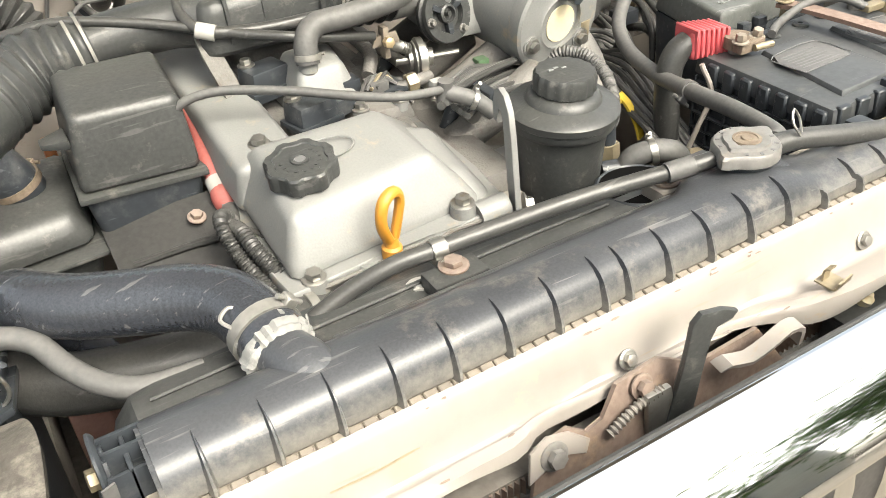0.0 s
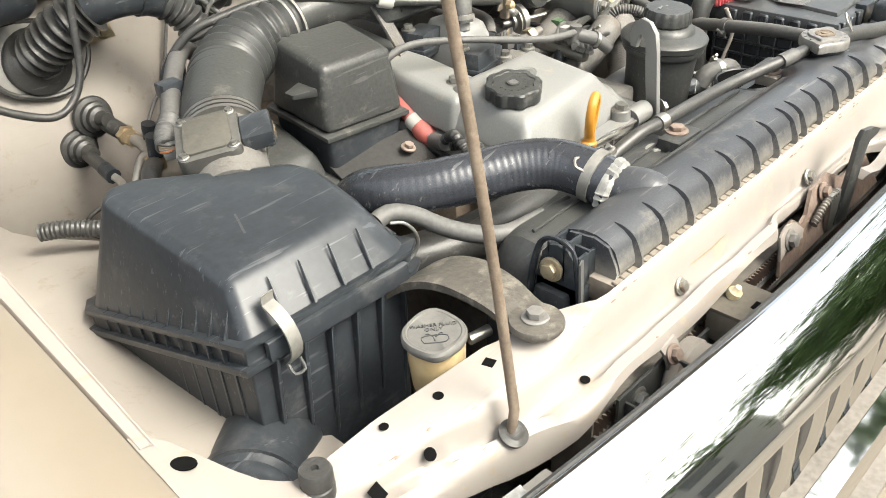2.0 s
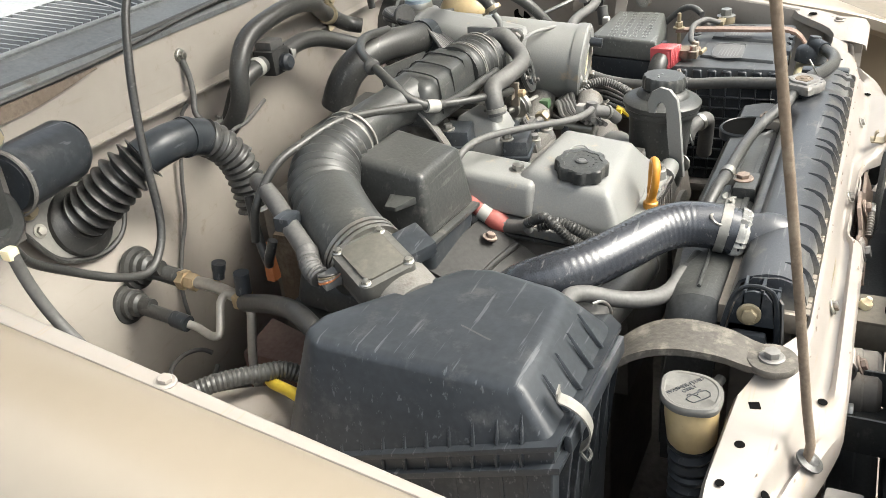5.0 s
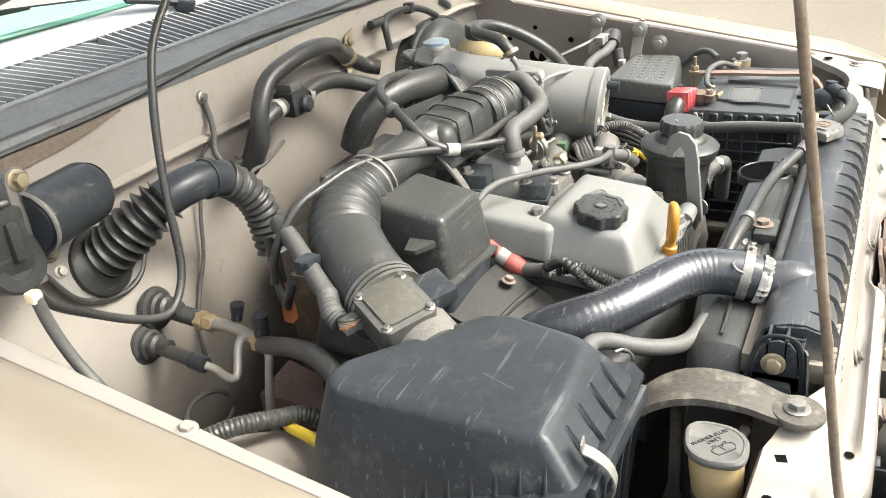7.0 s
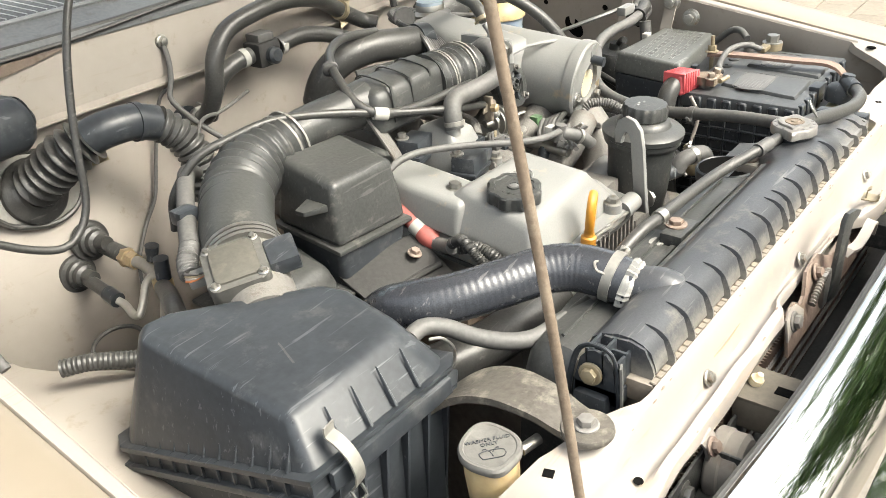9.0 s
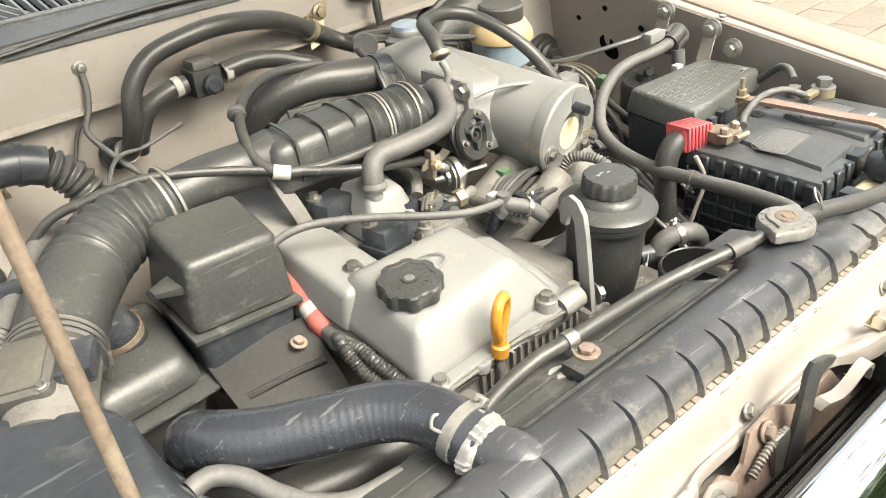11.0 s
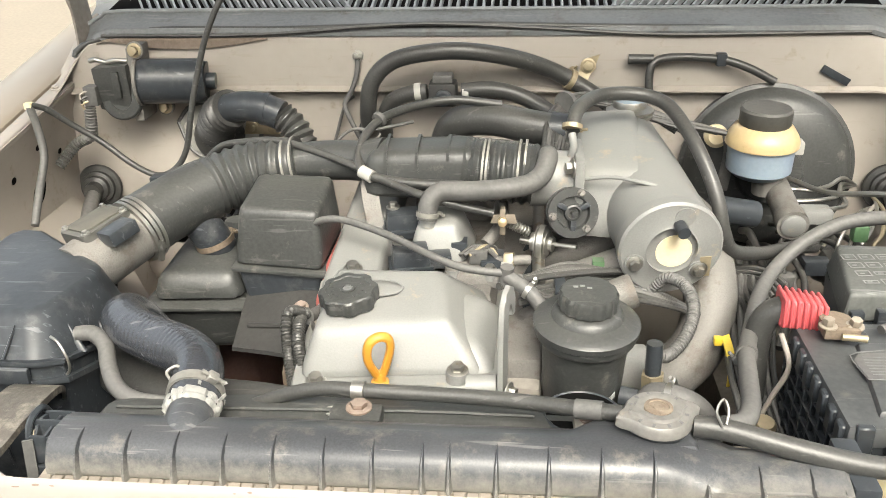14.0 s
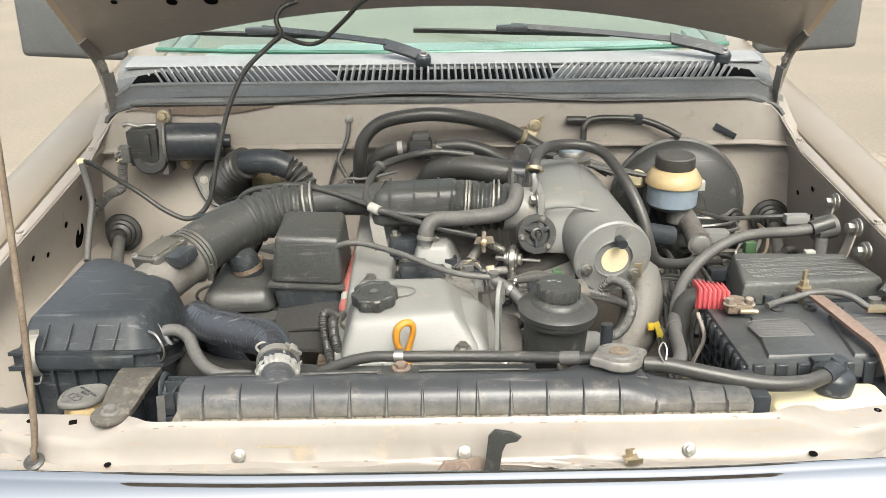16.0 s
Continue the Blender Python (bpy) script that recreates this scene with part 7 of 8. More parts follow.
hu = thing("heater_hose", "long black rubber heater hose arching over the firewall", "hose", (0, 0.79, 1.1), group="heater hoses")
part("hose", tube([(-0.172, 0.845, 1.03), (-0.173, 0.81, 1.045), (-0.170, 0.785, 1.085), (-0.160, 0.782, 1.13), (-0.125, 0.785, 1.162), (-0.06, 0.782, 1.176), (0.0, 0.785, 1.175), (0.07, 0.805, 1.158), (0.13, 0.832, 1.13), (0.19, 0.83, 1.095), (0.21, 0.81, 1.085)], 0.0132, 20), rubber, hu)
clamp((0.148, 0.834, 1.12), (0.9, 0.2, -0.5), 0.0152, hu, zinc)
clamp((-0.173, 0.828, 1.037), (0, 1, -0.4), 0.0152, hu, steel)
part("pipe_end", lathe([(0.022, 0), (0.022, 0.012), (0.016, 0.018), (0, 0.018)], 22, axis_m((-0.178, 0.862, 1.028), (0, -1, 0.2))), black_pl, hu)
h2 = thing("heater_hose_lower", "black rubber heater hose with white banded clamps and a valve", "hose", (-0.04, 0.81, 1.08), group="heater hoses")
part("left_hose", tube([(-0.152, 0.835, 1.03), (-0.150, 0.82, 1.06), (-0.135, 0.812, 1.09), (-0.105, 0.808, 1.104), (-0.078, 0.807, 1.107)], 0.0128, 20), rubber, h2)
part("right_hose", tube([(-0.022, 0.807, 1.108), (0.02, 0.805, 1.112), (0.06, 0.80, 1.106), (0.095, 0.79, 1.093), (0.13, 0.77, 1.075)], 0.0128, 20), rubber, h2)
for x, w in ((-0.092, (1, 0, 0.1)), (-0.016, (1, 0, 0))):
    part("band", lathe([(0.0128, -0.005), (0.0142, -0.005), (0.0142, 0.005), (0.0128, 0.005)], 24, axis_m((x, 0.8075, 1.1065), w)), white_tape, h2, "white band clamp")
hv = thing("heater_valve", "grey heater control valve between two hoses", "valve", (-0.05, 0.81, 1.09))
part("body", box(-0.074, -0.030, 0.79, 0.828, 1.086, 1.124, 0.006), MATS["dull_grey_shield"], hv)
part("top", box(-0.068, -0.036, 0.795, 0.825, 1.122, 1.136, 0.004), rubber_gr, hv)
part("port", lathe([(0.013, 0), (0.013, 0.010), (0.009, 0.014), (0, 0.014)], 20, axis_m((-0.05, 0.791, 1.102), (0, -1, 0.1))), black_pl, hv)
be = thing("air_elbow_pipe", "thick smooth black rubber elbow pipe behind the duct", "pipe", (0.02, 0.68, 1.06))
part("pipe", tube([(-0.040, 0.715, 1.035), (-0.038, 0.703, 1.062), (-0.027, 0.690, 1.086), (-0.004, 0.676, 1.101), (0.035, 0.662, 1.106), (0.075, 0.650, 1.102), (0.115, 0.642, 1.097)], 0.0235, 26), rubber, be)
part("collar", tube([(0.112, 0.643, 1.0975), (0.135, 0.64, 1.095)], 0.026, 24), black_pl, be)
part("plate", block([(-0.03, 0.63, 1.06), (0.10, 0.625, 1.055), (0.10, 0.63, 1.055), (-0.03, 0.635, 1.06), (-0.03, 0.635, 1.092), (0.10, 0.63, 1.08), (0.10, 0.635, 1.08), (-0.03, 0.64, 1.092)], 0.002), black_dusty, be)
fk = thing("firewall_stay", "yellow zinc stay plate bolted to the firewall", "bracket", (0.175, 0.85, 1.12))
part("plate", strap([(0.185, 0.846, 1.16), (0.178, 0.845, 1.14), (0.165, 0.838, 1.115), (0.16, 0.832, 1.10)], 0.026, 0.003, (0.95, 0, 0.3)), zinc, fk)
bolt("bolt", (0.18, 0.843, 1.146), fk, 0.008, 0.005, (0, -1, 0.1), zinc)
fk.location += Vector((-0.004, 0.002, -0.007))
single("firewall_cable", tube([(-0.205, 0.850, 1.088), (-0.222, 0.852, 1.070), (-0.246, 0.852, 1.0), (-0.270, 0.842, 0.945), (-0.306, 0.826, 0.915), (-0.338, 0.812, 0.875), (-0.35, 0.80, 0.83)], 0.0028, 8), rubber_gr, "thin grey cable running down the firewall", "cable")
gw = thing("ground_wire", "grey braided ground wire hanging from a firewall bolt", "wire", (-0.2, 0.85, 1.1))
part("wire", tube([(-0.192, 0.846, 1.170), (-0.194, 0.838, 1.145), (-0.203, 0.830, 1.12), (-0.214, 0.824, 1.10), (-0.206, 0.815, 1.08), (-0.19, 0.80, 1.055), (-0.17, 0.78, 1.03)], 0.0042, 10), rubber_gr, gw)
part("lug", lathe([(0.010, -0.002), (0.010, 0.002), (0, 0.002)], 18, axis_m((-0.192, 0.848, 1.173), (0, -1, 0.1))), steel, gw)
bolt("bolt", (-0.192, 0.846, 1.173), gw, 0.0055, 0.005, (0, -1, 0.1), steel)
gw.location += Vector((-0.002, 0.004, -0.019))
single("thin_wire", tube([(-0.10, 0.80, 1.06), (-0.16, 0.79, 1.05), (-0.2, 0.785, 1.05), (-0.225, 0.77, 1.03), (-0.25, 0.74, 0.99)], 0.003, 8), rubber_gr, "thin grey wire below the heater hoses", "wire")


def grommet(at, way, k, label):
    g = thing("firewall_grommet", label, "grommet", at, group="firewall grommets")
    part("boot", lathe([(0.034 * k, 0.0), (0.036 * k, 0.004), (0.034 * k, 0.008), (0.027 * k, 0.010), (0.026 * k, 0.016), (0.021 * k, 0.018), (0.020 * k, 0.026), (0.014 * k, 0.029), (0.012 * k, 0.045), (0, 0.045)], 30, axis_m(at, way)), rubber, g)
    return g


gl = grommet((-0.668, 0.839, 0.928), (0.1, -0.95, 0.1), 1.1, "round black rubber grommet in the firewall corner")
part("pipe", tube([(-0.667, 0.82, 0.928), (-0.655, 0.77, 0.92), (-0.64, 0.70, 0.89)], 0.012, 14), rubber_gr, gl)
gr2 = grommet((0.666, 0.839, 0.942), (-0.1, -0.95, 0.1), 1.1, "round black rubber grommet in the firewall corner")
part("pipe", tube([(0.664, 0.82, 0.94), (0.655, 0.77, 0.93), (0.64, 0.70, 0.90)], 0.012, 14), rubber_gr, gr2)
grommet((-0.398, 0.818, 0.938), (0.06, -0.95, 0.12), 0.8, "stepped black rubber grommet round a pipe")
grommet((-0.428, 0.818, 0.902), (0.03, -0.95, 0.08), 0.75, "stepped black rubber grommet round a pipe")
al = thing("aircon_pipes", "aluminium air conditioning pipes with a brass union", "pipes", (-0.41, 0.68, 0.92))
part("upper_sleeve", tube([(-0.396, 0.80, 0.940), (-0.386, 0.757, 0.926)], 0.0115, 14), rubber, al)
part("union_nut", prism([(0.0135 * math.cos(math.pi * k / 3), 0.0135 * math.sin(math.pi * k / 3)) for k in range(6)], 0, 0.012, 0.002, axis_m((-0.386, 0.757, 0.925), (-0.02, -0.98, -0.03))), brass, al, "brass union nut")
part("union_nut", prism([(0.0118 * math.cos(math.pi * k / 3 + 0.4), 0.0118 * math.sin(math.pi * k / 3 + 0.4)) for k in range(6)], 0.013, 0.028, 0.002, axis_m((-0.386, 0.757, 0.925), (-0.02, -0.98, -0.03))), brass, al, "brass union nut")
part("upper_pipe", tube([(-0.386, 0.735, 0.925), (-0.389, 0.70, 0.926), (-0.400, 0.66, 0.927), (-0.407, 0.64, 0.928)], 0.0078, 14), alu_tube, al)
part("valve_stem", tube([(-0.385, 0.70, 0.926), (-0.383, 0.695, 0.938)], 0.0045, 10), brass, al)
part("service_cap", tube([(-0.383, 0.694, 0.936), (-0.381, 0.690, 0.957)], lambda q, u: 0.0075 if u < 0.4 else 0.009, 14), black_pl, al, "black service cap")
part("cross", box(-0.417, -0.397, 0.630, 0.650, 0.919, 0.937, 0.003), brass, al, "brass cross piece")
part("service_cap", tube([(-0.406, 0.637, 0.938), (-0.405, 0.635, 0.966)], 0.0095, 14), black_pl, al, "black service cap")
part("left_pipe", tube([(-0.404, 0.650, 0.930), (-0.404, 0.665, 0.931), (-0.412, 0.672, 0.922), (-0.425, 0.668, 0.902), (-0.436, 0.664, 0.891), (-0.438, 0.675, 0.889), (-0.432, 0.70, 0.892), (-0.434, 0.712, 0.896)], 0.0052, 12, 0.004), alu_tube, al)
part("right_pipe", tube([(-0.413, 0.632, 0.931), (-0.420, 0.620, 0.931), (-0.426, 0.615, 0.922), (-0.430, 0.617, 0.90), (-0.437, 0.620, 0.855), (-0.438, 0.618, 0.80)], 0.0055, 12, 0.004), alu_tube, al)
part("lower_plug", tube([(-0.434, 0.712, 0.896), (-0.433, 0.735, 0.899)], 0.0105, 10), black_pl, al)
part("lower_sleeve", tube([(-0.433, 0.733, 0.899), (-0.428, 0.80, 0.902)], 0.0088, 12), rubber, al)
part("suction_hose", tube([(-0.413, 0.632, 0.929), (-0.43, 0.60, 0.945), (-0.455, 0.55, 0.968), (-0.481, 0.50, 0.984), (-0.50, 0.46, 0.975), (-0.51, 0.43, 0.95)], 0.011, 14), rubber, al)
single("loop_wire", tube([(-0.455 + 0.035 * math.cos(a), 0.70 + 0.02 * math.sin(a), 0.845 + 0.012 * math.sin(a)) for a in [2 * math.pi * k / 16 for k in range(15)]], 0.003, 8), cable, "looped black wire low beside the wing", "wire")
single("orange_clip", block([(-0.305, 0.675, 0.885), (-0.288, 0.675, 0.885), (-0.288, 0.69, 0.885), (-0.305, 0.69, 0.885), (-0.302, 0.678, 0.94), (-0.29, 0.678, 0.94), (-0.29, 0.69, 0.94), (-0.302, 0.69, 0.94)], 0.004), orange_rust, "faded orange plastic clip below the duct", "clip")
single("maroon_plate", block([(-0.39, 0.58, 0.38), (-0.34, 0.60, 0.38), (-0.32, 0.68, 0.38), (-0.39, 0.68, 0.38), (-0.39, 0.58, 0.83), (-0.34, 0.61, 0.84), (-0.32, 0.68, 0.84), (-0.39, 0.68, 0.83)], 0.004), rusty_red, "rusty red brown steel plate low in the bay", "plate")
cw = thing("wiring_conduit", "short black corrugated conduit with cut wires on the wing", "conduit", (-0.5, 0.55, 0.9))
part("sleeve", tube([(-0.583, 0.572, 0.938), (-0.560, 0.552, 0.940), (-0.530, 0.528, 0.934), (-0.505, 0.510, 0.925), (-0.49, 0.48, 0.905)], ribbed(0.0095, 0.0006, 0.005), 14, 0.0014), rubber, cw)
part("yellow_wire", tube([(-0.505, 0.535, 0.912), (-0.519, 0.52, 0.917), (-0.535, 0.48, 0.925), (-0.55, 0.44, 0.925)], 0.0062, 10), yellow_wire, cw)

# sensor wiring beside the elbow
sw = thing("sensor_loom", "dusty grey wiring sleeve running to the air flow meter", "wiring", (-0.4, 0.56, 1.03))
part("sleeve", tube([(-0.318, 0.655, 1.04), (-0.345, 0.63, 1.056), (-0.385, 0.58, 1.058), (-0.42, 0.535, 1.048), (-0.445, 0.50, 1.038)], 0.0105, 14), rubber_gr, sw)
part("clip", box(-0.43, -0.405, 0.53, 0.55, 1.045, 1.062, 0.003), black_pl, sw)
part("loom_tail", tube([(-0.445, 0.50, 1.038), (-0.462, 0.485, 1.03), (-0.47, 0.47, 1.025)], ribbed(0.011, 0.001, 0.005), 14, 0.0015), rubber_gr, sw)
for k in range(4):
    part("bare_wire", tube([(-0.468, 0.472, 1.02 + 0.003 * k), (-0.482, 0.462, 1.026 + 0.003 * k), (-0.478, 0.45, 1.03 + 0.002 * k), (-0.466, 0.446, 1.034)], 0.0014, 6), (orange_rust, paint_dull, zinc, cable)[k], sw)
part("coolant_loop", tube([(-0.335, 0.66, 1.03), (-0.345, 0.65, 0.98), (-0.36, 0.63, 0.955), (-0.38, 0.61, 0.975), (-0.378, 0.60, 1.0)], 0.006, 10), rubber, sw)

# ---- hoses and cables over the engine ----
lc = thing("accelerator_cable", "long black accelerator cable crossing over the engine", "cable", (-0.15, 0.52, 1.07))
part("sheath", tube([(-0.385, 0.62, 1.0), (-0.382, 0.61, 1.045), (-0.35, 0.597, 1.083), (-0.306, 0.583, 1.096), (-0.25, 0.565, 1.103), (-0.17, 0.535, 1.090), (-0.10, 0.498, 1.074), (-0.048, 0.468, 1.066), (0.0, 0.462, 1.055), (0.04, 0.464, 1.045)], 0.0053, 12), rubber, lc)
vl = thing("vacuum_loop_hose", "thin black vacuum hose looping over the duct with a white clip", "hose", (-0.12, 0.55, 1.1))
part("hose", tube([(0.045, 0.66, 1.128), (-0.02, 0.66, 1.135), (-0.07, 0.64, 1.133), (-0.112, 0.60, 1.128), (-0.133, 0.565, 1.115), (-0.140, 0.535, 1.095), (-0.133, 0.515, 1.083), (-0.118, 0.505, 1.077), (-0.07, 0.496, 1.072), (0.0, 0.492, 1.071), (0.05, 0.49, 1.07)], 0.0062, 12), rubber, vl)
part("clip", tube([(-0.133, 0.512, 1.0815), (-0.117, 0.503, 1.0765)], 0.0085, 14), white_tape, vl, "white plastic clip")
part("knot", lathe([(0.008, -0.005), (0.011, -0.003), (0.011, 0.003), (0.008, 0.005)], 14, axis_m((-0.12, 0.594, 1.126), (0.5, 0.7, 0.3))), rubber_gr, vl)
gh = thing("coolant_hose", "thin grey rubber hose crossing above the valve cover", "hose", (-0.06, 0.42, 1.02))
part("hose", tube([(-0.185, 0.448, 1.035), (-0.166, 0.443, 1.043), (-0.135, 0.432, 1.045), (-0.08, 0.405, 1.038), (-0.03, 0.372, 1.03), (0.005, 0.352, 1.026), (0.04, 0.348, 1.022), (0.062, 0.35, 1.02)], 0.0046, 12), rubber_gr, gh)
part("tee", tube([(0.058, 0.352, 1.004), (0.06, 0.35, 1.028)], 0.008, 14), rubber_gr, gh)
part("tee_arm", tube([(0.06, 0.35, 1.016), (0.085, 0.335, 1.005), (0.10, 0.325, 0.99)], 0.0085, 14), rubber_gr, gh)
clamp((0.084, 0.336, 1.0055), (0.8, -0.4, -0.4), 0.009, gh, steel, 0.005)

ri = thing("insulated_pipe", "red insulated pipe with a taped grey plug beside the engine", "pipe", (-0.165, 0.42, 0.93))
part("sleeve", tube([(-0.150, 0.60, 1.01), (-0.158, 0.52, 0.99), (-0.166, 0.455, 0.972), (-0.168, 0.425, 0.955)], 0.0095, 14), red_br, ri)
part("tape", tube([(-0.1675, 0.43, 0.958), (-0.168, 0.418, 0.951)], 0.0115, 14), white_tape, ri)
part("boot", tube([(-0.168, 0.42, 0.952), (-0.167, 0.40, 0.941), (-0.168, 0.385, 0.932)], lambda s, u: 0.011 + 0.003 * math.sin(u * 5), 14), red_br, ri)
part("plug", tube([(-0.168, 0.395, 0.94), (-0.175, 0.372, 0.945), (-0.18, 0.36, 0.95)], 0.0095, 14), rubber_gr, ri)
for k, pts in enumerate(([(-0.18, 0.36, 0.955), (-0.192, 0.335, 0.972), (-0.195, 0.32, 0.965), (-0.19, 0.30, 0.945), (-0.178, 0.265, 0.925), (-0.165, 0.235, 0.915), (-0.16, 0.215, 0.9)], [(-0.185, 0.345, 0.955), (-0.18, 0.32, 0.96), (-0.176, 0.295, 0.95), (-0.165, 0.27, 0.932), (-0.155, 0.25, 0.92), (-0.152, 0.235, 0.9)])):
    part("conduit", tube(pts, ribbed((0.0062, 0.0072)[k], 0.0009, 0.004), 12, 0.0013), rubber, ri, "grey corrugated conduit")
part("loose_wire", tube([(-0.176, 0.37, 0.94), (-0.17, 0.345, 0.945), (-0.160, 0.325, 0.945), (-0.158, 0.32, 0.93)], 0.003, 8), cable, ri)
part("connector", box(-0.168, -0.148, 0.235, 0.252, 0.905, 0.925, 0.003), rubber_gr, ri)

# leads from the firewall side to the throttle
ld = thing("spark_leads", "bundle of dusty black leads behind the throttle body", "wiring", (0.13, 0.65, 1.12))
random.seed(5)
for k in range(9):
    a, b = random.uniform(-0.01, 0.01), random.uniform(-0.006, 0.006)
    part("lead", tube([(0.30 + 0.01 * k, 0.72 + a, 1.07), (0.24, 0.735 + a * 2, 1.10 + b), (0.19, 0.73 + a, 1.115 + b), (0.15, 0.715 + a, 1.12 + b), (0.122 + 0.003 * k, 0.68, 1.12 - 0.002 * k), (0.108 + 0.005 * k, 0.63, 1.112 - 0.002 * k), (0.104 + 0.0045 * k, 0.60, 1.08)], 0.0042, 8, 0.008), (rubber, rubber_gr, cable)[k % 3], ld)
part("tie", lathe([(0.014, -0.004), (0.017, -0.004), (0.017, 0.004), (0.014, 0.004)], 18, axis_m((0.135, 0.68, 1.125), (0.6, 0.8, 0))), rubber_gr, ld)
ld2 = thing("injector_loom", "dark wiring loom across the intake side of the engine", "wiring", (0.12, 0.4, 0.98))
for k in range(5):
    o = 0.006 * k
    part("wire", tube([(0.05 + o, 0.345 + o, 1.005), (0.085, 0.375 + o, 1.0 - o * 0.4), (0.13, 0.40 + o, 0.995), (0.18, 0.42 + o, 0.99 - o * 0.5), (0.235, 0.44, 0.98)], 0.0045, 8, 0.008), (rubber, rubber_gr, cable, rubber, rubber_gr)[k], ld2)
for k in range(5):
    o = 0.007 * k
    part("wire", tube([(0.075, 0.335 + o, 0.99), (0.11, 0.36 + o, 0.985 + 0.003 * (k % 2)), (0.155, 0.375 + o * 1.5, 0.982), (0.20, 0.385 + o * 2, 0.972), (0.25, 0.40 + o, 0.955), (0.30, 0.42, 0.93)], 0.0036, 8, 0.008), (cable, rubber, rubber_gr, rubber, cable)[k], ld2)
part("wire_clip", box(0.115, 0.128, 0.355, 0.395, 0.978, 0.994, 0.002), black_pl, ld2)
part("green_connector", box(0.165, 0.18, 0.455, 0.47, 0.965, 0.985, 0.002), green_pl, ld2, "green plug")
part("white_plug", box(0.052, 0.066, 0.36, 0.372, 1.012, 1.024, 0.002), white_tape, ld2)
for k in range(4):
    part("coil_wire", tube([(0.0 + 0.006 * k, 0.425, 1.005), (0.02 + 0.006 * k, 0.44, 1.012), (0.045, 0.43 + 0.004 * k, 1.0), (0.055, 0.415, 0.98)], 0.0022, 6), (cable, rubber_gr, zinc, cable)[k], ld2)
part("loom_block", box(0.025, 0.055, 0.42, 0.46, 0.97, 1.0, 0.006), black_pl, ld2)
part("knob", lathe([(0.016, 0), (0.018, 0.008), (0.014, 0.02), (0, 0.022)], 18, axis_m((0.05, 0.445, 0.975), (0, -0.4, 1))), rubber_gr, ld2)

cdt = thing("corrugated_conduit", "grey corrugated conduit with a black plug below the plenum", "conduit", (0.25, 0.38, 0.96))
part("sleeve", tube([(0.235, 0.425, 0.965), (0.252, 0.415, 0.985), (0.27, 0.39, 0.985), (0.274, 0.36, 0.972), (0.262, 0.33, 0.955), (0.24, 0.305, 0.945), (0.222, 0.295, 0.95)], ribbed(0.007, 0.0009, 0.0042), 14, 0.0012), rubber_gr, cdt)
part("plug", tube([(0.222, 0.292, 0.968), (0.222, 0.29, 0.93)], 0.009, 12), black_pl, cdt)
part("sender", tube([(0.222, 0.29, 0.93), (0.223, 0.288, 0.905)], 0.013, 6), zinc, cdt, "brass sender")

fdm = thing("fuel_damper", "round zinc fuel pulsation damper", "fuel damper", (0.235, 0.70, 1.11))
part("diaphragm", lathe([(0.020, -0.03), (0.020, -0.012), (0.034, -0.010), (0.034, -0.007), (0.030, -0.005), (0.034, -0.003), (0.034, 0.0), (0.024, 0.004), (0.024, 0.012), (0.020, 0.018), (0, 0.019)], 32, axis_m((0.235, 0.70, 1.118))), steel, fdm)
part("cap", lathe([(0.023, 0.0125), (0.022, 0.019), (0.012, 0.023), (0, 0.024)], 28, axis_m((0.235, 0.70, 1.118))), smoky, fdm, "bluish cap")
fdm.location += Vector((-0.007, 0.003, -0.008))
bs2 = thing("vacuum_line", "black vacuum line clipped along the firewall", "hose", (0.35, 0.83, 1.15))
part("line", tube([(0.27, 0.82, 1.10), (0.27, 0.825, 1.135), (0.278, 0.83, 1.150), (0.31, 0.835, 1.155), (0.377, 0.832, 1.152), (0.42, 0.825, 1.14), (0.46, 0.82, 1.12)], 0.0065, 12), rubber, bs2)
part("stub", tube([(0.237, 0.835, 1.152), (0.275, 0.833, 1.152)], 0.008, 12), rubber, bs2)
part("clip", box(0.37, 0.386, 0.825, 0.842, 1.142, 1.162, 0.003), black_pl, bs2)

# ---- brakes ----
bo = thing("brake_booster", "large round black brake booster on the firewall", "brake booster", (0.45, 0.83, 1.0))
bmx = axis_m((0.460, 0.80, 0.985), (-0.08, -0.97, 0.12)) @ Matrix.Diagonal((1.03, 1.03, 1, 1))
part("shell", lathe([(0.10, -0.07), (0.122, -0.06), (0.126, -0.045), (0.126, -0.02), (0.130, -0.018), (0.130, -0.010), (0.124, -0.008), (0.120, 0.004), (0.105, 0.016), (0.07, 0.022), (0.05, 0.024), (0.045, 0.036), (0, 0.036)], 56, bmx), black_dusty, bo)
part("check_valve", lathe([(0.018, 0), (0.018, 0.014), (0.012, 0.020), (0, 0.020)], 22, axis_m((0.372, 0.785, 1.045), (-0.1, -0.95, 0.2))), cream_pl, bo, "cream plastic check valve")
part("valve_bracket", strap([(0.385, 0.76, 1.055), (0.389, 0.755, 1.03), (0.385, 0.75, 1.0), (0.38, 0.745, 0.97)], 0.018, 0.004, (1, 0, 0)), alu_rough, bo)
mc = thing("brake_master_cylinder", "cast brake master cylinder with pipe unions", "master cylinder", (0.44, 0.68, 0.98))
part("body", tube([(0.452, 0.775, 1.0), (0.45, 0.70, 0.99), (0.449, 0.615, 0.977), (0.449, 0.60, 0.975)], lambda s, u: 0.019 if u < 0.85 else 0.022, 24), alu_rough, mc)
part("end_plug", lathe([(0.017, 0), (0.017, 0.004), (0.014, 0.006), (0, 0.006)], 24, axis_m((0.449, 0.601, 0.975), (0, -0.98, -0.18))), alu, mc)
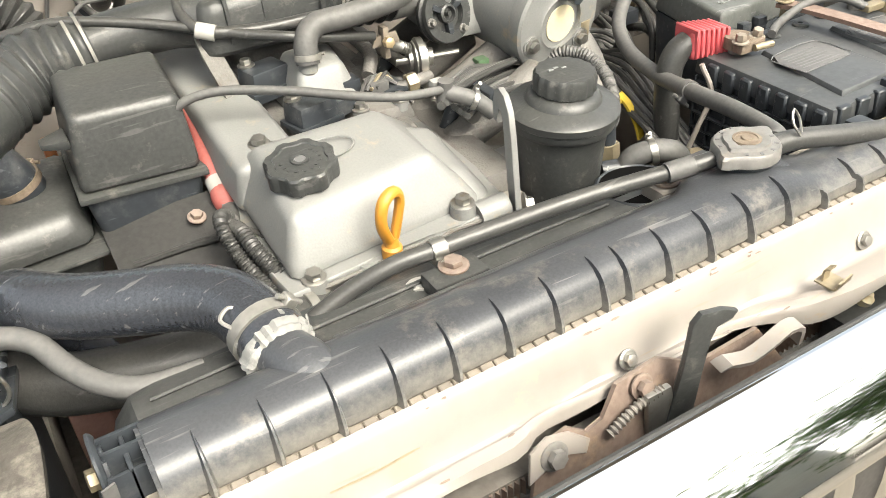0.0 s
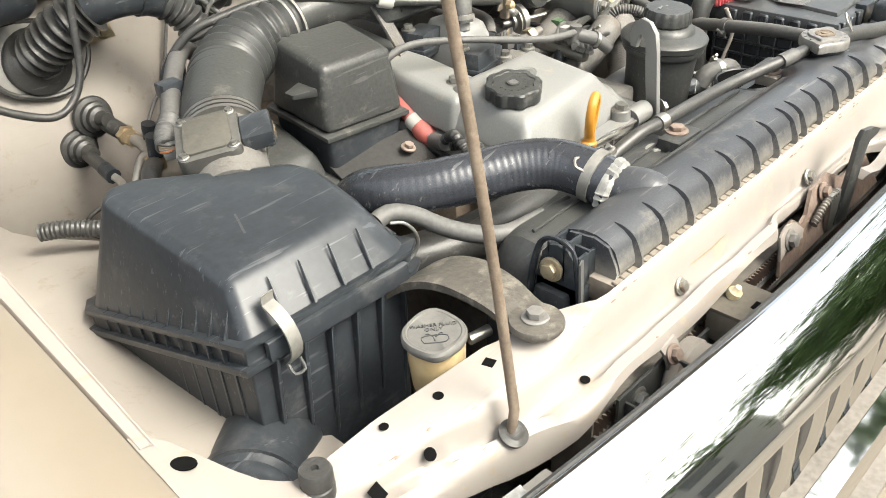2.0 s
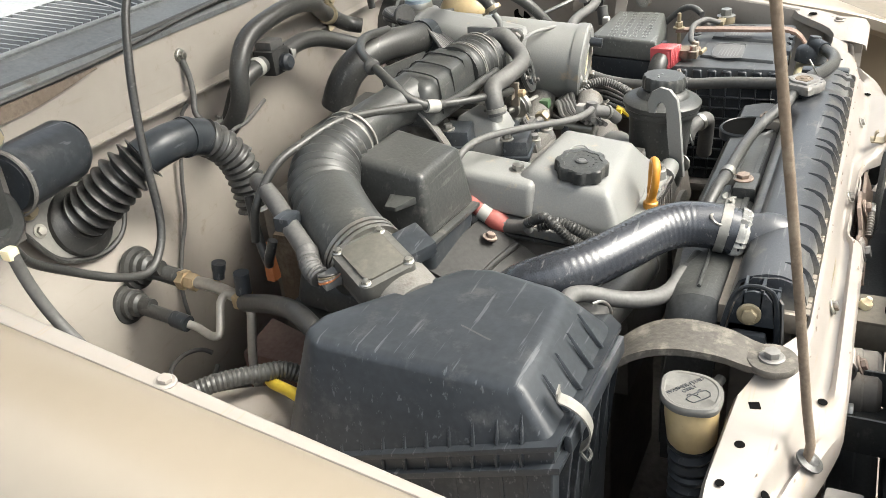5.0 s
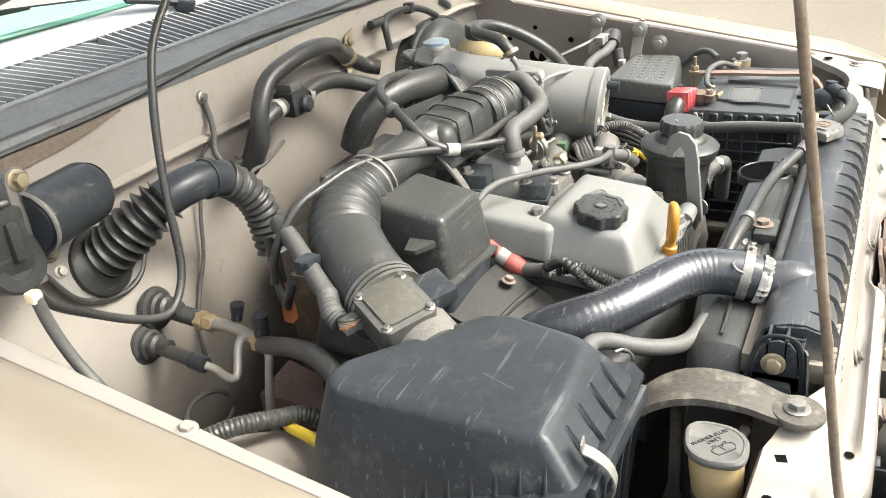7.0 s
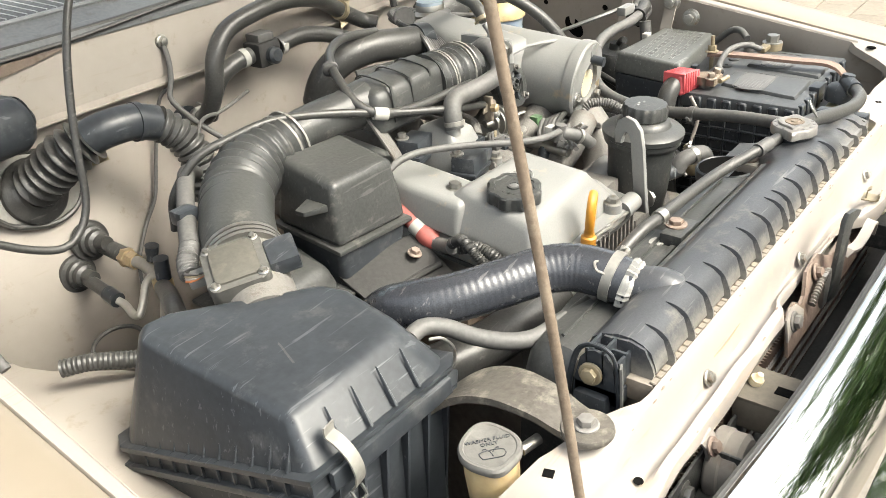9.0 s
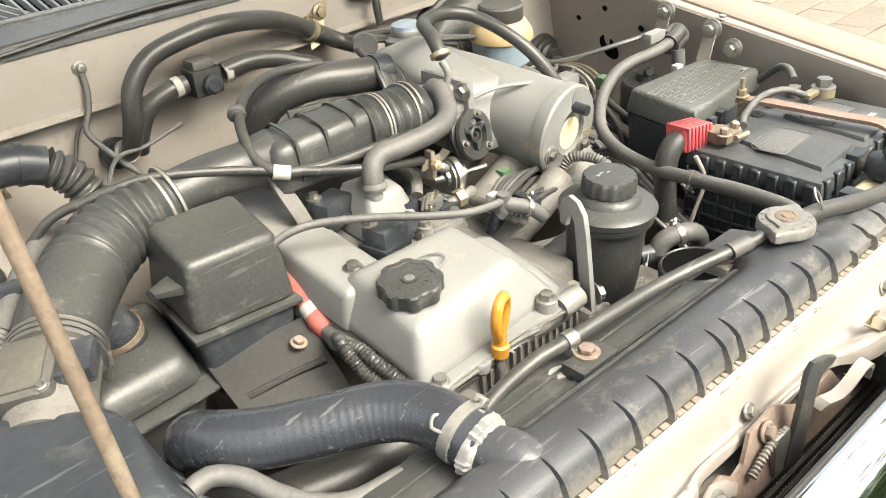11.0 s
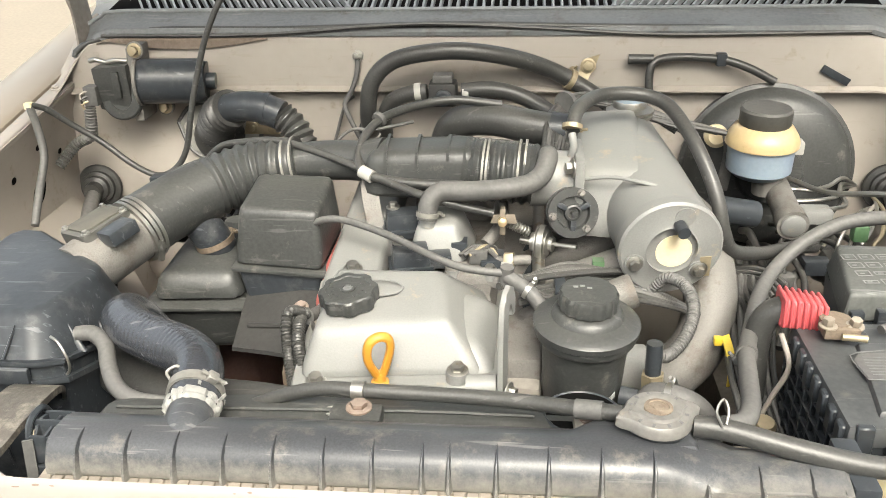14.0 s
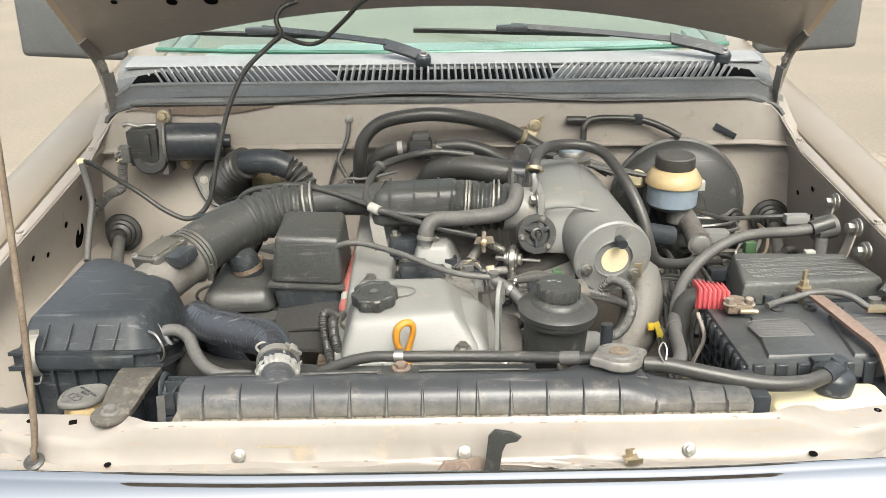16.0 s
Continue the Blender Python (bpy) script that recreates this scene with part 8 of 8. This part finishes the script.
part("neck", tube([(0.436, 0.70, 0.985), (0.434, 0.70, 1.02)], 0.022, 20), alu_rough, mc)
part("side_block", box(0.465, 0.505, 0.61, 0.64, 0.972, 0.992, 0.003), alu, mc)
for k, y in enumerate((0.625, 0.66, 0.70)):
    part("brake_pipe", tube([(0.468, y, 0.985 + 0.003 * k), (0.50, y, 0.99), (0.535, y + 0.03, 0.985), (0.56, 0.75, 0.97 + 0.01 * k), (0.60, 0.80, 0.96)], 0.0032, 8), steel, mc, "thin steel brake pipe")
rsv = thing("brake_fluid_reservoir", "yellowed brake fluid reservoir with a grey screw cap", "reservoir", (0.43, 0.70, 1.0))
rmx = axis_m((0.432, 0.700, 0.998), (0.0, -0.04, 1)) @ Matrix.Diagonal((1.14, 1.14, 1.1, 1))
part("lower_body", lathe([(0.024, 0.0), (0.032, 0.004), (0.0405, 0.012), (0.0415, 0.045)], 36, rmx), smoky, rsv, "smoky bluish lower body")
part("upper_body", lathe([(0.0415, 0.045), (0.0455, 0.047), (0.0455, 0.053), (0.043, 0.06), (0.036, 0.071), (0.030, 0.074), (0, 0.074)], 36, rmx), yellowed, rsv, "yellowed upper shell")
part("cap", lathe([(0.030, 0.073), (0.0315, 0.075), (0.0315, 0.093), (0.029, 0.096), (0.022, 0.095), (0, 0.0955)], 48, rmx, wave=lambda k: 1 + 0.012 * (k % 2)), MATS["grey_sensor_plastic"], rsv, "dusty grey cap")
part("level_switch", box(0.468, 0.490, 0.685, 0.71, 1.035, 1.055, 0.004), white_tape, rsv, "white level switch")
rsv.location += Vector((-0.012, 0.004, 0.011))

# ---- right side hoses and fittings ----
sh = thing("vacuum_hose", "thick weathered grey rubber hose curving beside the fuse box", "hose", (0.4, 0.4, 0.97), group="side hoses")
part("hose", tube([(0.60, 0.505, 1.035), (0.565, 0.506, 1.030), (0.52, 0.52, 1.022), (0.477, 0.520, 1.012), (0.43, 0.505, 0.99), (0.392, 0.475, 0.967), (0.362, 0.42, 0.957), (0.335, 0.34, 0.960), (0.312, 0.265, 0.974), (0.298, 0.20, 0.985), (0.288, 0.15, 0.99), (0.274, 0.118, 0.995), (0.255, 0.105, 1.0)], 0.0092, 18), rubber_gr, sh)
clamp((0.313, 0.268, 0.9735), (-0.2, -0.95, 0.15), 0.0096, sh, rubber_gr, 0.010)
part("end_fitting", tube([(0.60, 0.505, 1.035), (0.635, 0.51, 1.045)], 0.013, 14), rubber, sh)
part("union", box(0.56, 0.60, 0.512, 0.53, 1.04, 1.056, 0.003), alu, sh)
part("line", tube([(0.58, 0.53, 1.05), (0.54, 0.57, 1.035), (0.50, 0.64, 1.01), (0.47, 0.72, 1.0)], 0.004, 8), steel, sh)
lh = thing("booster_hose", "black rubber hose running round the plenum to the booster", "hose", (0.3, 0.55, 1.08), group="side hoses")
part("hose", tube([(0.137, 0.525, 1.135), (0.145, 0.55, 1.155), (0.175, 0.60, 1.158), (0.225, 0.615, 1.156), (0.262, 0.60, 1.147), (0.284, 0.56, 1.125), (0.302, 0.525, 1.095), (0.318, 0.498, 1.055), (0.328, 0.487, 1.015), (0.345, 0.495, 0.985), (0.39, 0.53, 0.965), (0.44, 0.58, 0.95), (0.49, 0.62, 0.935)], 0.0092, 16), rubber, lh)
clamp((0.1365, 0.527, 1.138), (0.1, 0.5, 0.8), 0.0115, lh, zinc, 0.006)
single("servo_sleeve", tube([(0.335, 0.60, 1.0), (0.40, 0.615, 0.985)], 0.019, 16), black_pl, "short black sleeve beside the master cylinder", "sleeve")
random.seed(11)
lp3 = thing("loom_loops", "loops of black wiring between plenum and battery", "wiring", (0.36, 0.45, 0.93))
for k in range(6):
    r = 0.03 + 0.004 * k
    part("loop", tube([(0.372 + r * math.cos(a), 0.50 + 0.05 * math.sin(a) * 0.6, 0.915 + 0.02 * math.sin(a) + 0.006 * k - 0.02) for a in [0.3 + 1.6 * math.pi * i / 12 for i in range(13)]], 0.0038, 8), rubber if k % 2 else cable, lp3)
for k in range(7):
    x = 0.33 + 0.008 * k
    part("wire", tube([(x + 0.03, 0.60, 0.94), (x + random.uniform(-0.01, 0.02), 0.50, 0.93), (x, 0.42, 0.91 + 0.006 * k), (x - 0.01, 0.34, 0.90), (x, 0.28, 0.86)], 0.004, 8, 0.01), (rubber, cable, rubber_gr)[k % 3], lp3)
part("yellow_tag", strap([(0.32, 0.385, 0.925), (0.323, 0.37, 0.915), (0.326, 0.355, 0.895), (0.324, 0.345, 0.88)], 0.010, 0.004, (0.9, 0.3, 0.2)), yellow_wire, lp3, "yellow plastic tag")
part("yellow_tag", box(0.306, 0.316, 0.375, 0.385, 0.915, 0.925, 0.002), yellow_wire, lp3)
part("green_plug", box(0.522, 0.542, 0.575, 0.592, 0.962, 0.985, 0.003), green_pl, lp3, "green plug")
part("clamp_union", lathe([(0.010, 0), (0.013, 0.004), (0.013, 0.02), (0.010, 0.024)], 16, axis_m((0.345, 0.28, 0.86), (0, -0.3, 1))), zinc, lp3)
pv2 = thing("brake_proportioning_valve", "cast proportioning valve with brake pipes below the reservoir", "valve", (0.53, 0.62, 0.9))
part("body", block([(0.50, 0.58, 0.885), (0.57, 0.58, 0.885), (0.57, 0.64, 0.885), (0.50, 0.64, 0.885), (0.505, 0.585, 0.925), (0.565, 0.585, 0.925), (0.565, 0.635, 0.925), (0.505, 0.635, 0.925)], 0.006), alu_rough, pv2)
for k in range(4):
    part("brake_pipe", tube([(0.515 + 0.014 * k, 0.60, 0.925), (0.513 + 0.016 * k, 0.598, 0.95), (0.53 + 0.016 * k, 0.62, 0.968 - 0.004 * k), (0.57 + 0.01 * k, 0.68, 0.965), (0.62, 0.74 + 0.012 * k, 0.95)], 0.003, 8), (steel, alu_tube, steel, zinc)[k], pv2, "thin steel brake pipe")
    part("union_nut", lathe([(0.0055, 0), (0.0055, 0.012), (0.0035, 0.014)], 6, axis_m((0.515 + 0.014 * k, 0.60, 0.923))), zinc, pv2)
vcn = thing("vacuum_canister", "dusty black vacuum canister beside the fuse box", "canister", (0.585, 0.56, 0.86))
part("drum", lathe([(0.030, -0.04), (0.036, -0.034), (0.036, 0.03), (0.032, 0.036), (0.012, 0.038), (0.010, 0.05), (0, 0.05)], 30, axis_m((0.60, 0.555, 0.93), (-0.1, -0.1, 1))), black_dusty, vcn)
part("nozzle", tube([(0.597, 0.545, 0.975), (0.585, 0.53, 0.99), (0.565, 0.515, 0.995)], 0.006, 12), rubber, vcn)
random.seed(31)
rl = thing("rear_loom", "tangle of dark hoses and wires below the brake reservoir", "wiring", (0.45, 0.56, 0.9))
for k in range(12):
    x0, z0 = 0.37 + 0.014 * k, 0.90 + random.uniform(-0.03, 0.03)
    part("wire", tube([(x0, 0.47 + random.uniform(-0.02, 0.02), z0 - 0.03), (x0 + random.uniform(-0.02, 0.03), 0.53, z0 + 0.01), (x0 + random.uniform(0.0, 0.05), 0.60, z0 + random.uniform(-0.01, 0.03)), (x0 + random.uniform(0.0, 0.06), 0.68, z0 + 0.01), (x0 + 0.04, 0.76, z0 - 0.02)], random.uniform(0.0035, 0.0085), 10, 0.01), (rubber, cable, rubber_gr, rubber)[k % 4], rl)
part("plug", box(0.455, 0.49, 0.545, 0.57, 0.925, 0.945, 0.003), black_pl, rl)
part("plug", box(0.41, 0.435, 0.515, 0.535, 0.92, 0.938, 0.003), rubber_gr, rl)
vlv = thing("side_wall_fittings", "bolts with washers and hose clips on the inner wing", "fittings", (0.65, 0.48, 1.04))
for y, z in ((0.551, 1.066), (0.464, 1.05), (0.425, 1.024)):
    part("washer", lathe([(0.016, 0), (0.016, 0.003), (0.010, 0.006), (0, 0.006)], 22, axis_m((0.656, y, z), (-1, -0.1, 0.1))), steel, vlv)
    bolt("bolt", (0.650, y, z), vlv, 0.0085, 0.010, (-1, -0.1, 0.1), steel)
for y, z in ((0.551, 1.062), (0.464, 1.046)):
    part("strap", strap([(0.652, y, z), (0.648, y + 0.004, z - 0.03), (0.64, y + 0.006, z - 0.06)], 0.022, 0.003, (0, 1, 0.1)), paint_dull, vlv, "beige strap")
part("solenoid", tube([(0.61, 0.515, 1.03), (0.645, 0.52, 1.035)], 0.02, 18), rubber_gr, vlv)
part("solenoid_neck", tube([(0.618, 0.50, 1.02), (0.615, 0.495, 0.985)], 0.011, 14), rubber_gr, vlv)
part("white_clip", box(0.585, 0.602, 0.478, 0.49, 0.99, 1.005, 0.002), white_tape, vlv)
br3 = thing("battery_cable", "braided brown wire crossing beside the fuse box", "cable", (0.6, 0.36, 1.0))
part("wire", tube([(0.665, 0.385, 0.975), (0.66, 0.35, 1.005), (0.645, 0.325, 1.012), (0.625, 0.305, 1.005)], 0.006, 10), rubber_gr, br3)

# fill of the lower bay
alt = thing("alternator", "dirty alternator casing deep beside the engine", "alternator", (0.16, 0.30, 0.75))
part("casing", tube([(0.17, 0.24, 0.78), (0.17, 0.36, 0.78)], 0.065, 28), alu_rough, alt)
part("pulley", tube([(0.17, 0.215, 0.78), (0.17, 0.235, 0.78)], 0.035, 24), brown_steel, alt)
single("steering_pump_bracket", block([(0.08, 0.24, 0.80), (0.26, 0.24, 0.80), (0.26, 0.34, 0.80), (0.08, 0.34, 0.80), (0.08, 0.25, 0.87), (0.25, 0.25, 0.87), (0.25, 0.33, 0.87), (0.08, 0.33, 0.87)], 0.008), mud, "dirty cast bracket below the reservoir", "bracket")
single("washer_tank", block([(-0.55, 0.08, 0.62), (-0.42, 0.08, 0.62), (-0.42, 0.15, 0.62), (-0.55, 0.15, 0.62), (-0.55, 0.08, 0.80), (-0.42, 0.08, 0.80), (-0.42, 0.15, 0.80), (-0.55, 0.15, 0.80)], 0.015, 3), black_pl, "dark washer tank below the filler", "tank")

# ---- washer hose on the hood ----
wh2 = thing("washer_hose", "thin black washer hose hanging from the hood to the wing", "hose", (-0.45, 0.7, 1.1))
part("hose", tube([(-0.268, 0.768, 1.388), (-0.295, 0.76, 1.378), (-0.306, 0.752, 1.356), (-0.298, 0.75, 1.332), (-0.315, 0.75, 1.318), (-0.365, 0.742, 1.272), (-0.396, 0.73, 1.215), (-0.416, 0.72, 1.155), (-0.430, 0.71, 1.10), (-0.442, 0.70, 1.045), (-0.462, 0.694, 1.015), (-0.49, 0.69, 1.005), (-0.53, 0.694, 1.022), (-0.575, 0.70, 1.055), (-0.615, 0.69, 1.088), (-0.640, 0.67, 1.118), (-0.652, 0.655, 1.126)], 0.0048, 10, 0.008), rubber, wh2)
part("branch", tube([(-0.298, 0.75, 1.33), (-0.262, 0.765, 1.314), (-0.232, 0.768, 1.316), (-0.19, 0.75, 1.35), (-0.15, 0.73, 1.388), (-0.115, 0.722, 1.403), (-0.06, 0.722, 1.402), (0.06, 0.722, 1.398), (0.19, 0.722, 1.400)], 0.0042, 10, 0.008), rubber, wh2)
part("connector", box(-0.660, -0.648, 0.650, 0.662, 1.120, 1.131, 0.003), cream_pl, wh2, "white connector")
part("down_hose", tube([(-0.653, 0.655, 1.124), (-0.648, 0.655, 1.09), (-0.642, 0.645, 1.05), (-0.640, 0.61, 1.01), (-0.635, 0.57, 0.97)], 0.006, 10, 0.008), rubber_gr, wh2)

# ---- hood lock and things in the gap before the grille ----
lk = thing("hood_lock", "brown steel hood lock with a black release handle", "hood lock", (0.02, -0.05, 0.9))
part("plate", prism([(-0.105, -0.03), (-0.09, 0.012), (-0.065, 0.016), (-0.05, 0.004), (-0.035, 0.008), (-0.02, 0.03), (0.02, 0.034), (0.06, 0.012), (0.12, 0.016), (0.15, -0.03)], -0.002, 0.002, 0.0006, Matrix(((1, 0, 0, 0.0), (0, 0.25, -0.97, -0.034), (0, 0.97, 0.25, 0.915), (0, 0, 0, 1)))), brown_steel, lk)
part("beige_lug", prism([(-0.105, -0.012), (-0.10, 0.012), (-0.085, 0.019), (-0.066, 0.014), (-0.05, 0.0), (-0.055, -0.01), (-0.075, 0.0)], 0.002, 0.005, 0.001, Matrix(((1, 0, 0, 0.0), (0, 0.25, -0.97, -0.034), (0, 0.97, 0.25, 0.915), (0, 0, 0, 1)))), paint, lk, "beige painted lug")
bolt("bolt", (-0.082, -0.038, 0.918), lk, 0.0075, 0.006, (0, -0.97, 0.25), cap_st)
bolt("bolt", (0.0, -0.033, 0.936), lk, 0.0065, 0.006, (0, -0.97, 0.25), brown_steel)
part("handle", prism([(-0.010, -0.03), (0.012, -0.03), (0.013, 0.02), (0.015, 0.05), (0.017, 0.062), (0.030, 0.064), (0.034, 0.070), (0.022, 0.075), (0.004, 0.076), (-0.002, 0.068), (-0.003, 0.03)], -0.003, 0.003, 0.0015, Matrix(((0.98, 0.06, -0.2, 0.026), (-0.2, 0, -0.98, -0.047), (0, 1, 0.1, 0.922), (0, 0, 0, 1)))), black_dusty, lk, "black bent release handle")
part("catch", strap([(0.062, -0.045, 0.93), (0.068, -0.05, 0.938), (0.085, -0.054, 0.936), (0.10, -0.057, 0.944), (0.118, -0.058, 0.952), (0.133, -0.058, 0.948), (0.136, -0.056, 0.93)], 0.012, 0.004, (0, 1, 0.2)), paint, lk, "pale bent striker loop")
part("spring", tube([(-0.035, -0.042, 0.915), (-0.012, -0.042, 0.928), (0.012, -0.042, 0.934)], ribbed(0.0036, 0.001, 0.004), 10, 0.001), mud, lk)
part("lever", block([(0.0, -0.046, 0.89), (0.03, -0.046, 0.89), (0.03, -0.04, 0.89), (0.0, -0.04, 0.89), (-0.005, -0.046, 0.936), (0.018, -0.046, 0.936), (0.018, -0.04, 0.936), (-0.005, -0.04, 0.936)], 0.002), steel, lk)
lk.location.y += 0.018
hn = thing("horn", "grey round horn behind the grille", "horn", (-0.33, -0.045, 0.86))
horn_st = mat("dusty_grey_steel", (0.24, 0.22, 0.2), 0.6, metal=0.3, dust=0.45, dustcol=(0.32, 0.29, 0.25), stain=(0.2, 0.14, 0.1), stainamt=0.3)
part("drum", lathe([(0.026, 0), (0.033, 0.004), (0.035, 0.006), (0.035, 0.016), (0.033, 0.018), (0.033, 0.030), (0.029, 0.034), (0.012, 0.036), (0, 0.036)], 36, axis_m((-0.288, -0.016, 0.880), (0.05, -1, 0.08))), horn_st, hn)
part("back_plate", prism([(-0.045, -0.03), (0.03, -0.03), (0.03, 0.026), (0.022, 0.034), (-0.030, 0.034), (-0.045, 0.02)], -0.0015, 0.0015, 0.0006, Matrix(((1, 0, 0, -0.245), (0, 0, -1, -0.020), (0, 1, 0, 0.868), (0, 0, 0, 1)))), black_dusty, hn, "dark mounting plate")
part("bracket", strap([(-0.318, -0.010, 0.935), (-0.318, -0.022, 0.934), (-0.314, -0.026, 0.922), (-0.305, -0.024, 0.905), (-0.298, -0.02, 0.89)], 0.020, 0.003, (1, 0, 0.2)), paint, hn, "beige painted strap")
bolt("bolt", (-0.317, -0.027, 0.924), hn, 0.006, 0.005, (0, -0.9, 0.4), brown_steel)
khaki = mat("dusty_khaki_steel", (0.11, 0.098, 0.08), 0.6, vary=0.2, metal=0.1, dust=0.3, dustcol=(0.2, 0.175, 0.14), bump=0.15)
for x0, x1, z, m in ((-0.240, -0.185, 0.914, khaki), (0.20, 0.27, 0.900, black_dusty)):
    gb = thing("grille_bracket", "dusty steel bracket between crossmember and grille", "bracket", ((x0 + x1) / 2, -0.07, z), group="grille brackets")
    part("arm", box(x0, x1, -0.09, -0.016, z + 0.006, z + 0.010, 0.001), m, gb)
    part("web", box(x0, x0 + 0.003, -0.09, -0.016, z - 0.024, z + 0.0065, 0.001), m, gb)
    part("web", box(x1 - 0.003, x1, -0.09, -0.016, z - 0.024, z + 0.0065, 0.001), m, gb)
    part("clip", lathe([(0.0065, -0.004), (0.0065, 0.003), (0.004, 0.005), (0.003, 0.009), (0, 0.010)], 16, axis_m(((x0 + x1) / 2, -0.027, z + 0.014), (0, -0.4, 1))), cream_pl, gb, "cream plastic clip")
    part("slot", box((x0 + x1) / 2 - 0.006, (x0 + x1) / 2 + 0.006, -0.062, -0.046, z + 0.0095, z + 0.0108, 0), void, gb, "dark slot")
gb = thing("grille_bracket", "open black steel box bracket beside the horn", "bracket", (-0.34, -0.05, 0.89), group="grille brackets")
part("plate", box(-0.308, -0.305, -0.10, -0.018, 0.872, 0.912, 0.001), black_dusty, gb)
part("plate", box(-0.375, -0.372, -0.10, -0.018, 0.865, 0.906, 0.001), black_dusty, gb)
part("floor_plate", box(-0.372, -0.308, -0.10, -0.018, 0.868, 0.871, 0.001), black_dusty, gb)
part("flange", box(-0.384, -0.300, -0.0195, -0.0165, 0.862, 0.914, 0.001), black_dusty, gb)
bolt("bolt", (-0.355, -0.0195, 0.897), gb, 0.007, 0.006, (0, -1, 0.1), steel)
hl = thing("headlight", "clear headlight unit in the champagne front corner", "headlight", (-0.6, 0.0, 0.8))
rows = []
for i in range(13):
    x = -0.70 + 0.19 * i / 12
    rows.append([(x, -0.06 + gy(x) + 0.3 * (abs(x) - 0.5) ** 2 + b, z) for b, z in ((0.02, 0.925), (0.0, 0.915), (-0.02, 0.87), (-0.028, 0.82), (-0.025, 0.76))])
part("lens", sheet(rows, 0.004), mat("headlight_lens", (0.24, 0.24, 0.24), 0.25, vary=0.5, grain=300, dust=0.3, bump=0.3, stain=(0.5, 0.5, 0.49), stainamt=0.5), hl)
single("bumper_beam", box(-0.70, 0.70, -0.06, 0.0, 0.70, 0.80, 0.01), black_dusty, "dark beam below the crossmember", "beam")
single("side_support", block([(-0.60, -0.03, 0.82), (-0.46, -0.045, 0.82), (-0.46, -0.01, 0.82), (-0.60, 0.0, 0.82), (-0.59, -0.03, 0.90), (-0.47, -0.042, 0.905), (-0.47, -0.012, 0.905), (-0.59, 0.0, 0.90)], 0.004), mat("bare_grey_support", (0.3, 0.28, 0.26), 0.6, metal=0.3, dust=0.3), "grey steel support below the crossmember's end", "support")

# ---- surroundings seen in the chrome: trees in front of the car ----
leaf = mat("green_foliage", (0.07, 0.13, 0.03), 0.6, vary=0.4, grain=3, bump=0.0, dustscale=0.7)
bark = mat("brown_bark", (0.12, 0.09, 0.06), 0.9, vary=0.3, grain=25, bump=0.5)
tree = thing("tree", "leafy green street tree with an uneven crown", "tree", (0, 0, 0), group="trees in front of the car")
tr = tube([(0, 0, 0), (0.05, 0.02, 1.0), (0.0, 0.08, 2.0), (0.1, 0.0, 3.2)], lambda s, u: 0.13 - 0.08 * u, 12, 0.2)
for k in range(7):
    a = 2 * math.pi * k / 7
    tube([(0.03, 0.04, 1.5 + 0.12 * k), (0.5 * math.cos(a), 0.5 * math.sin(a), 2.1 + 0.12 * k), (1.1 * math.cos(a), 1.1 * math.sin(a), 2.6 + 0.12 * k)], lambda s, u: 0.05 - 0.035 * u, 8, 0.2, bm=tr)
part("trunk", tr, bark, tree)
rng = np.random.default_rng(4)
verts, faces = [], []
cl = rng.normal(size=(110, 3)) * (1.0, 1.0, 0.75) + (0, 0, 2.6)
for c in cl:
    for p in rng.normal(size=(60, 3)) * 0.26 + c:
        u, v = rng.normal(size=3), rng.normal(size=3)
        u, v = u / np.linalg.norm(u) * 0.10, v / np.linalg.norm(v) * 0.06
        n0 = len(verts)
        verts += [tuple(p - u), tuple(p + v), tuple(p + u), tuple(p - v)]
        faces.append((n0, n0 + 1, n0 + 2, n0 + 3))
me = bpy.data.meshes.new("crown")
me.from_pydata(verts, [], faces)
me.materials.append(leaf)
cr = new("crown", me)
cr.parent = tree
tree.location = (8.2, -6.2, 0)
for x, y, a, k in ((10.4, -6.6, 280, 1.9), (12.6, -3.9, 20, 1.7), (13.5, -8.2, 130, 2.0)):
    cp = copy_thing(tree, pose(x, y, 0, 0, 0, a))
    cp.scale = (k, k, k)
wl = thing("white_building", "pale rendered building beyond the trees", "building", (-9, -16, 0))
part("wall", box(-16, 12, -18, -15, 0, 6, 0), mat("pale_render", (0.62, 0.6, 0.56), 0.85, vary=0.1, grain=4, bump=0.1, dustscale=0.5), wl)
for i in range(10):
    for j in range(2):
        part("window", box(-15 + 2.6 * i, -13.6 + 2.6 * i, -15.05, -14.95, 1.0 + 3 * j, 2.6 + 3 * j, 0), MATS["headlight_lens"], wl)
part("roof", box(-16.4, 12.4, -18.4, -14.6, 6, 6.3, 0), mat("grey_roof", (0.2, 0.2, 0.21), 0.8), wl)

# ---- pavers beside the car ----
pv = mat("paver_stone", (0.21, 0.18, 0.142), 0.9, vary=0.25, grain=40, bump=0.3, rand=0.14, stain=(0.15, 0.13, 0.12), stainamt=0.35, dustscale=2.0)
pav_th = bpy.data.objects["ground"]
pm0 = None
random.seed(3)
for s in (-1, 1):
    for r in range(17):
        for c in range(9):
            x = s * (1.6 + 0.42 * c) + (0.21 if r % 2 else 0.0)
            y = 1.0 + 0.24 * r
            if pm0 is None:
                po = part("paver", box(-0.207, 0.207, -0.117, 0.117, 0, 0.008, 0.003, 1), pv, pav_th)
                pm0 = po.data
            else:
                po = new("paver", pm0)
                po.parent = pav_th
            po.location = (x, y, random.uniform(-0.002, 0.002))
            po.rotation_euler.z = random.uniform(-0.01, 0.01)
